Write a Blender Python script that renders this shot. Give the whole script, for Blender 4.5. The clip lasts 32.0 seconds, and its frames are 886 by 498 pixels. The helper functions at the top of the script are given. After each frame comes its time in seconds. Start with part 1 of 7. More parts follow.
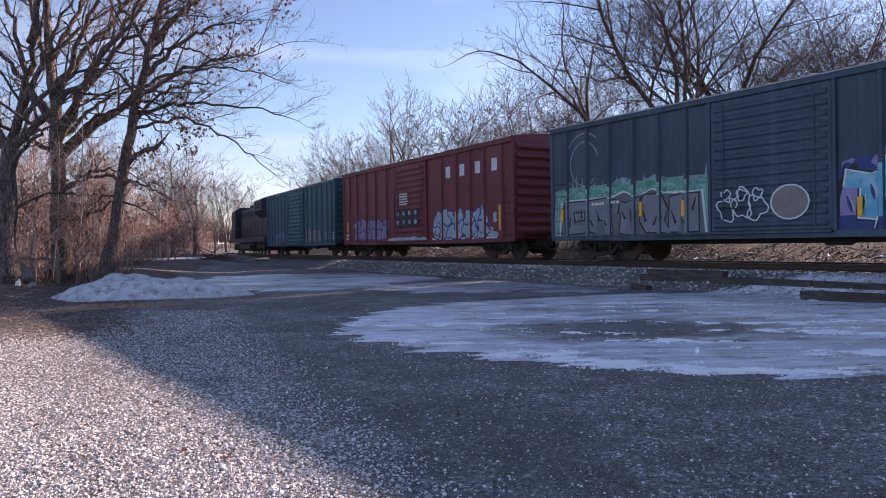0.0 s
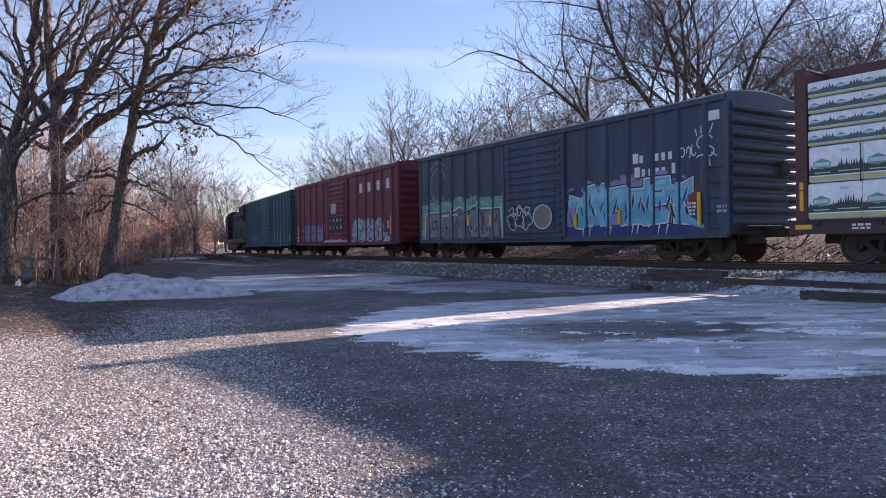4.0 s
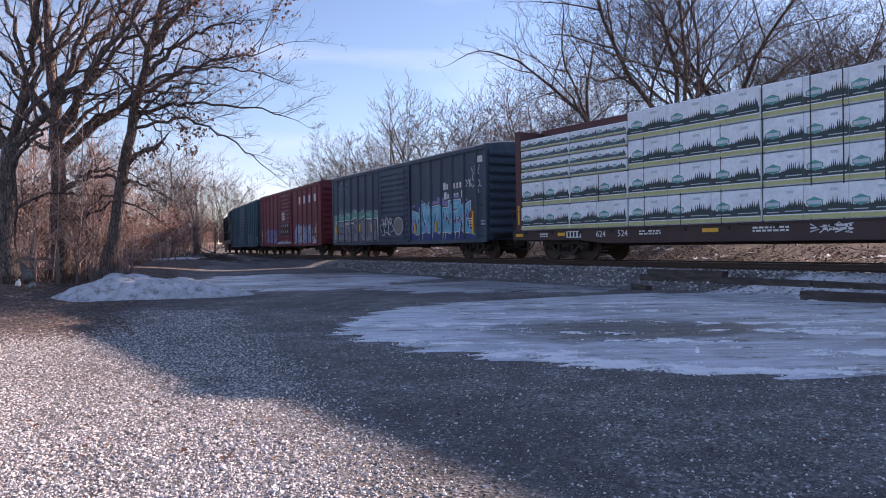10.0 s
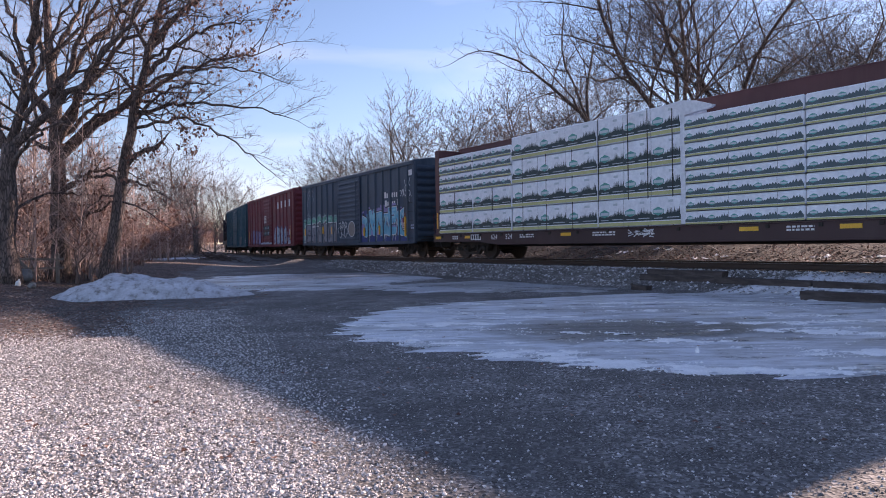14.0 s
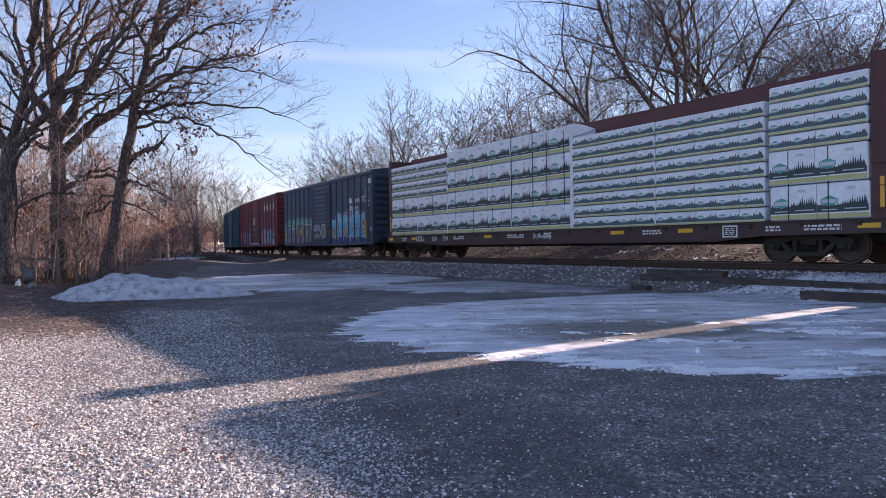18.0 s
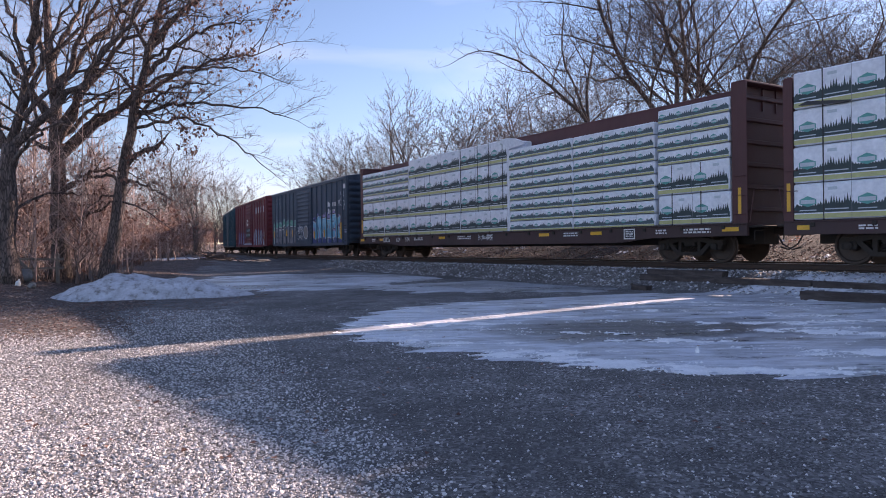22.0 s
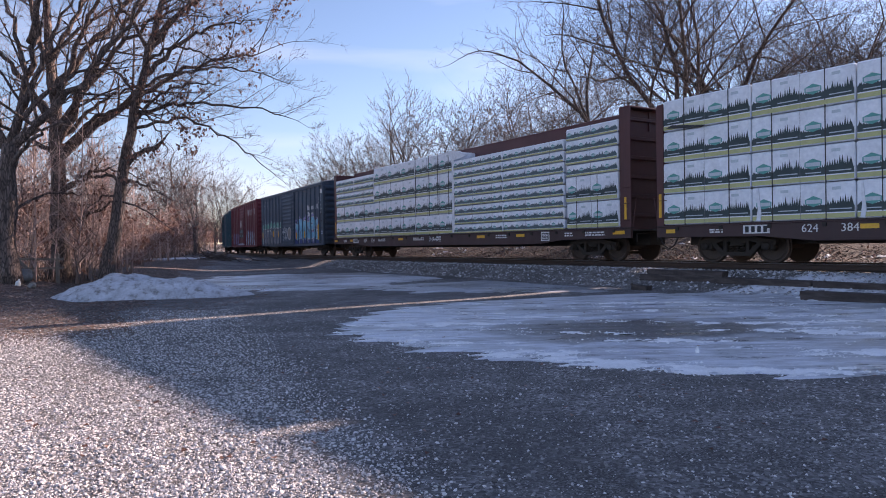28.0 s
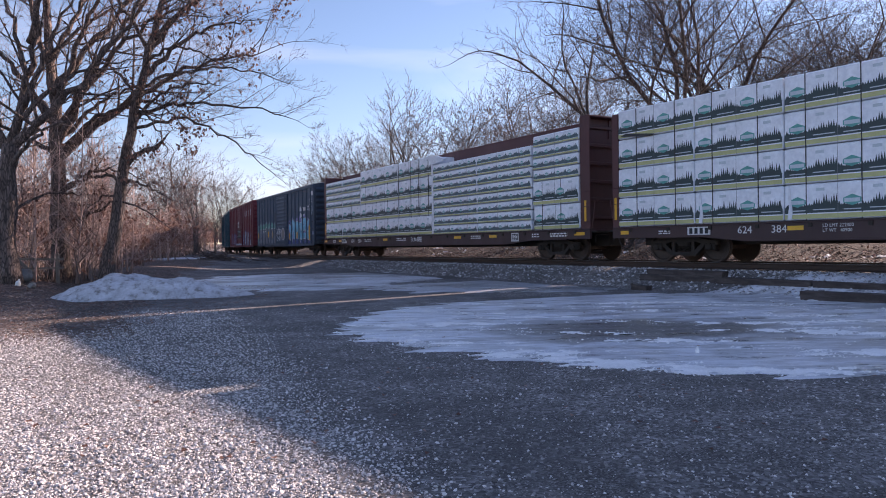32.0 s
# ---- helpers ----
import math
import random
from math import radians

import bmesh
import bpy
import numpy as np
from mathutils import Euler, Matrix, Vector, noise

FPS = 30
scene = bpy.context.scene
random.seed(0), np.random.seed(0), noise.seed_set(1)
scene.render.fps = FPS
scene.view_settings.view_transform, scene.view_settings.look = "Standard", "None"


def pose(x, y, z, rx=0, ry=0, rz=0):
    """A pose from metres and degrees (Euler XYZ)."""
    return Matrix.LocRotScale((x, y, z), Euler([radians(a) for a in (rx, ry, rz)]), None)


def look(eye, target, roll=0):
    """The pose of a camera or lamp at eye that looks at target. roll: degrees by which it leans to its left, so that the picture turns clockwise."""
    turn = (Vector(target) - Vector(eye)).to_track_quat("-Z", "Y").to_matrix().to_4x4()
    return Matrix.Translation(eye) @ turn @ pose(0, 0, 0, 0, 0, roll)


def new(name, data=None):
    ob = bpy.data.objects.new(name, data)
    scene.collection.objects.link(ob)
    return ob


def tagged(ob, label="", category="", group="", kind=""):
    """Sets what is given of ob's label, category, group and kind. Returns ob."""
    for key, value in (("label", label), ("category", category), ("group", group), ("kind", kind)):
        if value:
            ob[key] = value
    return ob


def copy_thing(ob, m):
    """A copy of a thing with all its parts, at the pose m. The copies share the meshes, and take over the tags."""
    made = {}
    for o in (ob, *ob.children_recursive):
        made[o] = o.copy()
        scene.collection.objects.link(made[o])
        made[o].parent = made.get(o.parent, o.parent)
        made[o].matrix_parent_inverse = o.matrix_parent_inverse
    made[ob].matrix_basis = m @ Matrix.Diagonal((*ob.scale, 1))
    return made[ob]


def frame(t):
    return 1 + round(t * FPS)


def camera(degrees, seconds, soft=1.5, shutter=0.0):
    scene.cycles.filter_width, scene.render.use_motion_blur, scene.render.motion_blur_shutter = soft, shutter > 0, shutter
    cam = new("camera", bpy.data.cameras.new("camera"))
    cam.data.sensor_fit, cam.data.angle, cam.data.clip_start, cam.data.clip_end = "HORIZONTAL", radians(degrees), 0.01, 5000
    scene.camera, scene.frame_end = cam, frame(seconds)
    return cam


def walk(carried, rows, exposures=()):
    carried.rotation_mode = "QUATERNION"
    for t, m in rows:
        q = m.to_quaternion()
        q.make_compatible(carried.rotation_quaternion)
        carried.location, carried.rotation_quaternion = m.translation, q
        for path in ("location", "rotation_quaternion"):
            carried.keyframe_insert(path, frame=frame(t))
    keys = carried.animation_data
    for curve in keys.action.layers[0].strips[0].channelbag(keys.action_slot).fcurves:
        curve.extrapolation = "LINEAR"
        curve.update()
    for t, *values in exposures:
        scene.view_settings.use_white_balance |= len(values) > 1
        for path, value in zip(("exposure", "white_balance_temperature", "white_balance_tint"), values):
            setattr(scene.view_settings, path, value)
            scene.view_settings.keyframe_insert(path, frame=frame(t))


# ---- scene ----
# A freight train slows on a curve behind an icy gravel lot in low winter sun.
CLIP = 32.0
EYE = (0.0, 0.0, 1.29)
EXPOSURE_STOPS, SKY_STRENGTH, SUN_STRENGTH = 1.34, 0.084, 5.0
cam = camera(64.73, CLIP, soft=1.0)
VIEW = look(EYE, (0, 10, 1.29 - 10 * math.tan(radians(0.657))), -0.683)
walk(cam, [(0.0, VIEW), (CLIP, VIEW)], exposures=[(0.0, EXPOSURE_STOPS, 7100, 29), (CLIP, EXPOSURE_STOPS, 7100, 29)])

# ---- world and sun ----
SUN_AZ, SUN_EL = radians(37.3), radians(18.62)


def make_world():
    w = bpy.data.worlds.new("winter_sky")
    scene.world = w
    w.use_nodes = True
    nt = w.node_tree
    nt.nodes.clear()
    out = nt.nodes.new("ShaderNodeOutputWorld")
    bg = nt.nodes.new("ShaderNodeBackground")
    sky = nt.nodes.new("ShaderNodeTexSky")
    sky.sky_type = "NISHITA"
    sky.sun_disc = False
    sky.sun_elevation = SUN_EL
    sky.sun_rotation = radians(90) - SUN_AZ
    sky.altitude = 50
    sky.air_density, sky.dust_density, sky.ozone_density = 1.0, 0.1, 3.4
    # thin high cloud streaks
    tc = nt.nodes.new("ShaderNodeTexCoord")
    mp = nt.nodes.new("ShaderNodeMapping")
    mp.inputs["Scale"].default_value = (1.2, 1.2, 7.0)
    mp.inputs["Rotation"].default_value = (0, radians(12), 0)
    nz = nt.nodes.new("ShaderNodeTexNoise")
    nz.inputs["Scale"].default_value = 1.6
    nz.inputs["Detail"].default_value = 5.0
    nz.inputs["Distortion"].default_value = 0.4
    rp = nt.nodes.new("ShaderNodeValToRGB")
    rp.color_ramp.elements[0].position, rp.color_ramp.elements[1].position = 0.5, 0.85
    rp.color_ramp.elements[0].color = (0, 0, 0, 1)
    rp.color_ramp.elements[1].color = (0.32, 0.32, 0.32, 1)
    mix = nt.nodes.new("ShaderNodeMixRGB")
    mix.inputs[2].default_value = (7.0, 7.4, 8.2, 1)
    nt.links.new(tc.outputs["Generated"], mp.inputs[0])
    nt.links.new(mp.outputs[0], nz.inputs["Vector"])
    nt.links.new(nz.outputs["Fac"], rp.inputs[0])
    nt.links.new(rp.outputs[0], mix.inputs[0])
    nt.links.new(sky.outputs[0], mix.inputs[1])
    # cool haze low over the horizon
    sep = nt.nodes.new("ShaderNodeSeparateXYZ")
    nt.links.new(tc.outputs["Generated"], sep.inputs[0])
    low = nt.nodes.new("ShaderNodeValToRGB")
    low.color_ramp.elements[0].position, low.color_ramp.elements[1].position = 0.0, 0.2
    low.color_ramp.elements[0].color, low.color_ramp.elements[1].color = (0.88, 0.88, 1.0, 1), (1, 1, 1, 1)
    nt.links.new(sep.outputs["Z"], low.inputs[0])
    hz = nt.nodes.new("ShaderNodeMixRGB")
    hz.blend_type = "MULTIPLY"
    hz.inputs[0].default_value = 1.0
    nt.links.new(mix.outputs[0], hz.inputs[1])
    nt.links.new(low.outputs[0], hz.inputs[2])
    nt.links.new(hz.outputs[0], bg.inputs[0])
    bg.inputs[1].default_value = SKY_STRENGTH
    nt.links.new(bg.outputs[0], out.inputs[0])


make_world()
sun_data = bpy.data.lights.new("sun", "SUN")
sun_data.energy, sun_data.angle, sun_data.color = SUN_STRENGTH, radians(0.53), (1.0, 0.87, 0.74)
sun = new("sun", sun_data)
SUN_DIR = Vector((math.cos(SUN_EL) * math.cos(SUN_AZ), math.cos(SUN_EL) * math.sin(SUN_AZ), math.sin(SUN_EL)))
sun.matrix_world = look(SUN_DIR * 60, (0, 0, 0))

# ---- materials ----
def node_mat(name):
    m = bpy.data.materials.new(name)
    m.use_nodes = True
    nt = m.node_tree
    return m, nt, nt.nodes["Principled BSDF"]


def noise_node(nt, scale, detail=4.0, stretch=(1, 1, 1), rough=0.55, vec=None):
    tc = nt.nodes.new("ShaderNodeTexCoord")
    mp = nt.nodes.new("ShaderNodeMapping")
    mp.inputs["Scale"].default_value = stretch
    n = nt.nodes.new("ShaderNodeTexNoise")
    n.inputs["Scale"].default_value = scale
    n.inputs["Detail"].default_value = detail
    n.inputs["Roughness"].default_value = rough
    nt.links.new(tc.outputs["Object"], mp.inputs[0])
    nt.links.new(mp.outputs[0], n.inputs["Vector"])
    return n


def voronoi_node(nt, scale, feature="F1", stretch=(1, 1, 1)):
    tc = nt.nodes.new("ShaderNodeTexCoord")
    mp = nt.nodes.new("ShaderNodeMapping")
    mp.inputs["Scale"].default_value = stretch
    n = nt.nodes.new("ShaderNodeTexVoronoi")
    n.feature = feature
    n.inputs["Scale"].default_value = scale
    nt.links.new(tc.outputs["Object"], mp.inputs[0])
    nt.links.new(mp.outputs[0], n.inputs["Vector"])
    return n


def ramp(nt, src, stops):
    r = nt.nodes.new("ShaderNodeValToRGB")
    el = r.color_ramp.elements
    while len(el) < len(stops):
        el.new(0.5)
    for e, (p, c) in zip(el, stops):
        e.position = p
        e.color = (*c, 1) if len(c) == 3 else c
    nt.links.new(src, r.inputs[0])
    return r.outputs[0]


def blend(nt, fac, a, b, mode="MIX"):
    x = nt.nodes.new("ShaderNodeMixRGB")
    x.blend_type = mode
    for i, v in ((0, fac), (1, a), (2, b)):
        if hasattr(v, "links"):
            nt.links.new(v, x.inputs[i])
        elif i == 0:
            x.inputs[0].default_value = v
        else:
            x.inputs[i].default_value = (*v, 1)
    return x.outputs[0]


def bump(nt, bsdf, height, strength, dist=0.02, prev=None):
    b = nt.nodes.new("ShaderNodeBump")
    b.inputs["Strength"].default_value = strength
    b.inputs["Distance"].default_value = dist
    nt.links.new(height, b.inputs["Height"])
    if prev is not None:
        nt.links.new(prev, b.inputs["Normal"])
    nt.links.new(b.outputs[0], bsdf.inputs["Normal"])
    return b.outputs[0]


def tone(c, k):
    return tuple(min(1.0, v * k) for v in c)


def plain(name, color, rough=0.6, metal=0.0, scale=3.0, vary=0.3, grain=40.0, relief=0.15, stretch=(1, 1, 1), dirt=None, dirt_amt=0.5):
    """Paint, metal, cloth: a base colour, broad stains and fine grain."""
    m, nt, b = node_mat(name)
    n1 = noise_node(nt, scale, 5.0, stretch)
    n2 = noise_node(nt, grain, 3.0)
    c = ramp(nt, n1.outputs["Fac"], [(0.3, tone(color, 1 - vary)), (0.55, color), (0.75, tone(color, 1 + vary))])
    c = blend(nt, 0.25, c, ramp(nt, n2.outputs["Fac"], [(0.35, tone(color, 0.6)), (0.7, tone(color, 1.35))]))
    if dirt:
        n3 = noise_node(nt, scale * 1.7, 6.0, stretch, 0.65)
        c = blend(nt, ramp(nt, n3.outputs["Fac"], [(0.5, (0, 0, 0)), (0.72, (dirt_amt,) * 3)]), c, dirt)
    nt.links.new(c, b.inputs["Base Color"])
    nt.links.new(ramp(nt, n1.outputs["Fac"], [(0.3, (rough * 0.85,) * 3), (0.7, (min(1, rough * 1.15),) * 3)]), b.inputs["Roughness"])
    b.inputs["Metallic"].default_value = metal
    if relief:
        bump(nt, b, n2.outputs["Fac"], relief, 0.004)
    return m


def island(name, stops, rough=0.9, grain=60.0, glow_through=0.0):
    """Each loose piece of the mesh takes its own tone; thin leaves let light through."""
    m, nt, b = node_mat(name)
    g = nt.nodes.new("ShaderNodeNewGeometry")
    c = ramp(nt, g.outputs["Random Per Island"], stops)
    n = noise_node(nt, grain, 3.0)
    c = blend(nt, 0.35, c, ramp(nt, n.outputs["Fac"], [(0.3, (0.25, 0.25, 0.25)), (0.7, (1, 1, 1))]), "MULTIPLY")
    nt.links.new(c, b.inputs["Base Color"])
    b.inputs["Roughness"].default_value = rough
    if glow_through:
        tr, mx, out = nt.nodes.new("ShaderNodeBsdfTranslucent"), nt.nodes.new("ShaderNodeMixShader"), nt.nodes["Material Output"]
        mx.inputs[0].default_value = glow_through
        nt.links.new(c, tr.inputs["Color"])
        nt.links.new(b.outputs[0], mx.inputs[1])
        nt.links.new(tr.outputs[0], mx.inputs[2])
        nt.links.new(mx.outputs[0], out.inputs["Surface"])
    return m


def ground_mat():
    m, nt, b = node_mat("packed_gravel")
    v = voronoi_node(nt, 42.0)
    v2 = voronoi_node(nt, 95.0)
    big = noise_node(nt, 0.35, 5.0)
    mid = noise_node(nt, 2.2, 6.0)
    stone = ramp(nt, v.outputs["Color"], [(0.1, (0.05, 0.045, 0.042)), (0.45, (0.15, 0.14, 0.136)), (0.8, (0.34, 0.325, 0.32)), (0.97, (0.7, 0.67, 0.65))])
    fine = ramp(nt, v2.outputs["Color"], [(0.1, (0.03, 0.027, 0.025)), (0.55, (0.11, 0.102, 0.098)), (0.85, (0.25, 0.24, 0.235)), (0.97, (0.6, 0.58, 0.56))])
    mask = ramp(nt, mid.outputs["Fac"], [(0.4, (0, 0, 0)), (0.6, (1, 1, 1))])
    c = blend(nt, mask, fine, stone)
    c = blend(nt, ramp(nt, big.outputs["Fac"], [(0.42, (0, 0, 0)), (0.6, (0.6, 0.6, 0.6))]), c, (0.06, 0.056, 0.055))
    frost = noise_node(nt, 9.0, 6.0, rough=0.7)
    c = blend(nt, ramp(nt, frost.outputs["Fac"], [(0.62, (0, 0, 0)), (0.76, (0.4, 0.4, 0.4))]), c, (0.42, 0.43, 0.45))
    nt.links.new(c, b.inputs["Base Color"])
    b.inputs["Roughness"].default_value = 0.9
    p = bump(nt, b, v.outputs["Distance"], 0.65, 0.012)
    bump(nt, b, mid.outputs["Fac"], 0.5, 0.03, p)
    return m


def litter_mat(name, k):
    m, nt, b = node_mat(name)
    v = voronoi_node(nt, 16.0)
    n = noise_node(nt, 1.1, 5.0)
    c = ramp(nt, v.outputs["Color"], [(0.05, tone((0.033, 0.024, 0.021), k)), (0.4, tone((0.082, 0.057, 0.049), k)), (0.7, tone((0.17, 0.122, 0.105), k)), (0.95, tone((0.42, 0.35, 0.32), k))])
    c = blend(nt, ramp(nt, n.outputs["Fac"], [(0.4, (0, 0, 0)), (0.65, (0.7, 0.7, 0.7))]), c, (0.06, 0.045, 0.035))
    nt.links.new(c, b.inputs["Base Color"])
    b.inputs["Roughness"].default_value = 0.95
    bump(nt, b, v.outputs["Distance"], 1.0, 0.04)
    return m


def half(nt, v):
    m = nt.nodes.new("ShaderNodeMath")
    m.operation = "MULTIPLY"
    nt.links.new(v, m.inputs[0])
    m.inputs[1].default_value = 0.5
    return m.outputs[0]


def ice_mat(name, dark=(0.09, 0.08, 0.075), pale=(0.68, 0.71, 0.77), amount=0.5, hole=None, bare=0.5):
    m, nt, b = node_mat(name)
    big = noise_node(nt, 0.33, 4.0, (0.8, 1.3, 1))
    mid = noise_node(nt, 1.9, 8.0, (0.45, 1.2, 1), 0.7)
    fine = noise_node(nt, 22.0, 5.0)
    c = ramp(nt, mid.outputs["Fac"], [(0.32, tone(pale, 0.3)), (0.44, tone(pale, 0.62)), (0.56, pale)])
    c = blend(nt, ramp(nt, big.outputs["Fac"], [(bare, (0, 0, 0)), (bare + 0.14, (amount,) * 3)]), c, dark)
    skin = noise_node(nt, 5.5, 8.0, (0.3, 1.4, 1), 0.75)
    c = blend(nt, ramp(nt, skin.outputs["Fac"], [(0.37, (0.8,) * 3), (0.46, (0, 0, 0))]), c, tone(pale, 0.32))
    c = blend(nt, ramp(nt, skin.outputs["Fac"], [(0.54, (0, 0, 0)), (0.64, (0.85,) * 3)]), c, (0.86, 0.88, 0.91))
    if hole:
        tc, mp, ln = nt.nodes.new("ShaderNodeTexCoord"), nt.nodes.new("ShaderNodeMapping"), nt.nodes.new("ShaderNodeVectorMath")
        ln.operation = "LENGTH"
        (hx, hy), (rx, ry) = hole
        mp.inputs["Location"].default_value, mp.inputs["Scale"].default_value = (-hx / rx, -hy / ry, 0), (1 / rx, 1 / ry, 0)
        nt.links.new(tc.outputs["Object"], mp.inputs[0])
        nt.links.new(mp.outputs[0], ln.inputs[0])
        ad = nt.nodes.new("ShaderNodeMath")
        ad.operation = "MULTIPLY_ADD"
        nt.links.new(mid.outputs["Fac"], ad.inputs[0])
        ad.inputs[1].default_value = 1.3
        nt.links.new(ln.outputs["Value"], ad.inputs[2])
        c = blend(nt, ramp(nt, half(nt, ad.outputs[0]), [(0.58, (0.95,) * 3), (0.82, (0, 0, 0))]), c, dark)
    c = blend(nt, ramp(nt, fine.outputs["Fac"], [(0.5, (0, 0, 0)), (0.8, (0.4, 0.4, 0.4))]), c, (0.72, 0.75, 0.8))
    nt.links.new(c, b.inputs["Base Color"])
    nt.links.new(ramp(nt, mid.outputs["Fac"], [(0.35, (0.22,) * 3), (0.65, (0.6,) * 3)]), b.inputs["Roughness"])
    p = bump(nt, b, mid.outputs["Fac"], 0.25, 0.03)
    bump(nt, b, fine.outputs["Fac"], 0.2, 0.006, p)
    return m


def bark_mat(name, dark, light):
    m, nt, b = node_mat(name)
    n = noise_node(nt, 9.0, 7.0, (1, 1, 0.18), 0.7)
    plates = voronoi_node(nt, 16.0, "DISTANCE_TO_EDGE", (1, 1, 0.22))
    n2 = noise_node(nt, 1.3, 4.0)
    c = ramp(nt, n.outputs["Fac"], [(0.35, dark), (0.65, light)])
    c = blend(nt, ramp(nt, n2.outputs["Fac"], [(0.5, (0, 0, 0)), (0.7, (0.5, 0.5, 0.5))]), c, (0.15, 0.125, 0.105))
    c = blend(nt, ramp(nt, plates.outputs["Distance"], [(0.02, (0.85,) * 3), (0.16, (0, 0, 0))]), c, tone(dark, 0.6))
    nt.links.new(c, b.inputs["Base Color"])
    b.inputs["Roughness"].default_value = 0.95
    p = bump(nt, b, plates.outputs["Distance"], 0.8, 0.05)
    bump(nt, b, n.outputs["Fac"], 0.9, 0.03, p)
    return m


def paint_mat(name, color, faded, rust=(0.12, 0.055, 0.035), chalk=0.5):
    """Old wagon paint: fading, rain streaks, rust freckles."""
    m, nt, b = node_mat(name)
    streak = noise_node(nt, 2.2, 6.0, (1.4, 1.0, 0.12), 0.65)
    broad = noise_node(nt, 0.5, 4.0)
    speck = noise_node(nt, 7.0, 8.0, (1, 1, 0.5), 0.75)
    c = ramp(nt, broad.outputs["Fac"], [(0.35, tone(color, 0.8)), (0.65, tone(color, 1.2))])
    c = blend(nt, ramp(nt, streak.outputs["Fac"], [(0.45, (0, 0, 0)), (0.75, (chalk,) * 3)]), c, faded)
    c = blend(nt, ramp(nt, speck.outputs["Fac"], [(0.62, (0, 0, 0)), (0.74, (0.8, 0.8, 0.8))]), c, rust)
    nt.links.new(c, b.inputs["Base Color"])
    nt.links.new(ramp(nt, streak.outputs["Fac"], [(0.3, (0.45,) * 3), (0.7, (0.75,) * 3)]), b.inputs["Roughness"])
    bump(nt, b, speck.outputs["Fac"], 0.15, 0.006)
    return m


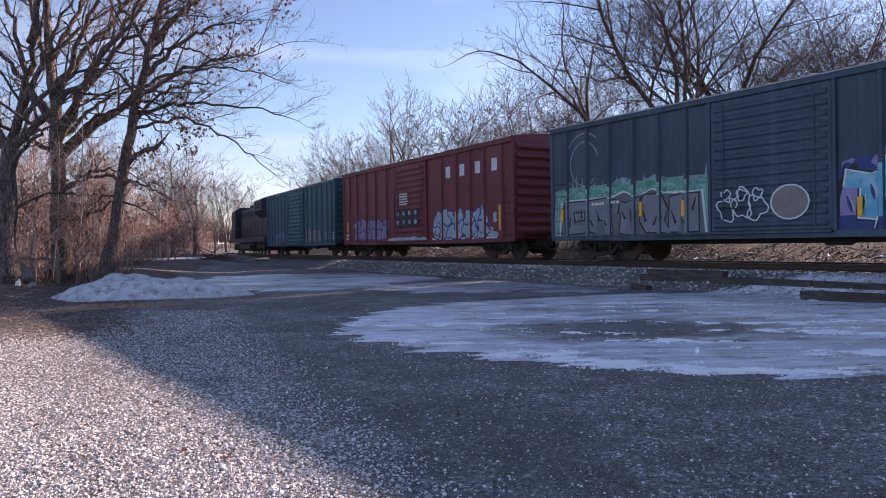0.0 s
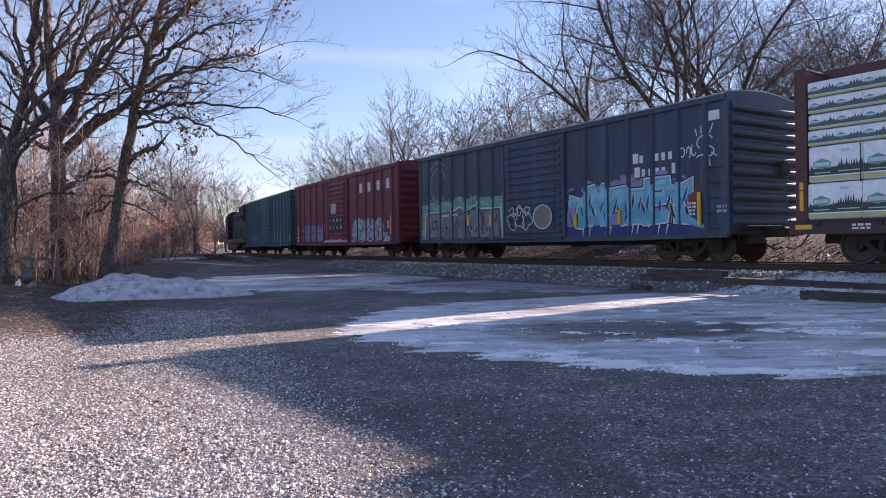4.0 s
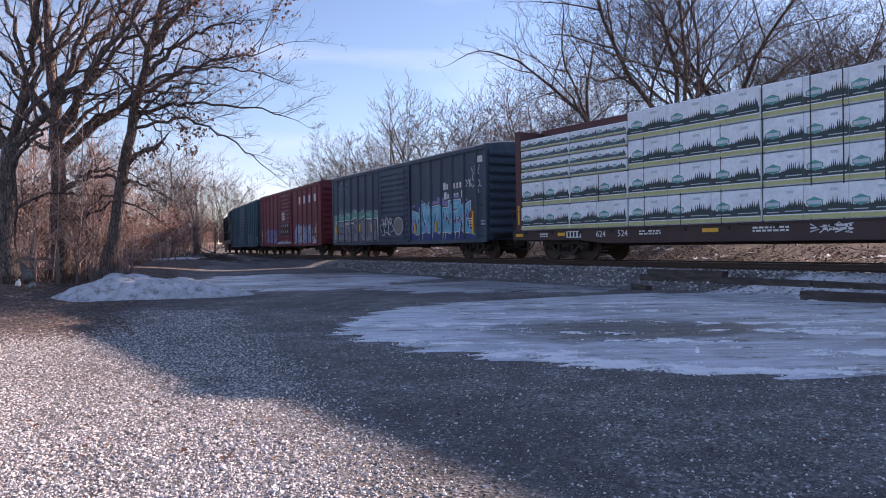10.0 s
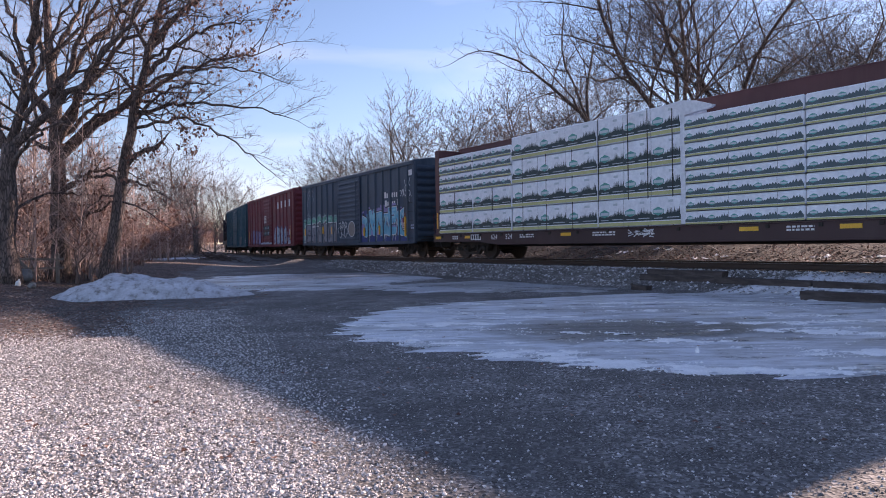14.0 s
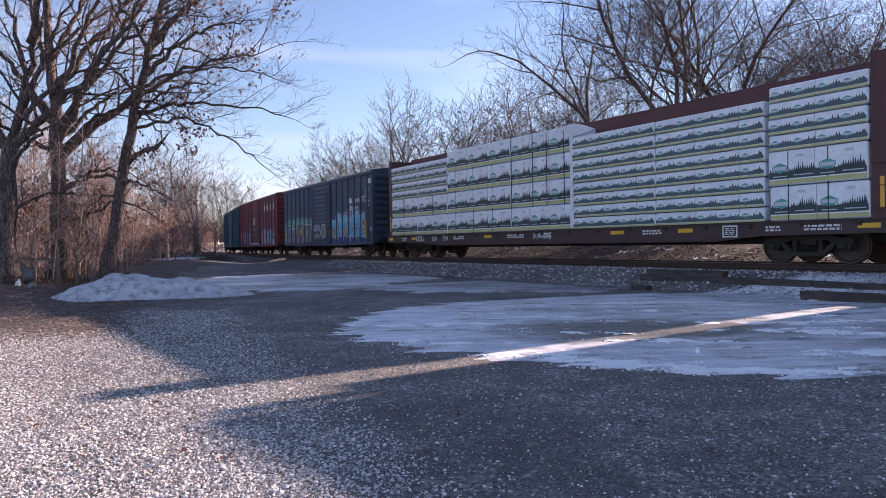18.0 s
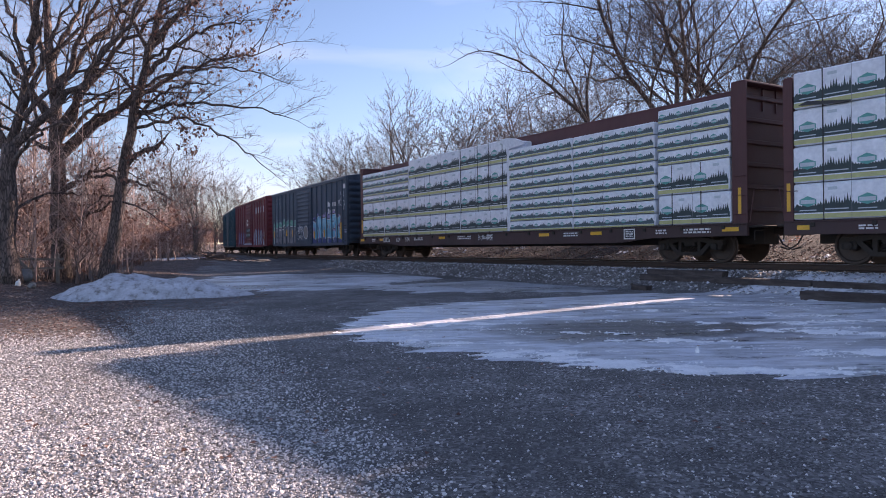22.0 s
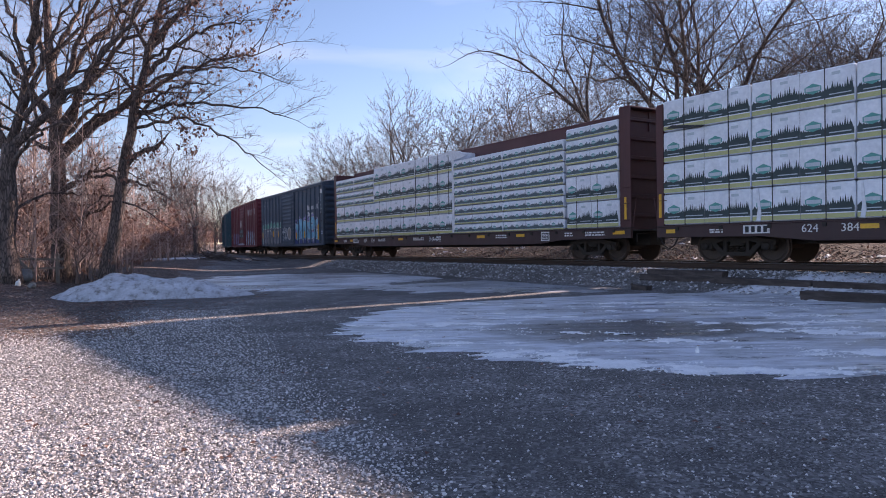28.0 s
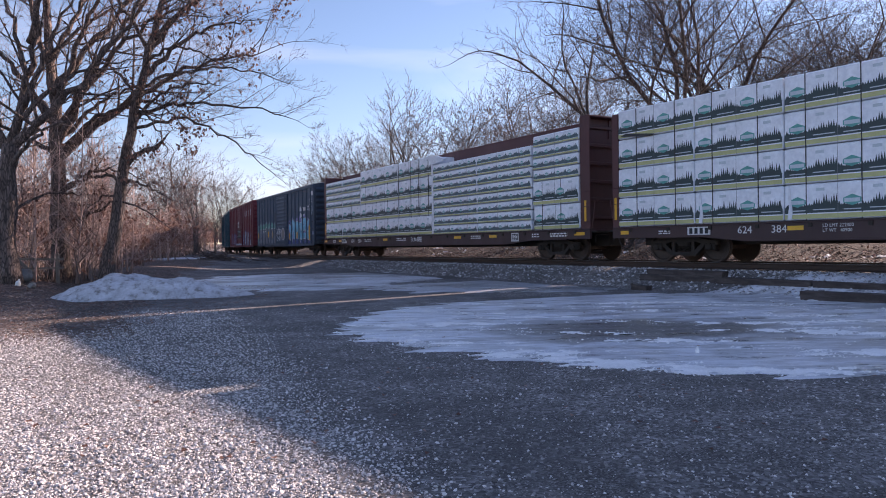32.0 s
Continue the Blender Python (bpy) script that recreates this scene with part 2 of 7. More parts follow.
M = {
    "ground": ground_mat(),
    "litter": litter_mat("leaf_litter", 1.0),
    # same litter at 0.22 of its tones: the bank's shade put into colour
    "bank_litter": litter_mat("shaded_leaf_litter", 0.22),
    "ice": ice_mat("grey_ice", hole=((2.8, 10.0), (2.9, 1.9))),
    "ice_far": ice_mat("pale_ice", pale=(0.66, 0.69, 0.75), amount=0.85, bare=0.44),
    "ice_thin": ice_mat("thin_frosty_ice", dark=(0.07, 0.066, 0.064), pale=(0.4, 0.42, 0.46), amount=0.9),
    "crust": plain("white_ice_crust", (0.92, 0.93, 0.94), 0.7, scale=5, vary=0.1, grain=40, relief=0.5),
    "snow": plain("old_snow", (0.54, 0.56, 0.6), 0.85, scale=3.2, vary=0.3, grain=16, relief=1.0, dirt=(0.12, 0.1, 0.085), dirt_amt=0.9),
    # tones raised so that the stone carries the near corner's sunlight
    "stone": island("crushed_stone", [(0.0, (0.22, 0.2, 0.2)), (0.25, (0.52, 0.485, 0.48)), (0.6, (0.76, 0.73, 0.72)), (1.0, (0.9, 0.88, 0.87))]),
    "ballast": island("track_ballast", [(0.0, (0.11, 0.105, 0.1)), (0.5, (0.24, 0.23, 0.225)), (1.0, (0.48, 0.47, 0.46))]),
    "rail_stone": island("frosted_ballast", [(0.0, (0.14, 0.135, 0.13)), (0.4, (0.32, 0.315, 0.315)), (0.8, (0.55, 0.55, 0.56)), (1.0, (0.8, 0.81, 0.83))]),
    "rock": plain("field_rock", (0.26, 0.25, 0.24), 0.9, scale=4, vary=0.35, grain=30, relief=0.6),
    "rail": plain("rusty_rail", (0.07, 0.045, 0.035), 0.7, 0.3, scale=6, vary=0.3),
    "railtop": plain("worn_railhead", (0.34, 0.32, 0.31), 0.35, 0.9, scale=6, vary=0.2, relief=0.05),
    "tie": plain("creosoted_timber", (0.075, 0.06, 0.05), 0.9, scale=3, vary=0.35, grain=18, relief=0.7, stretch=(0.3, 3, 3)),
    "bark": bark_mat("oak_bark", (0.05, 0.039, 0.036), (0.29, 0.215, 0.19)),
    "bark_pale": bark_mat("grey_bark", (0.08, 0.068, 0.063), (0.31, 0.27, 0.245)),
    "twig": plain("twig_bark", (0.19, 0.135, 0.12), 0.9, scale=2, vary=0.3, relief=0),
    "twig_dark": plain("dark_twig_bark", (0.095, 0.075, 0.073), 0.9, scale=2, vary=0.3, relief=0),
    # bark lightened so that its colour carries the sun on the stems
    "twig_sunlit": plain("sunlit_sapling_bark", (0.46, 0.345, 0.31), 0.9, scale=2, vary=0.35, relief=0),
    "timber": plain("old_muddy_timber", (0.06, 0.046, 0.042), 0.95, scale=2.2, vary=0.45, grain=14, relief=0.8, stretch=(0.4, 3, 3), dirt=(0.14, 0.12, 0.11), dirt_amt=0.7),
    "twig_far": plain("distant_twigs", (0.15, 0.11, 0.107), 0.95, scale=0.6, vary=0.3, relief=0),
    "dead_leaf": island("dry_oak_leaf", [(0.0, (0.13, 0.066, 0.052)), (0.5, (0.25, 0.135, 0.108)), (1.0, (0.44, 0.3, 0.25))], 0.8, 60.0, 0.5),
    "bank_leaf": island("dark_brown_leaf", [(0.0, (0.035, 0.016, 0.013)), (0.6, (0.095, 0.045, 0.036)), (0.92, (0.17, 0.092, 0.072)), (1.0, (0.36, 0.26, 0.22))], 0.85),
    "straw": island("dry_stalks", [(0.0, (0.07, 0.042, 0.032)), (0.5, (0.15, 0.09, 0.068)), (1.0, (0.34, 0.23, 0.18))], 0.9),
    "old_wood": plain("grey_wood", (0.2, 0.17, 0.145), 0.9, scale=3, vary=0.3, grain=20, relief=0.5),
    "bottle": plain("white_plastic", (0.75, 0.75, 0.73), 0.4, scale=6, vary=0.08, relief=0),
    "navy": paint_mat("navy_wagon_paint", (0.03, 0.055, 0.088), (0.12, 0.155, 0.19), chalk=0.62),
    "oxide": paint_mat("red_wagon_paint", (0.15, 0.02, 0.03), (0.21, 0.065, 0.075)),
    "teal": paint_mat("teal_wagon_paint", (0.012, 0.07, 0.1), (0.06, 0.13, 0.15)),
    "maroon": paint_mat("maroon_wagon_paint", (0.095, 0.03, 0.03), (0.14, 0.075, 0.07)),
    "sill_brown": paint_mat("dark_sill_paint", (0.05, 0.024, 0.024), (0.085, 0.05, 0.046)),
    "roof": paint_mat("galvanised_roof", (0.3, 0.31, 0.33), (0.42, 0.43, 0.45)),
    "loco_blue": paint_mat("dark_blue_engine_paint", (0.01, 0.015, 0.03), (0.03, 0.034, 0.045)),
    "loco_grey": paint_mat("grey_engine_paint", (0.018, 0.017, 0.02), (0.055, 0.045, 0.045)),
    "truck": plain("grimy_cast_steel", (0.045, 0.036, 0.03), 0.85, 0.1, scale=4, vary=0.4, grain=25, relief=0.4),
    "wheel": plain("wheel_steel", (0.075, 0.055, 0.045), 0.6, 0.5, scale=5, vary=0.3),
    "black": plain("black_underframe", (0.025, 0.022, 0.02), 0.8, scale=3, vary=0.3),
    "wrap": plain("white_lumber_wrap", (0.80, 0.84, 0.89), 0.36, scale=2.4, vary=0.12, grain=9, relief=0.8),
    "wrap_top": plain("clear_lumber_wrap", (0.7, 0.73, 0.78), 0.3, scale=2, vary=0.08, grain=9, relief=0.5),
    "ink": plain("dark_green_print", (0.035, 0.062, 0.065), 0.5, scale=4, vary=0.2, relief=0.1),
    "ink_mid": plain("grey_green_print", (0.075, 0.125, 0.14), 0.5, scale=4, vary=0.2, relief=0.1),
    "lime": plain("yellow_green_print", (0.5, 0.5, 0.22), 0.5, scale=4, vary=0.15, relief=0.1),
    "jade": plain("turquoise_print", (0.08, 0.36, 0.32), 0.5, scale=4, vary=0.15, relief=0.1),
    "greytxt": plain("pale_print", (0.52, 0.6, 0.63), 0.5, scale=4, vary=0.1, relief=0),
    "seam": plain("wrap_seam", (0.16, 0.17, 0.19), 0.5, scale=4, vary=0.2, relief=0),
    "strap": plain("black_strapping", (0.03, 0.03, 0.033), 0.5, scale=5, vary=0.2, relief=0),
    "white": plain("white_lettering", (0.72, 0.72, 0.7), 0.6, scale=5, vary=0.15, dirt=(0.3, 0.27, 0.25), dirt_amt=0.5),
    "amber": plain("amber_reflector", (0.82, 0.42, 0.03), 0.35, scale=5, vary=0.12, relief=0),
    "g_haze": plain("faded_mint_spray_paint", (0.22, 0.34, 0.36), 0.6, scale=2.2, vary=0.4, dirt=(0.035, 0.055, 0.085), dirt_amt=0.9),
    "g_faint": plain("faint_pale_spray_paint", (0.24, 0.28, 0.33), 0.6, scale=2.2, vary=0.4, dirt=(0.035, 0.055, 0.085), dirt_amt=0.8),
    "g_slate": plain("slate_grey_spray_paint", (0.19, 0.205, 0.24), 0.6, scale=1.6, vary=0.35),
    "g_pale": plain("pale_steel_blue_spray_paint", (0.36, 0.43, 0.5), 0.6, scale=1.8, vary=0.3, dirt=(0.2, 0.22, 0.3), dirt_amt=0.7),
    "g_mauve": plain("faded_mauve_spray_paint", (0.26, 0.22, 0.36), 0.6, scale=1.8, vary=0.35, dirt=(0.2, 0.08, 0.09), dirt_amt=0.6),
    "g_grey": plain("grey_spray_paint", (0.13, 0.14, 0.16), 0.6, scale=2, vary=0.3),
    "g_white": plain("white_spray_paint", (0.6, 0.64, 0.66), 0.6, scale=3, vary=0.15),
    "g_green": plain("green_spray_paint", (0.08, 0.34, 0.24), 0.6, scale=2.5, vary=0.35, dirt=(0.03, 0.06, 0.09), dirt_amt=0.6),
    "g_mint": plain("mint_spray_paint", (0.2, 0.45, 0.4), 0.6, scale=2.5, vary=0.35, dirt=(0.05, 0.1, 0.13), dirt_amt=0.7),
    "g_sky": plain("sky_blue_spray_paint", (0.09, 0.4, 0.56), 0.55, scale=2.2, vary=0.3, dirt=(0.25, 0.52, 0.6), dirt_amt=0.8),
    "g_ice": plain("pale_cyan_spray_paint", (0.2, 0.5, 0.6), 0.55, scale=2.2, vary=0.3),
    "g_deep": plain("deep_blue_spray_paint", (0.025, 0.05, 0.19), 0.6, scale=2, vary=0.3),
    "g_lilac": plain("lilac_spray_paint", (0.28, 0.24, 0.46), 0.6, scale=2.4, vary=0.3),
    "g_steel": plain("steel_blue_spray_paint", (0.3, 0.37, 0.5), 0.6, scale=2.4, vary=0.25),
    "g_black": plain("black_spray_paint", (0.02, 0.02, 0.024), 0.6, scale=2, vary=0.2),
    "g_tan": plain("tan_spray_paint", (0.22, 0.195, 0.18), 0.6, scale=2.4, vary=0.25),
    "g_brick": plain("brick_red_paint_patch", (0.2, 0.045, 0.03), 0.6, scale=2.4, vary=0.25),
}


# ---- mesh tools ----
class Shape:
    """Collects vertices and faces of one mesh."""

    def __init__(self):
        self.v, self.f = [], []

    def add(self, verts, faces):
        o = len(self.v)
        self.v.extend(verts)
        self.f.extend([tuple(i + o for i in f) for f in faces])
        return self

    def box(self, x0, x1, y0, y1, z0, z1, c=0.0):
        x0, x1, y0, y1, z0, z1 = min(x0, x1), max(x0, x1), min(y0, y1), max(y0, y1), min(z0, z1), max(z0, z1)
        c = min(c, (x1 - x0) * 0.45, (y1 - y0) * 0.45, (z1 - z0) * 0.45)
        if c <= 0:
            v = [(x, y, z) for x in (x0, x1) for y in (y0, y1) for z in (z0, z1)]
            return self.add(v, [(0, 1, 3, 2), (4, 6, 7, 5), (0, 4, 5, 1), (2, 3, 7, 6), (0, 2, 6, 4), (1, 5, 7, 3)])
        v, idx = [], {}
        for i in (0, 1):
            for j in (0, 1):
                for k in (0, 1):
                    p = ((x0, x1)[i], (y0, y1)[j], (z0, z1)[k])
                    s = (1 - 2 * i, 1 - 2 * j, 1 - 2 * k)
                    for a in range(3):
                        q = [p[n] + (0 if n == a else s[n] * c) for n in range(3)]
                        idx[i, j, k, a] = len(v)
                        v.append(tuple(q))
        f = []
        for a in range(3):
            b, d = (a + 1) % 3, (a + 2) % 3
            for side in (0, 1):
                ring = []
                for m, n in ((0, 0), (1, 0), (1, 1), (0, 1)):
                    key = [0, 0, 0]
                    key[a], key[b], key[d] = side, m, n
                    ring.append(idx[(*key, a)])
                f.append(tuple(ring if side else ring[::-1]))
            for m in (0, 1):
                for n in (0, 1):
                    k0, k1 = [0, 0, 0], [0, 0, 0]
                    k0[a], k0[b], k0[d] = 0, m, n
                    k1[a], k1[b], k1[d] = 1, m, n
                    r = [idx[(*k0, b)], idx[(*k1, b)], idx[(*k1, d)], idx[(*k0, d)]]
                    f.append(tuple(r if m == n else r[::-1]))
        for i in (0, 1):
            for j in (0, 1):
                for k in (0, 1):
                    r = [idx[i, j, k, 0], idx[i, j, k, 1], idx[i, j, k, 2]]
                    f.append(tuple(r if (i + j + k) % 2 else r[::-1]))
        return self.add(v, f)

    def tube(self, pts, radii, n=6, cap=True):
        """A round bar along points; radii one or one a point."""
        pts = [Vector(p) for p in pts]
        if not hasattr(radii, "__len__"):
            radii = [radii] * len(pts)
        o = len(self.v)
        u = None
        for i, p in enumerate(pts):
            d = (pts[min(i + 1, len(pts) - 1)] - pts[max(i - 1, 0)])
            d = d.normalized() if d.length > 1e-9 else Vector((0, 0, 1))
            if u is None:
                u = d.orthogonal().normalized()
            else:
                u = (u - d * u.dot(d))
                u = u.normalized() if u.length > 1e-6 else d.orthogonal().normalized()
            w = d.cross(u)
            for k in range(n):
                a = 2 * math.pi * k / n
                q = p + (u * math.cos(a) + w * math.sin(a)) * radii[i]
                self.v.append((q.x, q.y, q.z))
        for i in range(len(pts) - 1):
            for k in range(n):
                a, b = o + i * n + k, o + i * n + (k + 1) % n
                self.f.append((a, b, b + n, a + n))
        if cap:
            self.f.append(tuple(range(o + n - 1, o - 1, -1)))
            e = o + (len(pts) - 1) * n
            self.f.append(tuple(range(e, e + n)))
        return self

    def lathe(self, prof, centre, axis="y", n=20):
        """Turns (radius, along) pairs round an axis."""
        o = len(self.v)
        cx, cy, cz = centre
        for r, t in prof:
            for k in range(n):
                a = 2 * math.pi * k / n
                c, s = r * math.cos(a), r * math.sin(a)
                self.v.append({"y": (cx + c, cy + t, cz + s), "z": (cx + c, cy + s, cz + t), "x": (cx + t, cy + c, cz + s)}[axis])
        for i in range(len(prof) - 1):
            for k in range(n):
                a, b = o + i * n + k, o + i * n + (k + 1) % n
                self.f.append((a, b, b + n, a + n))
        self.f.append(tuple(range(o, o + n)))
        e = o + (len(prof) - 1) * n
        self.f.append(tuple(range(e + n - 1, e - 1, -1)))
        return self

    def prism(self, poly, axis, a0, a1):
        """Extrudes a closed outline; axis x takes (y, z) pairs, y takes (x, z), z takes (x, y)."""
        def at(p, a):
            return {"x": (a, p[0], p[1]), "y": (p[0], a, p[1]), "z": (p[0], p[1], a)}[axis]
        n = len(poly)
        f = [tuple(range(n)), tuple(range(2 * n - 1, n - 1, -1))]
        f += [(i, i + n, (i + 1) % n + n, (i + 1) % n) for i in range(n)]
        return self.add([at(p, a0) for p in poly] + [at(p, a1) for p in poly], f)

    def mesh(self, name, mat, smooth=False, fix=True):
        me = bpy.data.meshes.new(name)
        me.from_pydata(self.v, [], self.f)
        if fix:
            bm = bmesh.new()
            bm.from_mesh(me)
            bmesh.ops.recalc_face_normals(bm, faces=bm.faces)
            bm.to_mesh(me)
            bm.free()
        if smooth:
            me.polygons.foreach_set("use_smooth", [True] * len(me.polygons))
        me.materials.append(mat)
        return me


def part(name, shape, mat, parent, label="", smooth=False, fix=True, m=None):
    """One mesh under a thing or under a part."""
    me = shape if isinstance(shape, bpy.types.Mesh) else shape.mesh(name, M[mat] if isinstance(mat, str) else mat, smooth, fix)
    ob = new(name, me)
    ob.parent = parent
    if m is not None:
        ob.matrix_basis = m
    if label:
        tagged(ob, label)
    return ob


def thing(name, label, category, group="", kind="", m=None):
    ob = new(name)
    ob.empty_display_size = 0.2
    if m is not None:
        ob.matrix_basis = m
    return tagged(ob, label, category, group, kind)


# ---- the railway's line ----
RAIL_Z, GRADE = 0.5, 0.005811
MIDDLE = 0.15  # the track's middle, sideways from the line fitted to the camera's view
_S = np.linspace(-230, 130, 1441)
_A = -1.023277 + 0.0031813 * _S - 5.551e-6 * np.where(_S < 0, _S * _S, 0)
_H = _S[1] - _S[0]
_X = np.concatenate([[0], np.cumsum(np.cos((_A[1:] + _A[:-1]) / 2) * _H)])
_Y = np.concatenate([[0], np.cumsum(np.sin((_A[1:] + _A[:-1]) / 2) * _H)])
_X -= np.interp(0, _S, _X)
_Y += 33.0327 - np.interp(0, _S, _Y)


def line_at(s, lat=0.0, up=0.0):
    """A point of the track: along it, sideways (away from the lot is positive), above the railhead; and the heading."""
    x, y, a = np.interp(s, _S, _X), np.interp(s, _S, _Y), np.interp(s, _S, _A)
    return Vector((x - math.sin(a) * lat, y + math.cos(a) * lat, RAIL_Z + GRADE * s + up)), a


def side_of_track(x, y):
    """Signed distance from the track and the place along it, for arrays."""
    x, y = np.asarray(x, float).ravel(), np.asarray(y, float).ravel()
    lat, along = np.empty_like(x), np.empty_like(x)
    gx, gy, gs, ga = _X[::4], _Y[::4], _S[::4], _A[::4]
    for i in range(0, len(x), 4000):
        d = (x[i:i + 4000, None] - gx) ** 2 + (y[i:i + 4000, None] - gy) ** 2
        k = d.argmin(1)
        dx, dy = x[i:i + 4000] - gx[k], y[i:i + 4000] - gy[k]
        lat[i:i + 4000] = -np.sin(ga[k]) * dx + np.cos(ga[k]) * dy
        along[i:i + 4000] = gs[k] + np.cos(ga[k]) * dx + np.sin(ga[k]) * dy
    return lat, along


def smooth01(v, a, b):
    t = np.clip((v - a) / (b - a), 0, 1)
    return t * t * (3 - 2 * t)


def wobble(x, y, scale, seed=0.0):
    """Soft noise for arrays, from a few crossed waves."""
    r = np.zeros_like(x)
    rng = np.random.RandomState(int(seed * 17) + 5)
    for o in range(5):
        a = rng.uniform(0, 6.28, 4)
        k = 2.0 ** o / scale
        for j in range(3):
            r += np.sin((x * math.cos(a[j]) + y * math.sin(a[j])) * k * (1 + 0.37 * j) + a[3] * (j + 1)) * 0.5 ** o / 3
    return r / 1.6


def ground_z(x, y):
    x, y = np.asarray(x, float), np.asarray(y, float)
    sh = x.shape
    lat, along = side_of_track(x, y)
    x, y = x.ravel(), y.ravel()
    rail = RAIL_Z + GRADE * np.clip(along, -80, 60)
    bed = rail - 0.2
    z = 0.10 + 0.006 * np.clip(x, -12, 12) - 0.013 * np.clip(y, 0, 17) + 0.012 * wobble(x, y, 1.6, 1)
    left = smooth01(-x - 0.10 * (y - 14), 8.8, 14.5) * smooth01(y, 10, 18)
    z += left * (0.40 + 0.10 * wobble(x, y, 2.5, 2))
    z += 0.035 * wobble(x, y * 1.5, 0.55, 5) * smooth01(-x - 0.10 * (y - 14), 6.0, 8.5) * smooth01(y, 9, 13) * (1 - smooth01(y, 30, 40))
    k = smooth01(lat, -3.1, -1.5)
    z = z * (1 - k) + bed * k
    far = smooth01(lat, 2.0, 3.2)
    z -= far * 0.15 * (1 - smooth01(lat, 3.2, 5))
    z += smooth01(lat, 3.4, 11) * (1.15 + 0.16 * wobble(x, y, 3.0, 3)) + smooth01(lat, 10, 60) * 1.2
    return z.reshape(sh)


def floor_at(x, y):
    return float(ground_z(np.array([x]), np.array([y]))[0])


# ---- ground ----
def graded(lo, hi, step, out, grow=1.28):
    a = list(np.arange(lo, hi + 1e-6, step))
    d = step
    while a[-1] < out[1]:
        d *= grow
        a.append(a[-1] + d)
    d = step
    while a[0] > out[0]:
        d *= grow
        a.insert(0, a[0] - d)
    return np.array(a)


def sheet(name, xs, ys, zfun, keep=None):
    X, Y = np.meshgrid(xs, ys)
    Z = zfun(X, Y)
    nx, ny = len(xs), len(ys)
    v = np.stack([X.ravel(), Y.ravel(), Z.ravel()], 1)
    i = np.arange(nx * ny).reshape(ny, nx)
    f = np.stack([i[:-1, :-1].ravel(), i[:-1, 1:].ravel(), i[1:, 1:].ravel(), i[1:, :-1].ravel()], 1)
    if keep is not None:
        k = keep.ravel()
        f = f[k[f].sum(1) >= 3]
        used = np.zeros(len(v), bool)
        used[f.ravel()] = True
        remap = np.cumsum(used) - 1
        v, f = v[used], remap[f]
    me = bpy.data.meshes.new(name)
    me.from_pydata(v.tolist(), [], f.tolist())
    me.polygons.foreach_set("use_smooth", [True] * len(me.polygons))
    return me


def make_ground():
    xs = graded(-16, 14, 0.2, (-900, 900))
    ys = graded(-4, 34, 0.2, (-300, 1500))
    me = sheet("ground", xs, ys, ground_z)
    me.materials.append(M["ground"])
    me.materials.append(M["litter"])
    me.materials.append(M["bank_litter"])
    c = np.empty(len(me.polygons) * 3)
    me.polygons.foreach_get("center", c)
    c = c.reshape(-1, 3)
    lat, _ = side_of_track(c[:, 0], c[:, 1])
    w = wobble(c[:, 0], c[:, 1], 1.4, 7)
    litter = (lat > 2.6 + 0.5 * w) | ((c[:, 0] < -4.7 - 0.42 * np.clip(c[:, 1] - 10, 0, 8) - 0.26 * np.clip(c[:, 1] - 18, 0, 200) - 2.5 * np.clip(9.8 - c[:, 1], 0, 9) + 0.9 * w) & (lat < -4))
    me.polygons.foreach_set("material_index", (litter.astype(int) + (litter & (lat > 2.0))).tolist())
    ob = new("ground", me)
    tagged(ob, "dark packed gravel lot with brown leaf litter along its edges", "ground", kind="structure")


make_ground()

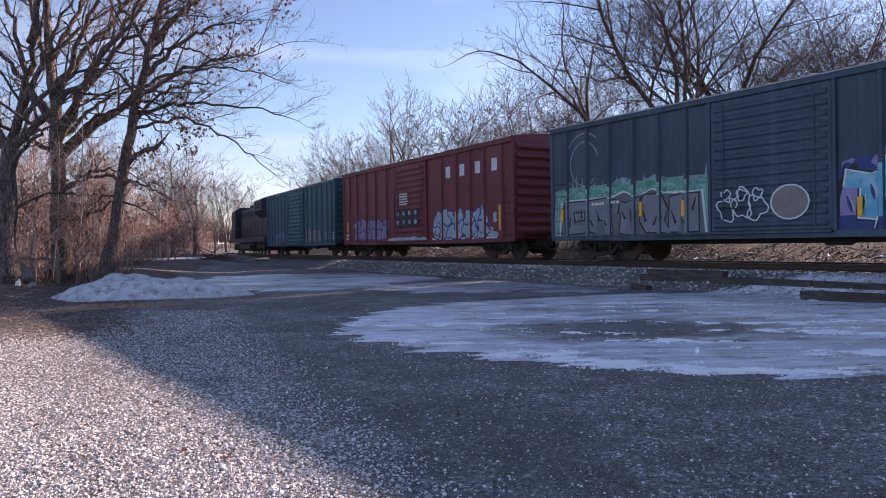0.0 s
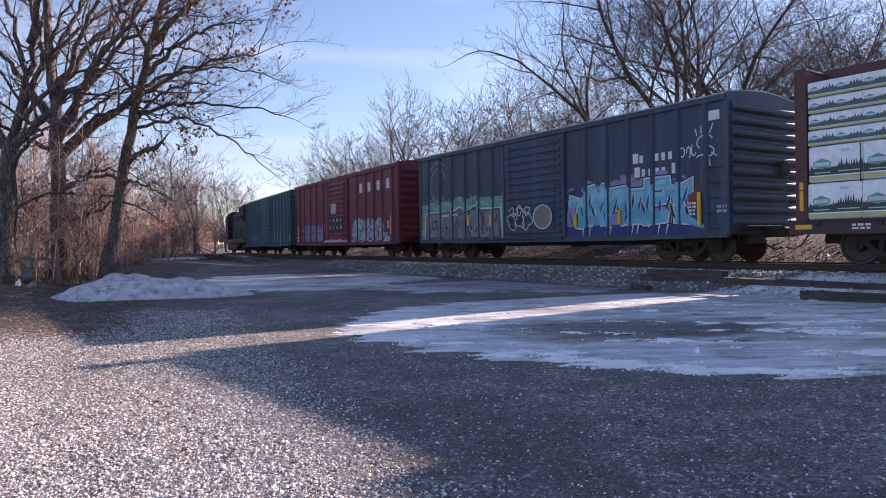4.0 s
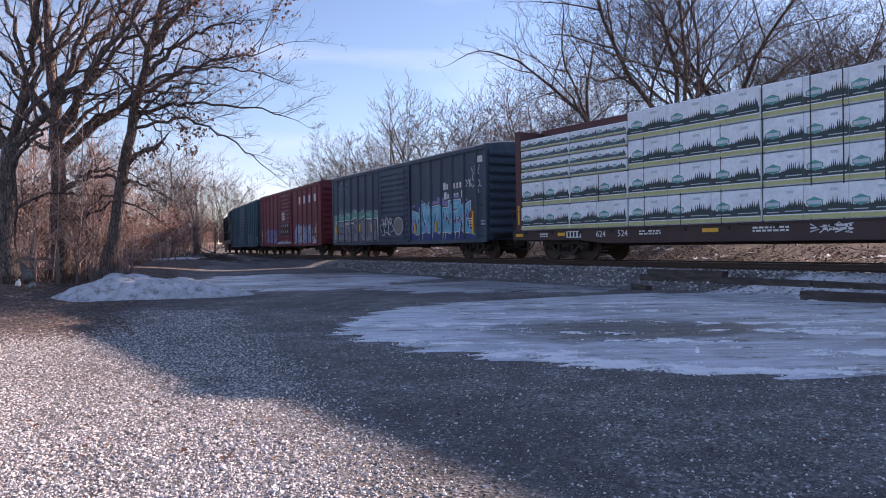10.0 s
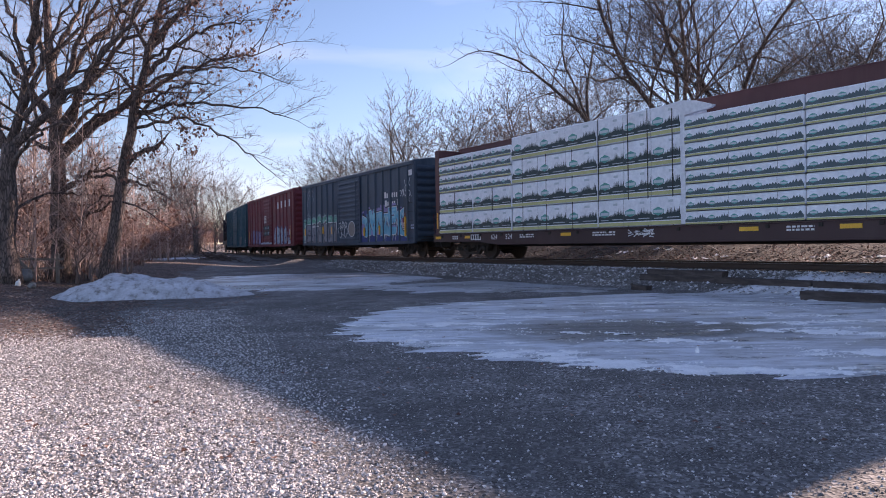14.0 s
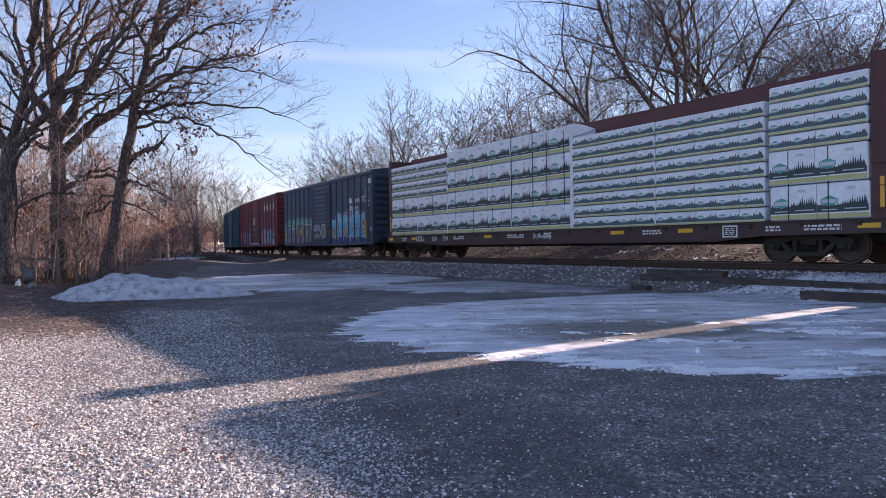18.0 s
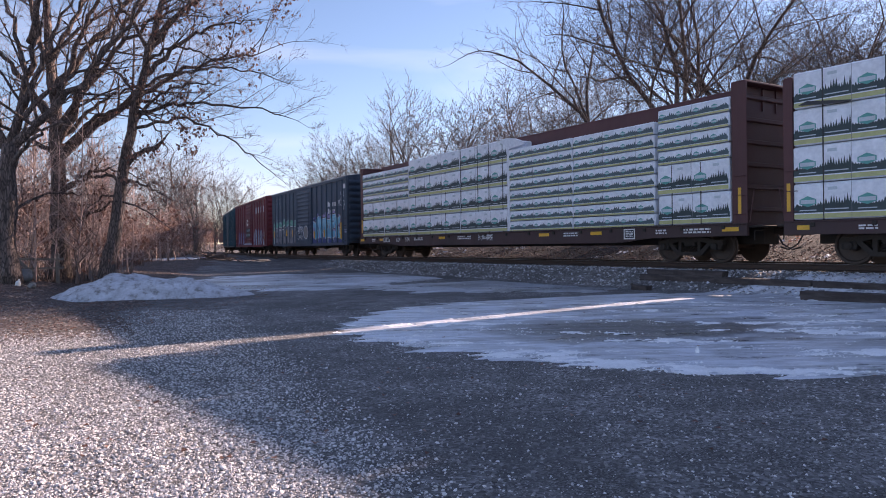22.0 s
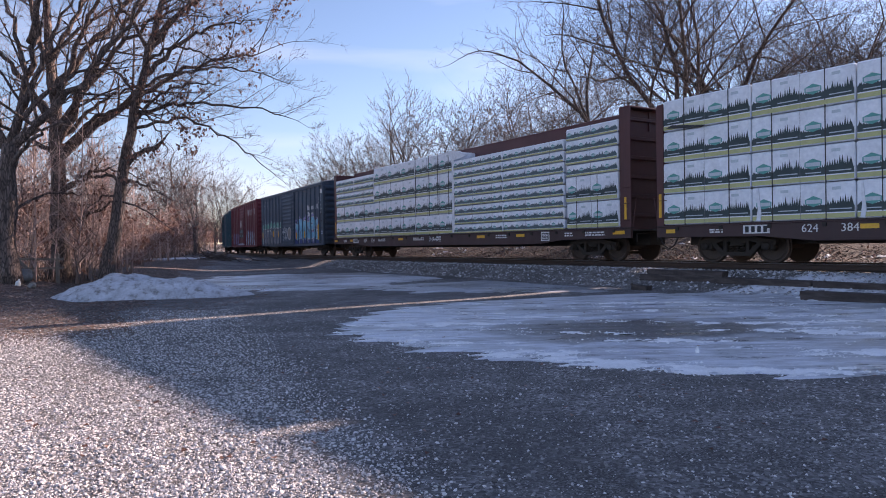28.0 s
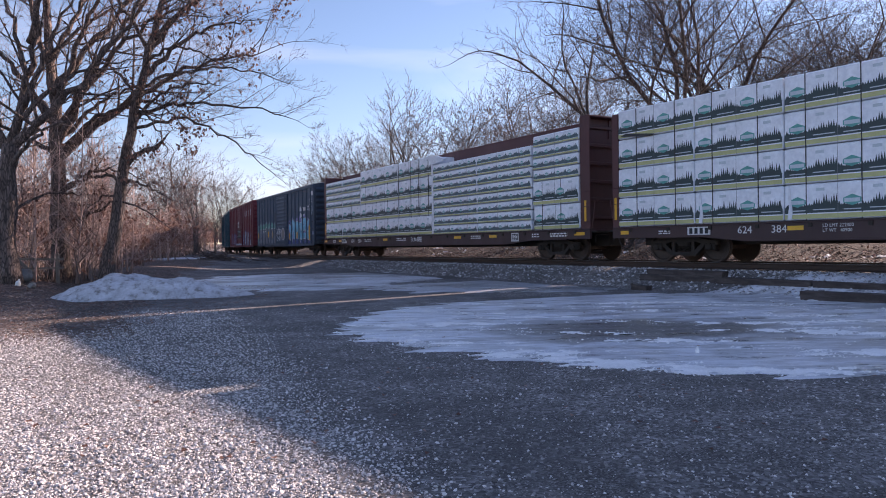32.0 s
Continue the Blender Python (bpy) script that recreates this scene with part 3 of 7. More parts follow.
def pebbles(name, pos, size, mat, seed, rounder=False):
    """Many small broken stones as one mesh."""
    rng = np.random.RandomState(seed)
    if rounder:
        g = 1.618
        base = np.array([(0, 1, g), (0, -1, g), (0, 1, -g), (0, -1, -g), (1, g, 0), (-1, g, 0), (1, -g, 0), (-1, -g, 0), (g, 0, 1), (-g, 0, 1), (g, 0, -1), (-g, 0, -1)], float) / 1.9
        faces = np.array([(0, 1, 8), (0, 8, 4), (0, 4, 5), (0, 5, 9), (0, 9, 1), (1, 6, 8), (8, 6, 10), (8, 10, 4), (4, 10, 2), (4, 2, 5), (5, 2, 11), (5, 11, 9), (9, 11, 7), (9, 7, 1), (1, 7, 6), (3, 6, 7), (3, 7, 11), (3, 11, 2), (3, 2, 10), (3, 10, 6)])
        jit = (0.16, 0.14)
    else:
        base = np.array([(1, 0.75, -0.5), (-0.8, 0.95, -0.5), (-1, -0.8, -0.5), (0.9, -0.9, -0.5), (0.45, 0.1, 0.75), (-0.4, -0.1, 0.85)], float)
        faces = np.array([(0, 1, 5), (0, 5, 4), (1, 2, 5), (2, 3, 4), (2, 4, 5), (3, 0, 4)])
        jit = (0.25, 0.28)
    n, k = len(pos), len(base)
    v = base[None] * (1 + rng.uniform(-jit[0], jit[0], (n, k, 1))) + rng.uniform(-jit[1], jit[1], (n, k, 3))
    v = v * np.stack([rng.uniform(0.8, 1.4, n), rng.uniform(0.65, 1.1, n), rng.uniform(0.45, 0.95, n)], 1)[:, None] * size[:, None, None]
    a, t = rng.uniform(0, 6.28, n), rng.uniform(-0.6, 0.6, n)
    ct, st, ca, sa = np.cos(t)[:, None], np.sin(t)[:, None], np.cos(a)[:, None], np.sin(a)[:, None]
    x, y, z = v[..., 0] * ct - v[..., 2] * st, v[..., 1], v[..., 0] * st + v[..., 2] * ct
    v = np.stack([x * ca - y * sa, x * sa + y * ca, z], -1) + pos[:, None]
    f = (faces[None] + (np.arange(n) * k)[:, None, None]).reshape(-1, 3)
    me = bpy.data.meshes.new(name)
    me.from_pydata(v.reshape(-1, 3).tolist(), [], f.tolist())
    me.materials.append(M[mat])
    return new(name, me)


def icy(x, y):
    """How far inside the big frozen puddle a place is: above 0 is ice."""
    e = 1 - np.sqrt(((x - 5.2) / 6.9) ** 2 + ((y - 11.8) / 5.75) ** 2)
    return e + 0.055 * wobble(x, y * 1.4, 0.9, 11) + 0.06 * wobble(x, y * 1.7, 0.26, 12) + 0.025 * wobble(x, y * 1.7, 0.08, 14)


def scatter_stones():
    rng = np.random.RandomState(3)

    def spread(n, y0, y1, half, lo, hi, power):
        y = y0 + (y1 - y0) * rng.uniform(0, 1, n) ** power
        x = rng.uniform(-1, 1, n) * (half * y + 0.4)
        return x, y, lo + (hi - lo) * rng.uniform(0, 1, n) ** 2.2

    # coarse loose stone on the near corner of the lot, large and small; its pale spread follows the sunlit patch
    for n, lo, hi, mat, nm, lab, sd, round_ in ((22000, 0.0062, 0.0155, "stone", "loose_gravel", "loose pale crushed stone with the near corner's sunlight in its tone", 8, True), (190000, 0.0042, 0.0105, "stone", "stone_chips", "small pale stone chips, sunlight in their tone, between larger stones", 18, False)):
        x, y, r = spread(n, 2.7, 15, 0.66, lo, hi, 1.75)
        edge = x + 0.40 * (y - 3.6) + 0.30 * wobble(x, y, 0.8, 21)
        k = (rng.uniform(0, 1, len(x)) < np.clip(0.2 - 0.95 * edge, 0.035, 1.0) * np.clip(1 + 0.55 * wobble(x, y, 0.35, 24), 0.3, 1)) & (icy(x, y) < -0.01) & (rng.uniform(0, 1, len(x)) > smooth01(-x - 4.3 - 0.3 * (y - 10), 0, 1.2) * smooth01(y, 9.2, 12.0))
        x, y, r = x[k], y[k], r[k] * (0.85 + 0.03 * y[k])
        tagged(pebbles(nm, np.stack([x, y, ground_z(x, y) + r * 0.22], 1), r, mat, sd, round_), lab, "gravel", kind="stuff")
    # finer stone over the rest, its dark tone holding the shade there, with a pale stone here and there
    for n, mat, nm, lab, sd in ((38000, "ballast", "fine_gravel", "fine dark gravel trodden into the lot", 10), (1200, "stone", "pale_gravel", "single pale stones in the dark gravel", 20)):
        x, y, r = spread(n, 2.7, 16, 0.66, 0.004, 0.0125, 1.5)
        k = (rng.uniform(0, 1, len(x)) < 0.6 + 0.5 * wobble(x, y, 0.9, 22)) & (icy(x, y) < -0.01)
        x, y, r = x[k], y[k], r[k] * (0.8 + 0.05 * y[k])
        tagged(pebbles(nm, np.stack([x, y, ground_z(x, y) + r * 0.22], 1), r, mat, sd), lab, "gravel", kind="stuff")
    # ballast under and beside the rails
    n = 6500
    s = rng.uniform(-10, 25, n)
    lat = -1.0 - 1.9 * rng.uniform(0, 1, n) ** 1.4
    a = np.interp(s, _S, _A)
    x, y = np.interp(s, _S, _X) - np.sin(a) * lat, np.interp(s, _S, _Y) + np.cos(a) * lat
    r = rng.uniform(0.018, 0.042, n)
    ob = pebbles("track_ballast", np.stack([x, y, ground_z(x, y) + r * 0.3], 1), r, "rail_stone", 9)
    tagged(ob, "grey broken stone ballast beside the rails", "ballast", kind="stuff")


scatter_stones()


def make_ice():
    xs, ys = np.arange(-3.0, 13.0, 0.06), np.arange(5.2, 18.6, 0.075)
    X, Y = np.meshgrid(xs, ys)
    F = icy(X, Y)

    def top(x, y):
        f = icy(x, y)
        return ground_z(x, y) - 0.006 + 0.016 * smooth01(f, -0.03, 0.05) + 0.003 * wobble(x, y, 0.2, 13) * (1 - smooth01(f, 0.05, 0.3)) + 0.002 * wobble(x, y * 1.5, 0.35, 17)
    me = sheet("ice_sheet", xs, ys, top, F > -0.03)
    me.materials.append(M["ice"])
    ob = new("ice_sheet", me)
    tagged(ob, "large frozen puddle, milky blue grey with a bare dark middle", "ice")
    for cx, cy, rx, ry, sd, lab in ((-5.0, 27.2, 5.3, 6.4, 31, "frozen puddle with a pale frosty skin near the track"),
                                    (2.6, 21.6, 4.4, 3.0, 33, "patchy thin ice between puddle and ballast"),
                                    (-19.3, 52.0, 2.6, 4.5, 35, "small far strip of ice beside the track")):
        xs, ys = np.arange(cx - rx * 1.25, cx + rx * 1.25, 0.12), np.arange(cy - ry * 1.25, cy + ry * 1.25, 0.14)
        X, Y = np.meshgrid(xs, ys)

        def f2(x, y):
            return 1 - np.sqrt(((x - cx) / rx) ** 2 + ((y - cy) / ry) ** 2) + 0.2 * wobble(x, y * 0.8, 1.2, sd) + 0.16 * wobble(x, y, 0.4, sd + 1)
        lat, _ = side_of_track(X, Y)
        me = sheet("ice_patch", xs, ys, lambda x, y: ground_z(x, y) - 0.008 + 0.024 * smooth01(f2(x, y), -0.02, 0.1) + 0.006 * wobble(x, y, 0.3, sd + 2), (f2(X, Y) > -0.02) & (lat.reshape(X.shape) < -3.4))
        me.materials.append(M["ice_thin" if sd == 33 else "ice_far"])
        tagged(new("ice_patch", me), lab, "ice", "frozen puddles")


make_ice()


def crusty(x, y):
    """Where white crust has broken up on the puddle: above 0."""
    f = icy(x, y)
    w = wobble(x, y * 1.9, 0.42, 15) + 0.6 * wobble(x, y * 2.2, 0.11, 16)
    rim = 0.46 * np.exp(-((f - 0.05) / 0.045) ** 2) * smooth01(11.5 - y, 0, 2.5) * (0.55 + 0.6 * np.exp(-((x - 1.9) / 1.5) ** 2))
    best = rim
    for hx, hy, sx, sy in ((5.6, 10.3, 0.9, 0.55), (4.7, 7.5, 1.0, 0.2), (1.06, 7.75, 0.5, 0.2), (1.75, 6.95, 0.6, 0.2), (2.4, 6.4, 0.5, 0.12), (5.0, 9.2, 0.7, 0.3), (2.5, 9.4, 0.42, 0.06), (3.6, 14.6, 1.0, 0.3), (0.2, 11.2, 0.8, 0.5), (3.0, 8.6, 0.4, 0.2), (8.0, 11.5, 0.9, 0.4), (-0.4, 9.6, 0.5, 0.35), (6.4, 8.9, 0.9, 0.2)):
        best = np.maximum(best, 0.62 * np.exp(-((x - hx) / sx) ** 2 - ((y - hy) / sy) ** 2))
    return np.minimum(best * (0.75 + 0.5 * wobble(x, y, 0.8, 20)) + 0.8 * w - 0.42, (f - 0.012) * 7)


def frost_crust():
    """Broken white ice crust on the puddle: thin raised plates with ragged edges, and crumbs."""
    xs, ys = np.arange(-1.8, 9.2, 0.022), np.arange(5.7, 15.6, 0.034)
    X, Y = np.meshgrid(xs, ys)

    def top(x, y):
        c = crusty(x, y)
        return ground_z(x, y) + 0.004 + 0.016 * smooth01(c, -0.02, 0.2) * (0.7 + 0.5 * wobble(x, y * 1.6, 0.07, 19)) + 0.012 * smooth01(c, 0.1, 0.4)
    me = sheet("ice_crust", xs, ys, top, crusty(X, Y) > -0.02)
    me.materials.append(M["crust"])
    tagged(new("ice_crust", me), "broken white crust along the puddle's rim", "ice crust", kind="stuff")
    rng = np.random.RandomState(14)
    n = 60000
    x, y = rng.uniform(-1.6, 9.0, n), rng.uniform(5.7, 15.0, n)
    c = crusty(x, y)
    k = (c > -0.13) & (c < 0.03)
    x, y = x[k], y[k]
    r = 0.004 + 0.014 * rng.uniform(0, 1, len(x)) ** 3
    ob = pebbles("ice_crumbs", np.stack([x, y, ground_z(x, y) + 0.010], 1), r, "crust", 16)
    tagged(ob, "loose white crumbs of ice round the broken crust", "ice crumbs", kind="stuff")


frost_crust()


def snow_mound():
    cx, cy = -8.6, 19.5
    xs, ys = np.arange(cx - 2.8, cx + 3.7, 0.06), np.arange(cy - 1.9, cy + 1.9, 0.06)
    X, Y = np.meshgrid(xs, ys)

    def lump(x, y):
        u = (x - cx) / np.where(x < cx, 2.2, 3.1)
        r = np.sqrt(u ** 2 + ((y - cy) / 1.35) ** 2) - 0.16 * wobble(x, y, 0.6, 41)
        return 0.62 * (1 - np.clip(r, 0, 1) ** 2.0) * (1 + 0.25 * wobble(x, y, 0.5, 42)) + (0.07 * wobble(x, y, 0.2, 43) + 0.045 * wobble(x, y, 0.075, 44)) * smooth01(1 - r, 0, 0.3), 1 - r
    h, e = lump(X, Y)
    me = sheet("snow_mound", xs, ys, lambda x, y: ground_z(x, y) - 0.035 + lump(x, y)[0], e > -0.02)
    me.materials.append(M["snow"])
    tagged(new("snow_mound", me), "low ploughed heap of dirty crusted snow", "snow")


snow_mound()


# ---- track ----
def make_track():
    track = thing("railway_track", "single curved railway line on grey ballast", "railway track", kind="structure")
    prof_foot = [(-0.07, -0.175), (0.07, -0.175), (0.07, -0.16), (0.012, -0.14), (0.012, -0.045), (0.035, -0.035), (0.036, -0.008), (-0.036, -0.008), (-0.035, -0.035), (-0.012, -0.045), (-0.012, -0.14), (-0.07, -0.16)]
    prof_top = [(-0.034, -0.008), (0.034, -0.008), (0.03, 0.0), (-0.03, 0.0)]
    for side in (-0.7525, 0.7525):
        rail = None
        for prof, mat, nm in ((prof_foot, "rail", "rail"), (prof_top, "railtop", "railhead")):
            s = Shape()
            n, ss = len(prof), np.arange(-95, 60.1, 1.0)
            for sv in ss:
                for py, pz in prof:
                    p, _ = line_at(sv, MIDDLE + side + py, pz)
                    s.v.append(tuple(p))
            for i in range(len(ss) - 1):
                for k in range(n):
                    a, b = i * n + k, i * n + (k + 1) % n
                    s.f.append((a, b, b + n, a + n))
            o = part(nm, s, mat, rail or track)
            rail = rail or o
    tie = Shape().box(-0.115, 0.115, -1.3, 1.3, -0.36, -0.176, 0.015).mesh("tie", M["tie"])
    rng = random.Random(5)
    for i in range(190):
        sv = -60 + i * 0.52
        p, a = line_at(sv + rng.uniform(-0.03, 0.03), MIDDLE + rng.uniform(-0.05, 0.05))
        part("tie", tie, None, track, m=Matrix.Translation(p) @ Matrix.Rotation(a + rng.uniform(-0.02, 0.02), 4, "Z"))


make_track()


# ---- trees and undergrowth ----
def wander(p, d, length, n, rng, bend=0.18, rise=0.0, droop=0.0):
    """A crooked path from p along d."""
    p, d = Vector(p), Vector(d).normalized()
    pts = [p.copy()]
    for i in range(n):
        d = d + Vector((rng.gauss(0, bend), rng.gauss(0, bend), rng.gauss(0, bend * 0.8) + rise - droop * i / n))
        d.normalize()
        p = p + d * (length / n)
        pts.append(p.copy())
    return pts


def taper(r0, r1, n):
    return [r0 + (r1 - r0) * (i / (n - 1)) ** 0.8 for i in range(n)]


def along_path(pts, k):
    f = k * (len(pts) - 1)
    i = min(int(f), len(pts) - 2)
    q = pts[i].lerp(pts[i + 1], f - i)
    return q, (pts[i + 1] - pts[i]).normalized()


def fork_off(d, turn, degrees):
    """The direction that leaves d by so many degrees, turned round it; seldom downwards."""
    d = d.normalized()
    a = Vector((-d.y, d.x, 0))
    a = a.normalized() if a.length > 0.05 else Vector((1, 0, 0))
    a = Matrix.Rotation(turn, 3, d) @ a
    k = radians(degrees)
    q = d * math.cos(k) + a * math.sin(k)
    if q.z < -0.3:
        q = d * math.cos(k) - a * math.sin(k)
    return q


def side_shoot(d, rng, lo, hi, flat=0.6):
    """A direction that leaves d at an angle, more sideways than down."""
    for _ in range(6):
        a = d.orthogonal().normalized()
        a = Matrix.Rotation(rng.uniform(0, 6.283), 3, d) @ a
        ang = radians(rng.uniform(lo, hi))
        q = d * math.cos(ang) + a * math.sin(ang)
        if q.z > -0.25 * flat:
            return q
    return q


class Bare:
    """A leafless tree in parts: trunk, limbs, twigs and a few dead leaves."""

    def __init__(self, seed, dens=1.0, least=0.0036, tips=1, angles=(26, 58), lift=0.18, droop=0.5, crook=1.0):
        self.rng = random.Random(seed)
        self.trunk, self.limbs, self.twigs, self.leaves = Shape(), [], Shape(), Shape()
        self.dens, self.least, self.tips, self.angles, self.lift, self.droop, self.crook = dens, least, tips, angles, lift, droop, crook
        self.leafiness = 0.4

    def stem(self, pts, r0, r1, n=9):
        pts = [Vector(p) for p in pts]
        # finer bends between the given places
        out = []
        for a, b in zip(pts, pts[1:]):
            for k in range(3):
                q = a.lerp(b, k / 3)
                if out:
                    q += Vector([self.rng.gauss(0, r0 * 0.12) for _ in range(3)])
                out.append(q)
        out.append(pts[-1])
        rad = taper(r0, r1, len(out))
        rad[0] *= 1.35
        self.trunk.tube(out, rad, n)
        return out

    def limb(self, pts, r0, r1=0.02, leaf=0.0):
        """A main limb with its branches."""
        rng = self.rng
        pts = [Vector(p) for p in pts]
        n, fine = len(pts), []
        # a soft curve through the given places, with small crooks
        for i in range(n - 1):
            p0, p1, p2, p3 = pts[max(i - 1, 0)], pts[i], pts[i + 1], pts[min(i + 2, n - 1)]
            for k in range(4):
                t = k / 4
                q = 0.5 * (2 * p1 + (p2 - p0) * t + (2 * p0 - 5 * p1 + 4 * p2 - p3) * t * t + (3 * p1 - p0 - 3 * p2 + p3) * t ** 3)
                if fine:
                    q = q + Vector([rng.gauss(0, min(0.03 + r0 * 0.25, 0.05 * (p2 - p1).length)) for _ in range(3)])
                fine.append(q)
        fine.append(pts[-1])
        s = Shape()
        self.limbs.append(s)
        s.tube(fine, taper(r0, r1, len(fine)), 8)
        length = sum((b - a).length for a, b in zip(fine, fine[1:]))
        m, turn = int(length * 1.2 * self.dens) + 2, rng.uniform(0, 6.28)
        for i in range(m):
            k = 0.14 + 0.86 * (i + rng.random()) / m
            q, d = along_path(fine, min(k, 0.999))
            turn += 2.4 + rng.uniform(-0.5, 0.5)
            self.arm(s, q, fork_off(d, turn, rng.uniform(30, 62)), length * rng.uniform(0.2, 0.46) * (1.15 - 0.6 * k), max(0.013, r0 * 0.36 * (1.08 - 0.75 * k)), 3, leaf)
        self.arm(s, fine[-1], (fine[-1] - fine[-2]), length * 0.24, r1, 3, leaf)
        return fine

    def arm(self, s, p, d, length, r, depth, leaf=0.0):
        """A branch that bends one way along its length and divides until only twigs are left."""
        rng = self.rng
        length = max((0.25, 0.3, 0.45, 0.6, 1.0)[depth], length)
        d = Vector(d).normalized()
        if depth == 0:
            e = p + (d + Vector((rng.gauss(0, 0.15), rng.gauss(0, 0.15), rng.gauss(0.05, 0.12)))) * length
            self.spike(p, e, max(r, self.least))
            for _ in range(self.tips):
                q = p.lerp(e, rng.uniform(0.15, 0.75))
                self.spike(q, q + fork_off(d, rng.uniform(0, 6.28), rng.uniform(20, 48)) * length * rng.uniform(0.4, 0.7), self.least * 0.85)
            if leaf and rng.random() < leaf * self.leafiness:
                self.leaf(e)
            return
        n = (1, 2, 3, 5, 8)[depth]
        axis = Matrix.Rotation(rng.uniform(0, 6.28), 3, d) @ d.orthogonal().normalized()
        bend = rng.gauss(0, 0.5) * self.crook
        pts, q, dd = [p.copy()], p.copy(), d.copy()
        for i in range(n):
            dd = Matrix.Rotation(bend / n, 3, axis) @ dd
            dd = dd + Vector((rng.gauss(0, 0.07), rng.gauss(0, 0.07), rng.gauss(0, 0.06) + (self.lift - self.droop * i / n) / n)) * self.crook
            dd.normalize()
            q = q + dd * (length / n)
            pts.append(q.copy())
        end = max(r * 0.3, self.least)
        (s if depth > 1 else self.twigs).tube(pts, taper(max(r, self.least * 1.15), end, n + 1), (0, 3, 3, 5, 6)[depth], cap=False)
        m = int(length * (0, 3.0, 1.8, 1.3, 0.95)[depth] * self.dens) + 1
        turn = rng.uniform(0, 6.28)
        for i in range(m):
            k = (0.12 if depth < 4 else 0.2) + (0.88 if depth < 4 else 0.8) * (i + rng.random()) / m
            q, dd = along_path(pts, min(k, 0.999))
            turn += 2.4 + rng.uniform(-0.6, 0.6)
            self.arm(s, q, fork_off(dd, turn, rng.uniform(*self.angles)), length * rng.uniform(0.42, 0.72) * (1.12 - 0.62 * k), (r + (end - r) * k) * 0.52, depth - 1, leaf)
        self.arm(s, pts[-1], fork_off(pts[-1] - pts[-2], rng.uniform(0, 6.28), rng.uniform(8, 26)), length * rng.uniform(0.3, 0.5), end, depth - 1, leaf)

    def spike(self, q, e, r):
        d = (e - q).normalized()
        u = Matrix.Rotation(self.rng.uniform(0, 3.14), 3, d) @ (d.orthogonal().normalized() * r)
        self.twigs.add([tuple(q + u), tuple(q - u), tuple(e)], [(0, 1, 2)])

    def leaf(self, p):
        rng = self.rng
        for _ in range(rng.randint(2, 5)):
            o = Vector(p) + Vector((rng.gauss(0, 0.09), rng.gauss(0, 0.09), rng.gauss(-0.06, 0.06)))
            a = Vector((rng.gauss(0, 0.5), rng.gauss(0, 0.5), -1)).normalized()
            b = a.orthogonal().normalized()
            b = Matrix.Rotation(rng.uniform(0, 6.28), 3, a) @ b
            h, w = rng.uniform(0.08, 0.15), rng.uniform(0.032, 0.06)
            c = a.cross(b) * w * 0.5
            self.leaves.add([tuple(o), tuple(o + a * h * 0.35 + b * w + c), tuple(o + a * h), tuple(o + a * h * 0.45 - b * w + c)], [(0, 1, 2, 3)])

    def build(self, name, label, category, group, m, bark="bark", twig="twig"):
        t = thing(name, label, category, group, m=m)
        part("trunk", self.trunk, bark, t, smooth=True, fix=False)
        for s in self.limbs:
            part("limb", s, bark, t, smooth=True, fix=False)
        tagged(part("crown", self.twigs, twig, t, fix=False), kind="stuff")
        if self.leaves.v:
            tagged(part("dead_foliage", self.leaves, "dead_leaf", t, "clinging rust brown dead leaves", fix=False), kind="stuff")
        return t


def at_ground(x, y, turn=0.0, size=1.0):
    return Matrix.Translation((x, y, floor_at(x, y) - 0.06)) @ Matrix.Rotation(turn, 4, "Z") @ Matrix.Scale(size, 4)


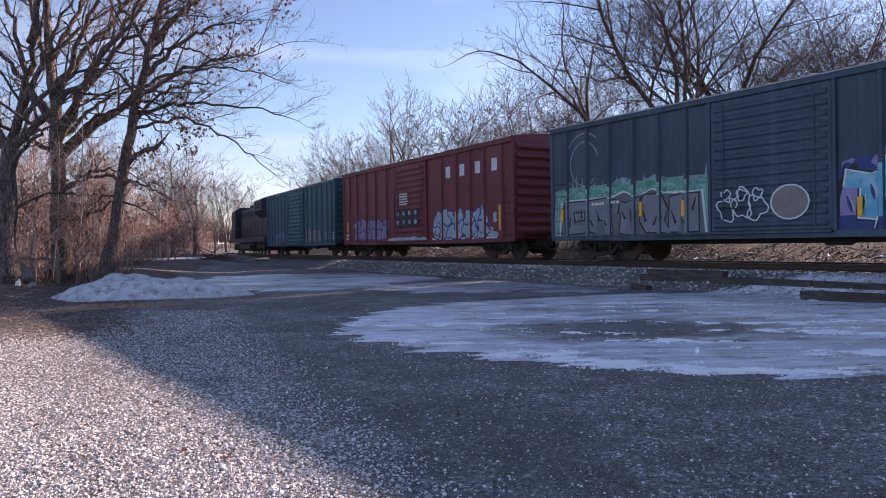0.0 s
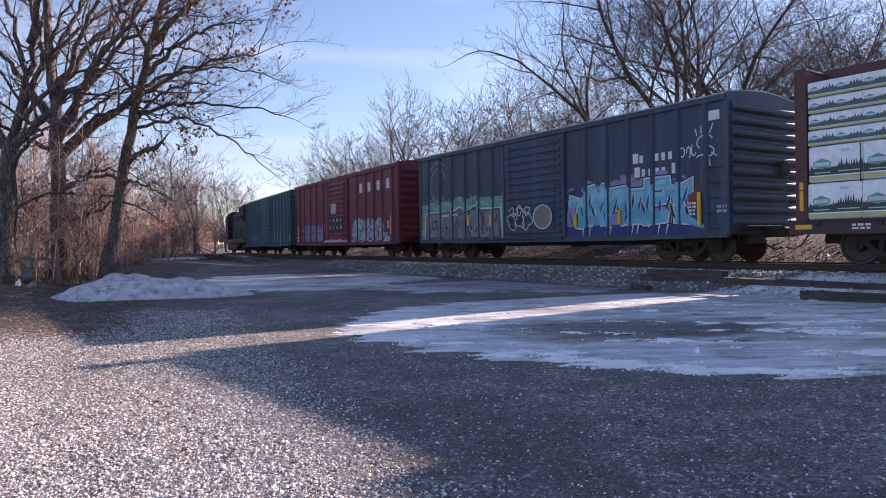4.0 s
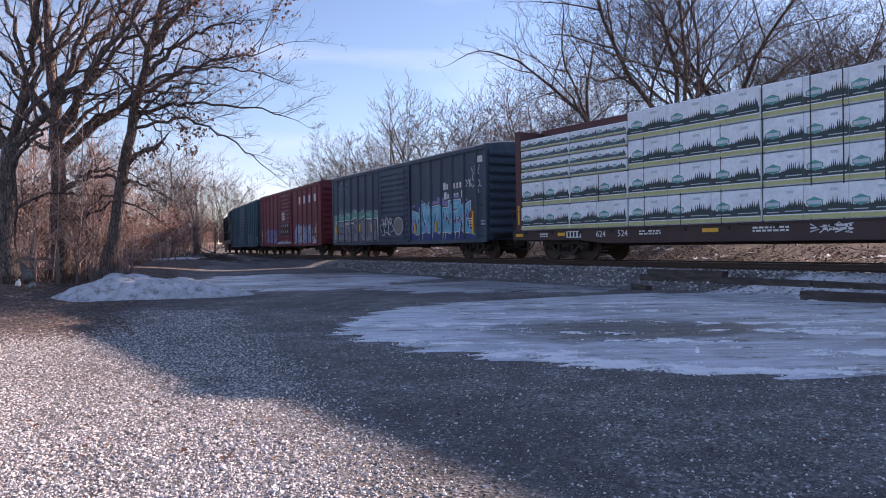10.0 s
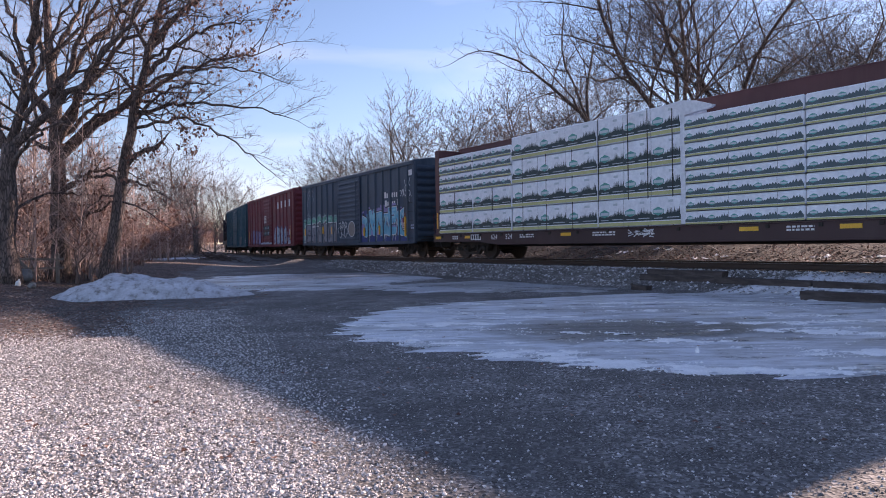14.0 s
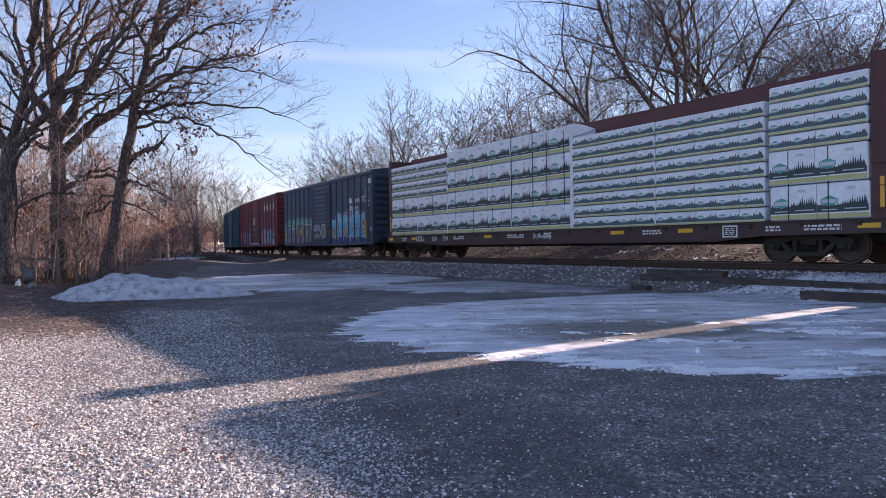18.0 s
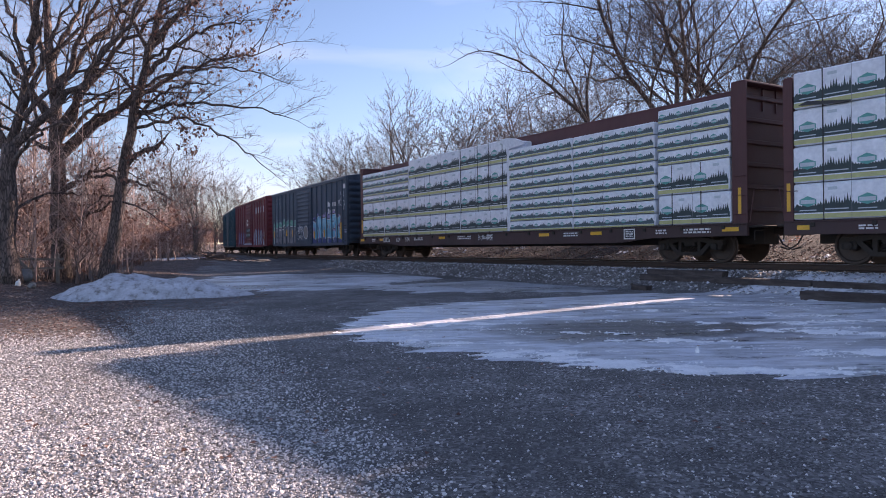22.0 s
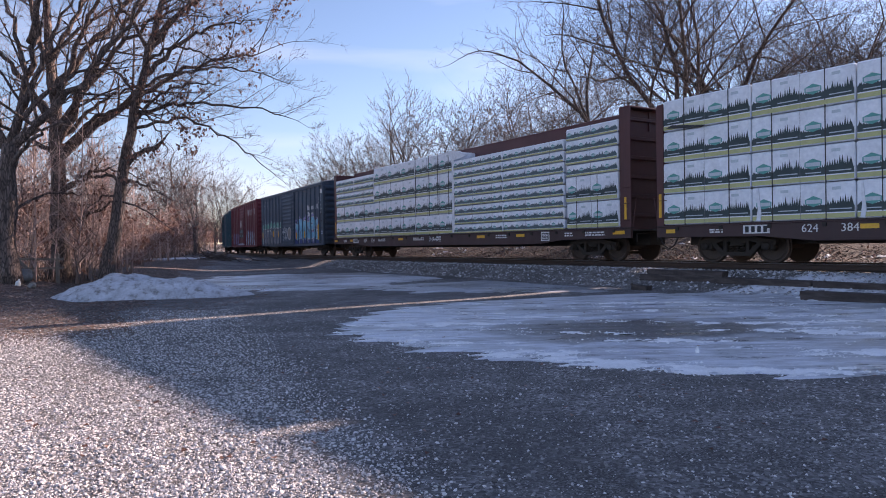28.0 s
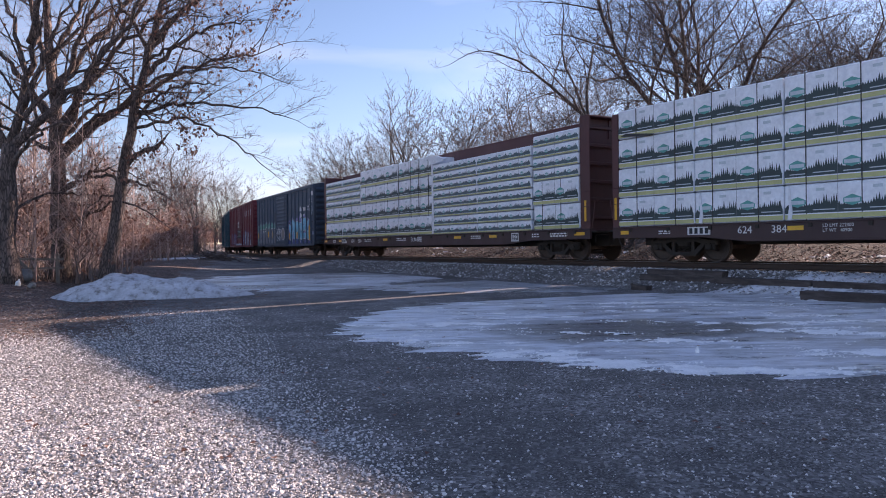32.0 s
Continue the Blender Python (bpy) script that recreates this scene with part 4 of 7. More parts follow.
def lot_edge_trees():
    """Three old oaks on the wooded edge of the lot; their limbs sweep out over it, shaped to fit the camera's view."""
    rng = random.Random(4)

    def fan(b, p, x1, z1, bow, r, leaf=0.0, dy=None, r1=0.018):
        """A limb from p to a far tip, bowed up or down on the way."""
        p = Vector(p)
        dy = rng.uniform(-2.2, 2.0) if dy is None else dy
        tip = Vector((x1, dy, z1))
        mid = p.lerp(tip, 0.5) + Vector((0, 0, bow))
        q1, q2 = p.lerp(mid, 0.55) + Vector((0, 0, bow * 0.25)), mid.lerp(tip, 0.5) + Vector((0, 0, bow * 0.2))
        b.limb([p, q1, mid, q2, tip], r * 1.15, r1, leaf)

    # leaning oak
    b = Bare(101, 1.35, 0.004)
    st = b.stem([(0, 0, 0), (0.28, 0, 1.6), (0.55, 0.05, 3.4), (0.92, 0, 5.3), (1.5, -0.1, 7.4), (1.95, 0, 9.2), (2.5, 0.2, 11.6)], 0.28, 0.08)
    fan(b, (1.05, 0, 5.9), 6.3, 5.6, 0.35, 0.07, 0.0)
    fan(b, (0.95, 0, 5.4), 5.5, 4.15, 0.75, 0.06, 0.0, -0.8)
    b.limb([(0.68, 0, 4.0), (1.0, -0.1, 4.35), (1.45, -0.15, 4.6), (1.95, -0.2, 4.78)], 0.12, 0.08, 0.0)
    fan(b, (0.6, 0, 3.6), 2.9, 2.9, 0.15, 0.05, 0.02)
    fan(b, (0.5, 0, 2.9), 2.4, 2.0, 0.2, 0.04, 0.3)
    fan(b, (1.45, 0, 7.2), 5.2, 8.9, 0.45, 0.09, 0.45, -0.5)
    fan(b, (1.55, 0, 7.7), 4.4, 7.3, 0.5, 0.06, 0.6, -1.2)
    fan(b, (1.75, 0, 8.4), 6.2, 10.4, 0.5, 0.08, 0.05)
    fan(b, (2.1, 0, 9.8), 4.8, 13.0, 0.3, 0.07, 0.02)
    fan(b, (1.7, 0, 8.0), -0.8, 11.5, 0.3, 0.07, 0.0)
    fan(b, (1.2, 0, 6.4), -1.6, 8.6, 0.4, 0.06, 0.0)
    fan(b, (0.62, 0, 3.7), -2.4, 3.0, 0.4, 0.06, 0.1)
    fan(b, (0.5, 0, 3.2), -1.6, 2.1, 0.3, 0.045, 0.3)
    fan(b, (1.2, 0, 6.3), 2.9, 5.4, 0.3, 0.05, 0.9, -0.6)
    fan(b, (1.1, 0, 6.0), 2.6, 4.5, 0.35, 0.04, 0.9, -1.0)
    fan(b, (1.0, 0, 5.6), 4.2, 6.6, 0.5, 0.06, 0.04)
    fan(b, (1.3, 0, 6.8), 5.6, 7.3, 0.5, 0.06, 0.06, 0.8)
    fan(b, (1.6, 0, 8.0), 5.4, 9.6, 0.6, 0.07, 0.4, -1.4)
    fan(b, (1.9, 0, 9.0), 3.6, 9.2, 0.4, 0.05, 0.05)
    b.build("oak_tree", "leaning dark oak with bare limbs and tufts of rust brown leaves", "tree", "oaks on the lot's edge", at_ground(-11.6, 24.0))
    # big oak with long sweeping limbs
    b = Bare(102, 1.15, 0.004)
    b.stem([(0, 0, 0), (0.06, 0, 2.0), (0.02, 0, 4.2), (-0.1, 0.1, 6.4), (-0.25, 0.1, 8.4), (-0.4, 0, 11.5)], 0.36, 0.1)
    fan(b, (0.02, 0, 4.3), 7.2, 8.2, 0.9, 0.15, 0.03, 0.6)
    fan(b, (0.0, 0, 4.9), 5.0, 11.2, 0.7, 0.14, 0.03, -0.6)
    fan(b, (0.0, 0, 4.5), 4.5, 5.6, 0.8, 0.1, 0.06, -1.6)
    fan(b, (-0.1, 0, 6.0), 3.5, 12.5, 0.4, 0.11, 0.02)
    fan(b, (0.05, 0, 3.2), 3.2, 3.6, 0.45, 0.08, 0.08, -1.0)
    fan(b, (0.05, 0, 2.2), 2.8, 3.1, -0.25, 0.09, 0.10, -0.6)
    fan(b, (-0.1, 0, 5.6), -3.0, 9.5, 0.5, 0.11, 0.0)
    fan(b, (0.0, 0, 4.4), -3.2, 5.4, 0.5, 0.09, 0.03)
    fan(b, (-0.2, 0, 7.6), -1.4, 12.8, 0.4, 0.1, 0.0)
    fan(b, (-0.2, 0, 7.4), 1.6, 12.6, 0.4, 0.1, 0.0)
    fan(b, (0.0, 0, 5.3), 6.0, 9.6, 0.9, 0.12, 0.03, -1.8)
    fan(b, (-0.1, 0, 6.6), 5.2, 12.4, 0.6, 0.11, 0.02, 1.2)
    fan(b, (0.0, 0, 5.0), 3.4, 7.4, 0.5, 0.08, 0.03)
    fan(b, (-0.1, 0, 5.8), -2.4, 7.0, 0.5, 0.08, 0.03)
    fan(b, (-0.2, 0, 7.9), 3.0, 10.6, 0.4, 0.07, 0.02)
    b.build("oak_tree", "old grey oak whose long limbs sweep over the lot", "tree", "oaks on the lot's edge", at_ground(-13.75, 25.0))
    # split oak beside the lot
    b = Bare(103, 1.1, 0.004)
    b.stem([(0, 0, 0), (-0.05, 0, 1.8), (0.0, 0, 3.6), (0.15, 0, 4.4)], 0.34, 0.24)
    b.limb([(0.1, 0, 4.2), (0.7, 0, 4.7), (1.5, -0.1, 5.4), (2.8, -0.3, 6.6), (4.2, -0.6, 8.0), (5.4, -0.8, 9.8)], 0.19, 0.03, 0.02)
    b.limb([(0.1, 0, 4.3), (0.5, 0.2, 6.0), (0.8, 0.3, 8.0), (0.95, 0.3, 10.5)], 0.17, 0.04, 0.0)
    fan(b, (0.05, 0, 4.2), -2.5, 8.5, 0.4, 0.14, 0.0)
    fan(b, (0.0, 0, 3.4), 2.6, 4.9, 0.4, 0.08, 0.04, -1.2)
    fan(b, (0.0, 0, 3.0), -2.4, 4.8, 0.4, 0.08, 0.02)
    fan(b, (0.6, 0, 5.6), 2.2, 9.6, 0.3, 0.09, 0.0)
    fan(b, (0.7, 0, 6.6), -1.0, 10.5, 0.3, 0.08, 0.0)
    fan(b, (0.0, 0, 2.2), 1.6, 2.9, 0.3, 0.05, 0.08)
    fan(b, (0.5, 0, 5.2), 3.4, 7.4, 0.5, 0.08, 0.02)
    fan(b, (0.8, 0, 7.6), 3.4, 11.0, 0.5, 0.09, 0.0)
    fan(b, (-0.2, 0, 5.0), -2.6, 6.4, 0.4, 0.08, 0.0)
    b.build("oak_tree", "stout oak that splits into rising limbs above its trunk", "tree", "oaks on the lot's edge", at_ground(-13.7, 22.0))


lot_edge_trees()


class Crown(Bare):
    """A bare tree whose limbs fork again and again until they fill a rounded crown."""

    def __init__(self, seed, centre, rx, rz, dens=1.0, least=0.005):
        self.rng = random.Random(seed)
        self.trunk, self.limbs, self.twigs, self.leaves = Shape(), [], Shape(), Shape()
        self.centre, self.rx, self.rz, self.dens, self.least = Vector(centre), rx, rz, dens, least
        self.angles, self.lift, self.crook = (24, 52), 0.04, 1.0

    def room(self, p, d):
        """How far one can go from p along d before leaving the crown."""
        k = Vector((1 / self.rx, 1 / self.rx, 1 / self.rz))
        a, b = (p - self.centre) * k, d * k
        q, w, c = b.dot(b), a.dot(b), a.dot(a) - 1
        return 0.0 if c > 0 else (-w + math.sqrt(max(0.0, w * w - q * c))) / q

    def grow(self, s, p, d, length, r, depth):
        rng = self.rng
        d = Vector(d).normalized()
        length = min(length, self.room(p, d) * rng.uniform(0.8, 1.1))
        if length < (0.9 if depth == 3 else 0.2):
            return
        if depth == 0:
            e = p + d * length
            self.spike(p, e, max(r, self.least))
            for _ in range(2):
                q = p.lerp(e, rng.uniform(0.25, 0.8))
                self.spike(q, q + side_shoot(d, rng, 22, 50) * length * rng.uniform(0.35, 0.6), max(r * 0.8, self.least * 0.85))
            return
        n = (0, 2, 4, 7)[depth]
        pts = wander(p, d, length, n, rng, (0, 0.05, 0.07, 0.10)[depth] * self.crook, self.lift)
        (s if depth > 1 else self.twigs).tube(pts, taper(max(r, self.least * 1.2), max(r * 0.22, self.least), n + 1), (0, 3, 4, 6)[depth], cap=False)
        m = int(length * (0, 3.6, 2.1, 1.25)[depth] * self.dens) + 2
        for i in range(m):
            k = 0.16 + 0.84 * (i + rng.random()) / m
            q, dd = along_path(pts, min(k, 0.999))
            self.grow(s, q, side_shoot(dd, rng, *self.angles), length * rng.uniform(0.38, 0.68) * (1.15 - 0.55 * k), r * (1 - 0.72 * k) * 0.55, depth - 1)


def forked_tree(seed, height, lean, fork, stems, spread, r, dens, least, tips=1, angles=(24, 56), lift=0.25, crook=1.0):
    """A bare tree: a short trunk that parts into a few tall stems, each with arching side branches."""
    b = Bare(seed, dens, least, tips, angles, lift, 0.12, crook)
    rng = b.rng
    f = Vector((lean * height * fork, 0, height * fork))
    b.stem([(0, 0, 0), f * 0.5 + Vector((rng.uniform(-0.1, 0.1), 0, 0)), f], r, r * 0.8)
    turn = rng.uniform(0, 6.28)
    for i in range(stems):
        a = turn + 6.283 * i / stems + rng.uniform(-0.4, 0.4)
        out = math.tan(radians(spread * rng.uniform(0.35, 1.0)))
        s = Shape()
        b.limbs.append(s)
        k = 1 - 0.5 * i / stems * rng.uniform(0, 1)
        d = Vector((math.cos(a) * out + lean, math.sin(a) * out, 1)).normalized()
        b.arm(s, f * k, d, (height - f.z * k) / max(0.6, d.z) * rng.uniform(0.62, 0.8), r * rng.uniform(0.5, 0.72), 4)
    # low side limbs under the fork
    for i in range(stems + 1):
        q = f * rng.uniform(0.7, 1.0)
        a = turn + 2.4 * i
        s = Shape()
        b.limbs.append(s)
        b.arm(s, q, (math.cos(a), math.sin(a), rng.uniform(0.25, 0.9)), height * rng.uniform(0.2, 0.36), r * rng.uniform(0.25, 0.42), 3)
    return b


def woods():
    # kinds of tree behind the track, each grown once
    kin = "bare trees behind the track"
    wide = forked_tree(201, 18.5, -0.03, 0.24, 4, 33, 0.27, 1.05, 0.0046, 1, (38, 70), 0.15, 1.25).build("bare_tree", "tall bare tree with spreading limbs behind the track", "tree", kin, at_ground(12.3, 36.0, 0.4), "bark", "twig_dark")
    fork = forked_tree(202, 18.0, 0.02, 0.2, 4, 36, 0.31, 1.05, 0.0046, 1, (38, 70), 0.15, 1.25).build("bare_tree", "tall bare tree with a low fork behind the track", "tree", kin, at_ground(15.9, 39.0, 1.1), "bark", "twig_dark")
    lean = forked_tree(203, 15.0, -0.28, 0.26, 3, 26, 0.19, 0.95, 0.0048, 1, (38, 72), 0.12, 1.6).build("bare_tree", "bare tree that leans out over the track", "tree", kin, at_ground(9.6, 38.0, 0.0, 1.1), "bark", "twig_dark")
    slim = forked_tree(204, 12.0, 0.02, 0.3, 3, 17, 0.12, 1.15, 0.0056, 1, (30, 58), 0.2, 1.1).build("bare_tree", "slim bare tree with fine upright twigs", "tree", kin, at_ground(7.4, 47.0, 0.7), "bark_pale", "twig_far")
    bushy = forked_tree(205, 9.0, 0.0, 0.24, 4, 30, 0.14, 1.1, 0.0075, 1, (30, 58), 0.2, 1.1).build("bare_tree", "low bushy bare tree in the far wood", "tree", kin, at_ground(-7.8, 86.0, 0.0, 1.52), "bark_pale", "twig_far")
    # base thing, place, turn and size for the rest, from behind the lot round to the bend
    for base, x, y, turn, size in (
            (slim, 9.8, 50.0, -0.5, 1.1), (fork, 24.0, 45.0, 4.1, 0.95), (wide, 30.0, 47.0, 5.2, 1.0),
            (slim, 9.4, 58.0, 2.2, 1.0), (slim, 6.0, 62.0, 4.0, 0.95), (slim, 7.8, 74.0, 1.4, 1.1), (slim, 31.0, 60.0, 3.9, 1.4), (slim, 12.0, 46.0, 5.2, 1.0),
            (slim, 3.6, 74.0, 5.0, 0.95), (bushy, -2.4, 84.0, 1.1, 1.3), (bushy, -5.6, 92.0, 2.0, 1.42), (bushy, 1.4, 86.0, 3.0, 1.4), (bushy, -11.4, 90.0, 0.2, 1.08), (bushy, -16.4, 92.0, 5.2, 0.9),
            (bushy, 5.4, 84.0, 4.0, 1.4), (slim, -15.0, 82.0, 1.7, 0.78), (bushy, -13.4, 94.0, 0.9, 1.0), (bushy, 11.0, 86.0, 1.4, 1.5), (bushy, -9.4, 100.0, 4.4, 1.2),
            (bushy, -33.5, 108.0, 1.9, 1.0), (bushy, -28.6, 104.0, 0.5, 0.8), (bushy, -31.0, 88.0, 0.3, 0.9), (bushy, -35.5, 94.0, 2.3, 1.1),
            (slim, -27.4, 84.0, 1.3, 0.8), (bushy, -39.0, 98.0, 1.7, 1.1), (slim, -24.2, 68.0, 5.1, 0.66), (bushy, -23.6, 100.0, 3.7, 0.55), (bushy, -20.5, 120.0, 3.1, 0.55)):
        copy_thing(base, at_ground(x, y, turn, size))
    return wide, fork, lean, slim, bushy


WOOD = woods()


def sapling(seed, h, leaf, n, wide):
    b = Crown(seed, (0, 0, h * 0.58), wide, h * 0.5, 1.5, 0.0045)
    rng = b.rng
    st = b.stem([(0, 0, 0), (rng.uniform(-0.2, 0.2), rng.uniform(-0.2, 0.2), h * 0.4), (rng.uniform(-0.4, 0.4), rng.uniform(-0.3, 0.3), h)], 0.035, 0.01, 5)
    for i in range(n):
        q, _ = along_path(st, 0.12 + 0.8 * i / n)
        a = rng.uniform(0, 6.28)
        s = Shape()
        b.limbs.append(s)
        b.grow(s, q, (math.cos(a), math.sin(a), rng.uniform(0.3, 1.3)), h * rng.uniform(0.25, 0.5), 0.02, 2)
    b.limbs = [q for q in b.limbs if q.v]
    for v in rng.sample(b.twigs.v, int(len(b.twigs.v) * leaf * 0.12)):
        b.leaf(v)
    return b


def thicket():
    """Saplings, briars and dry stalks that fill the wood's edge."""
    rng = random.Random(12)
    kinds = [
        sapling(301, 4.6, 0.0, 8, 1.3).build("sapling", "thin bare sapling in the thicket", "sapling", "thicket", at_ground(-12.2, 26.5), "twig_sunlit", "twig_sunlit"),
        sapling(302, 3.6, 0.85, 8, 1.1).build("sapling", "young beech holding its rust brown leaves", "sapling", "thicket", at_ground(-13.0, 29.0), "twig_sunlit", "twig"),
        sapling(303, 6.2, 0.05, 10, 1.5).build("sapling", "tall thin sapling with a few dead leaves", "sapling", "thicket", at_ground(-14.0, 31.0), "twig_sunlit", "twig_sunlit"),
        sapling(304, 2.2, 0.08, 8, 1.1).build("shrub", "low tangled bare shrub", "shrub", "thicket", at_ground(-11.4, 22.8), "twig", "twig"),
    ]
    for i in range(170):
        y = 23.5 + 52 * rng.random() ** 1.2
        edge = -11.6 - (y - 22) * 0.262
        x = edge - rng.random() ** 1.3 * (4.5 + 0.23 * y) - 0.1
        k = rng.choices((0, 1, 2, 3), (2.6, 4.2, 2.6, 3.0))[0]
        if x > edge - 0.6 and k == 2:
            k = 3
        copy_thing(kinds[k], at_ground(x, y, rng.uniform(0, 6.28), rng.uniform(0.65, 1.25)))
    # thin stems close round the oaks
    for i in range(34):
        x, y = rng.uniform(-16.5, -11.6), rng.uniform(23.0, 30.0)
        copy_thing(kinds[(2, 2, 0)[i % 3]], at_ground(x - 0.2 * (y - 23), y, rng.uniform(0, 6.28), rng.uniform(0.7, 1.15)))
    for i in range(20):
        y = 36 + 50 * rng.random()
        x = -14.5 - (y - 22) * 0.262 - rng.random() * (6 + 0.25 * y)
        copy_thing(WOOD[3] if rng.random() < 0.7 else WOOD[4], at_ground(x, y, rng.uniform(0, 6.28), rng.uniform(0.5, 0.85)))
    # low brush that closes the wood where the line bends away
    for i in range(70):
        y = rng.uniform(64, 120)
        x = -0.262 * (y - 22) - 13.5 - rng.uniform(0, 0.14 * y)
        copy_thing(kinds[rng.choice((0, 1, 1, 2, 3))], at_ground(x, y, rng.uniform(0, 6.28), rng.uniform(0.8, 1.4)))
    for i in range(60):
        y = rng.uniform(86, 140)
        x = -y * rng.uniform(0.325, 0.40)
        lat, _ = side_of_track(np.array([x]), np.array([y]))
        if abs(float(lat[0])) > 4:
            copy_thing(kinds[rng.choice((0, 1, 2, 2))], at_ground(x, y, rng.uniform(0, 6.28), rng.uniform(1.0, 1.7)))
    # brush on the bank behind the train
    for i in range(36):
        s = rng.uniform(-32, 34)
        p, _ = line_at(s, rng.uniform(5.5, 13))
        copy_thing(kinds[rng.choice((0, 3, 3, 1))], at_ground(p.x, p.y, rng.uniform(0, 6.28), rng.uniform(0.5, 0.9)))


thicket()


def dry_stalks():
    """Dead grass, stalks and twigs along the edges."""
    rng = np.random.RandomState(6)

    def blades(name, x, y, hgt, width, label, seed, lie=0.35):
        r = np.random.RandomState(seed)
        n = len(x)
        z = ground_z(x, y) - 0.02
        a, t = r.uniform(0, 6.28, n), np.abs(r.normal(0, lie, n))
        b = np.stack([x, y, z], 1)
        d = np.stack([np.cos(a) * np.sin(t), np.sin(a) * np.sin(t), np.cos(t)], 1) * hgt[:, None]
        bend = np.stack([np.cos(a + 1), np.sin(a + 1), -0.3 + 0 * a], 1) * (hgt * 0.18)[:, None]
        w = np.stack([-np.sin(a), np.cos(a), 0 * a], 1) * width[:, None]
        v = np.stack([b - w, b + w, b + d * 0.55 + w * 0.7, b + d * 0.55 - w * 0.7, b + d + bend], 1).reshape(-1, 3)
        o = np.arange(n)[:, None] * 5
        me = bpy.data.meshes.new(name)
        f = np.concatenate([(o + np.array([[0, 1, 2, 3]])).tolist(), ], 0).tolist() + (o + np.array([[3, 2, 4]])).tolist()
        me.from_pydata(v.tolist(), [], f)
        me.materials.append(M["straw"])
        tagged(new(name, me), label, "dry grass", kind="stuff")

    n = 10000
    y = 23.5 + 48 * rng.uniform(0, 1, n) ** 1.5
    edge = -12.2 - (y - 22) * 0.262 + 0.5 * wobble(y, y, 1.5, 3)
    x = edge - np.abs(rng.normal(0, 1, n)) * (1.8 + 0.05 * y)
    blades("dry_stalks", x, y, 0.08 + 0.6 * rng.uniform(0, 1, n) ** 2.4, rng.uniform(0.004, 0.010, n), "dry brown stalks and grass along the wood's edge", 61, 0.75)
    n = 1500
    s, lat = rng.uniform(-34, 34, n), 3.4 + np.abs(rng.normal(0, 1, n)) * 3.2
    a = np.interp(s, _S, _A)
    x, y = np.interp(s, _S, _X) - np.sin(a) * lat, np.interp(s, _S, _Y) + np.cos(a) * lat
    blades("bank_grass", x, y, rng.uniform(0.1, 0.5, n), rng.uniform(0.004, 0.010, n), "matted dead grass and sticks on the bank", 62, 1.15)


dry_stalks()


# ---- the train ----
WHEEL_R = 0.457
ROLLING, TURNING = [], []


def along(t):
    """How far the train still stands back along the line at t seconds; it brakes all the while."""
    c = (1.169519e-07, -1.13604e-05, 4.135153e-04, -7.275818e-03, 0.100848, -2.546488, 17.92)
    r = 0.0
    for k in c:
        r = r * t + k
    return r


def car_pose(t, u, reach):
    a, _ = line_at(along(t) + u - reach, MIDDLE)
    b, _ = line_at(along(t) + u + reach, MIDDLE)
    d = b - a
    m = (a + b) / 2
    yaw, pitch = math.atan2(d.y, d.x), math.atan2(d.z, math.hypot(d.x, d.y))
    return Matrix.Translation(m) @ Matrix.Rotation(yaw, 4, "Z") @ Matrix.Rotation(-pitch, 4, "Y")


def wheelset(parent, x, r=WHEEL_R):
    s = Shape()
    for side in (-1, 1):
        s.lathe([(0.1, side * 0.66), (0.1, side * 0.675), (r - 0.09, side * 0.70), (r + 0.025, side * 0.70), (r + 0.025, side * 0.728), (r, side * 0.74), (r - 0.004, side * 0.80), (r - 0.06, side * 0.80), (r - 0.09, side * 0.765), (0.14, side * 0.755), (0.12, side * 0.82), (0.04, side * 0.83)], (0, 0, 0), "y", 24)
    s.lathe([(0.08, -0.9), (0.085, -0.6), (0.075, 0.0), (0.085, 0.6), (0.08, 0.9)], (0, 0, 0), "y", 10)
    o = part("wheelset", s, "wheel", parent, "steel wheels on an axle", m=Matrix.Translation((x, 0, r)))
    TURNING.append((o, Matrix.Translation((x, 0, r)), r))
    return o


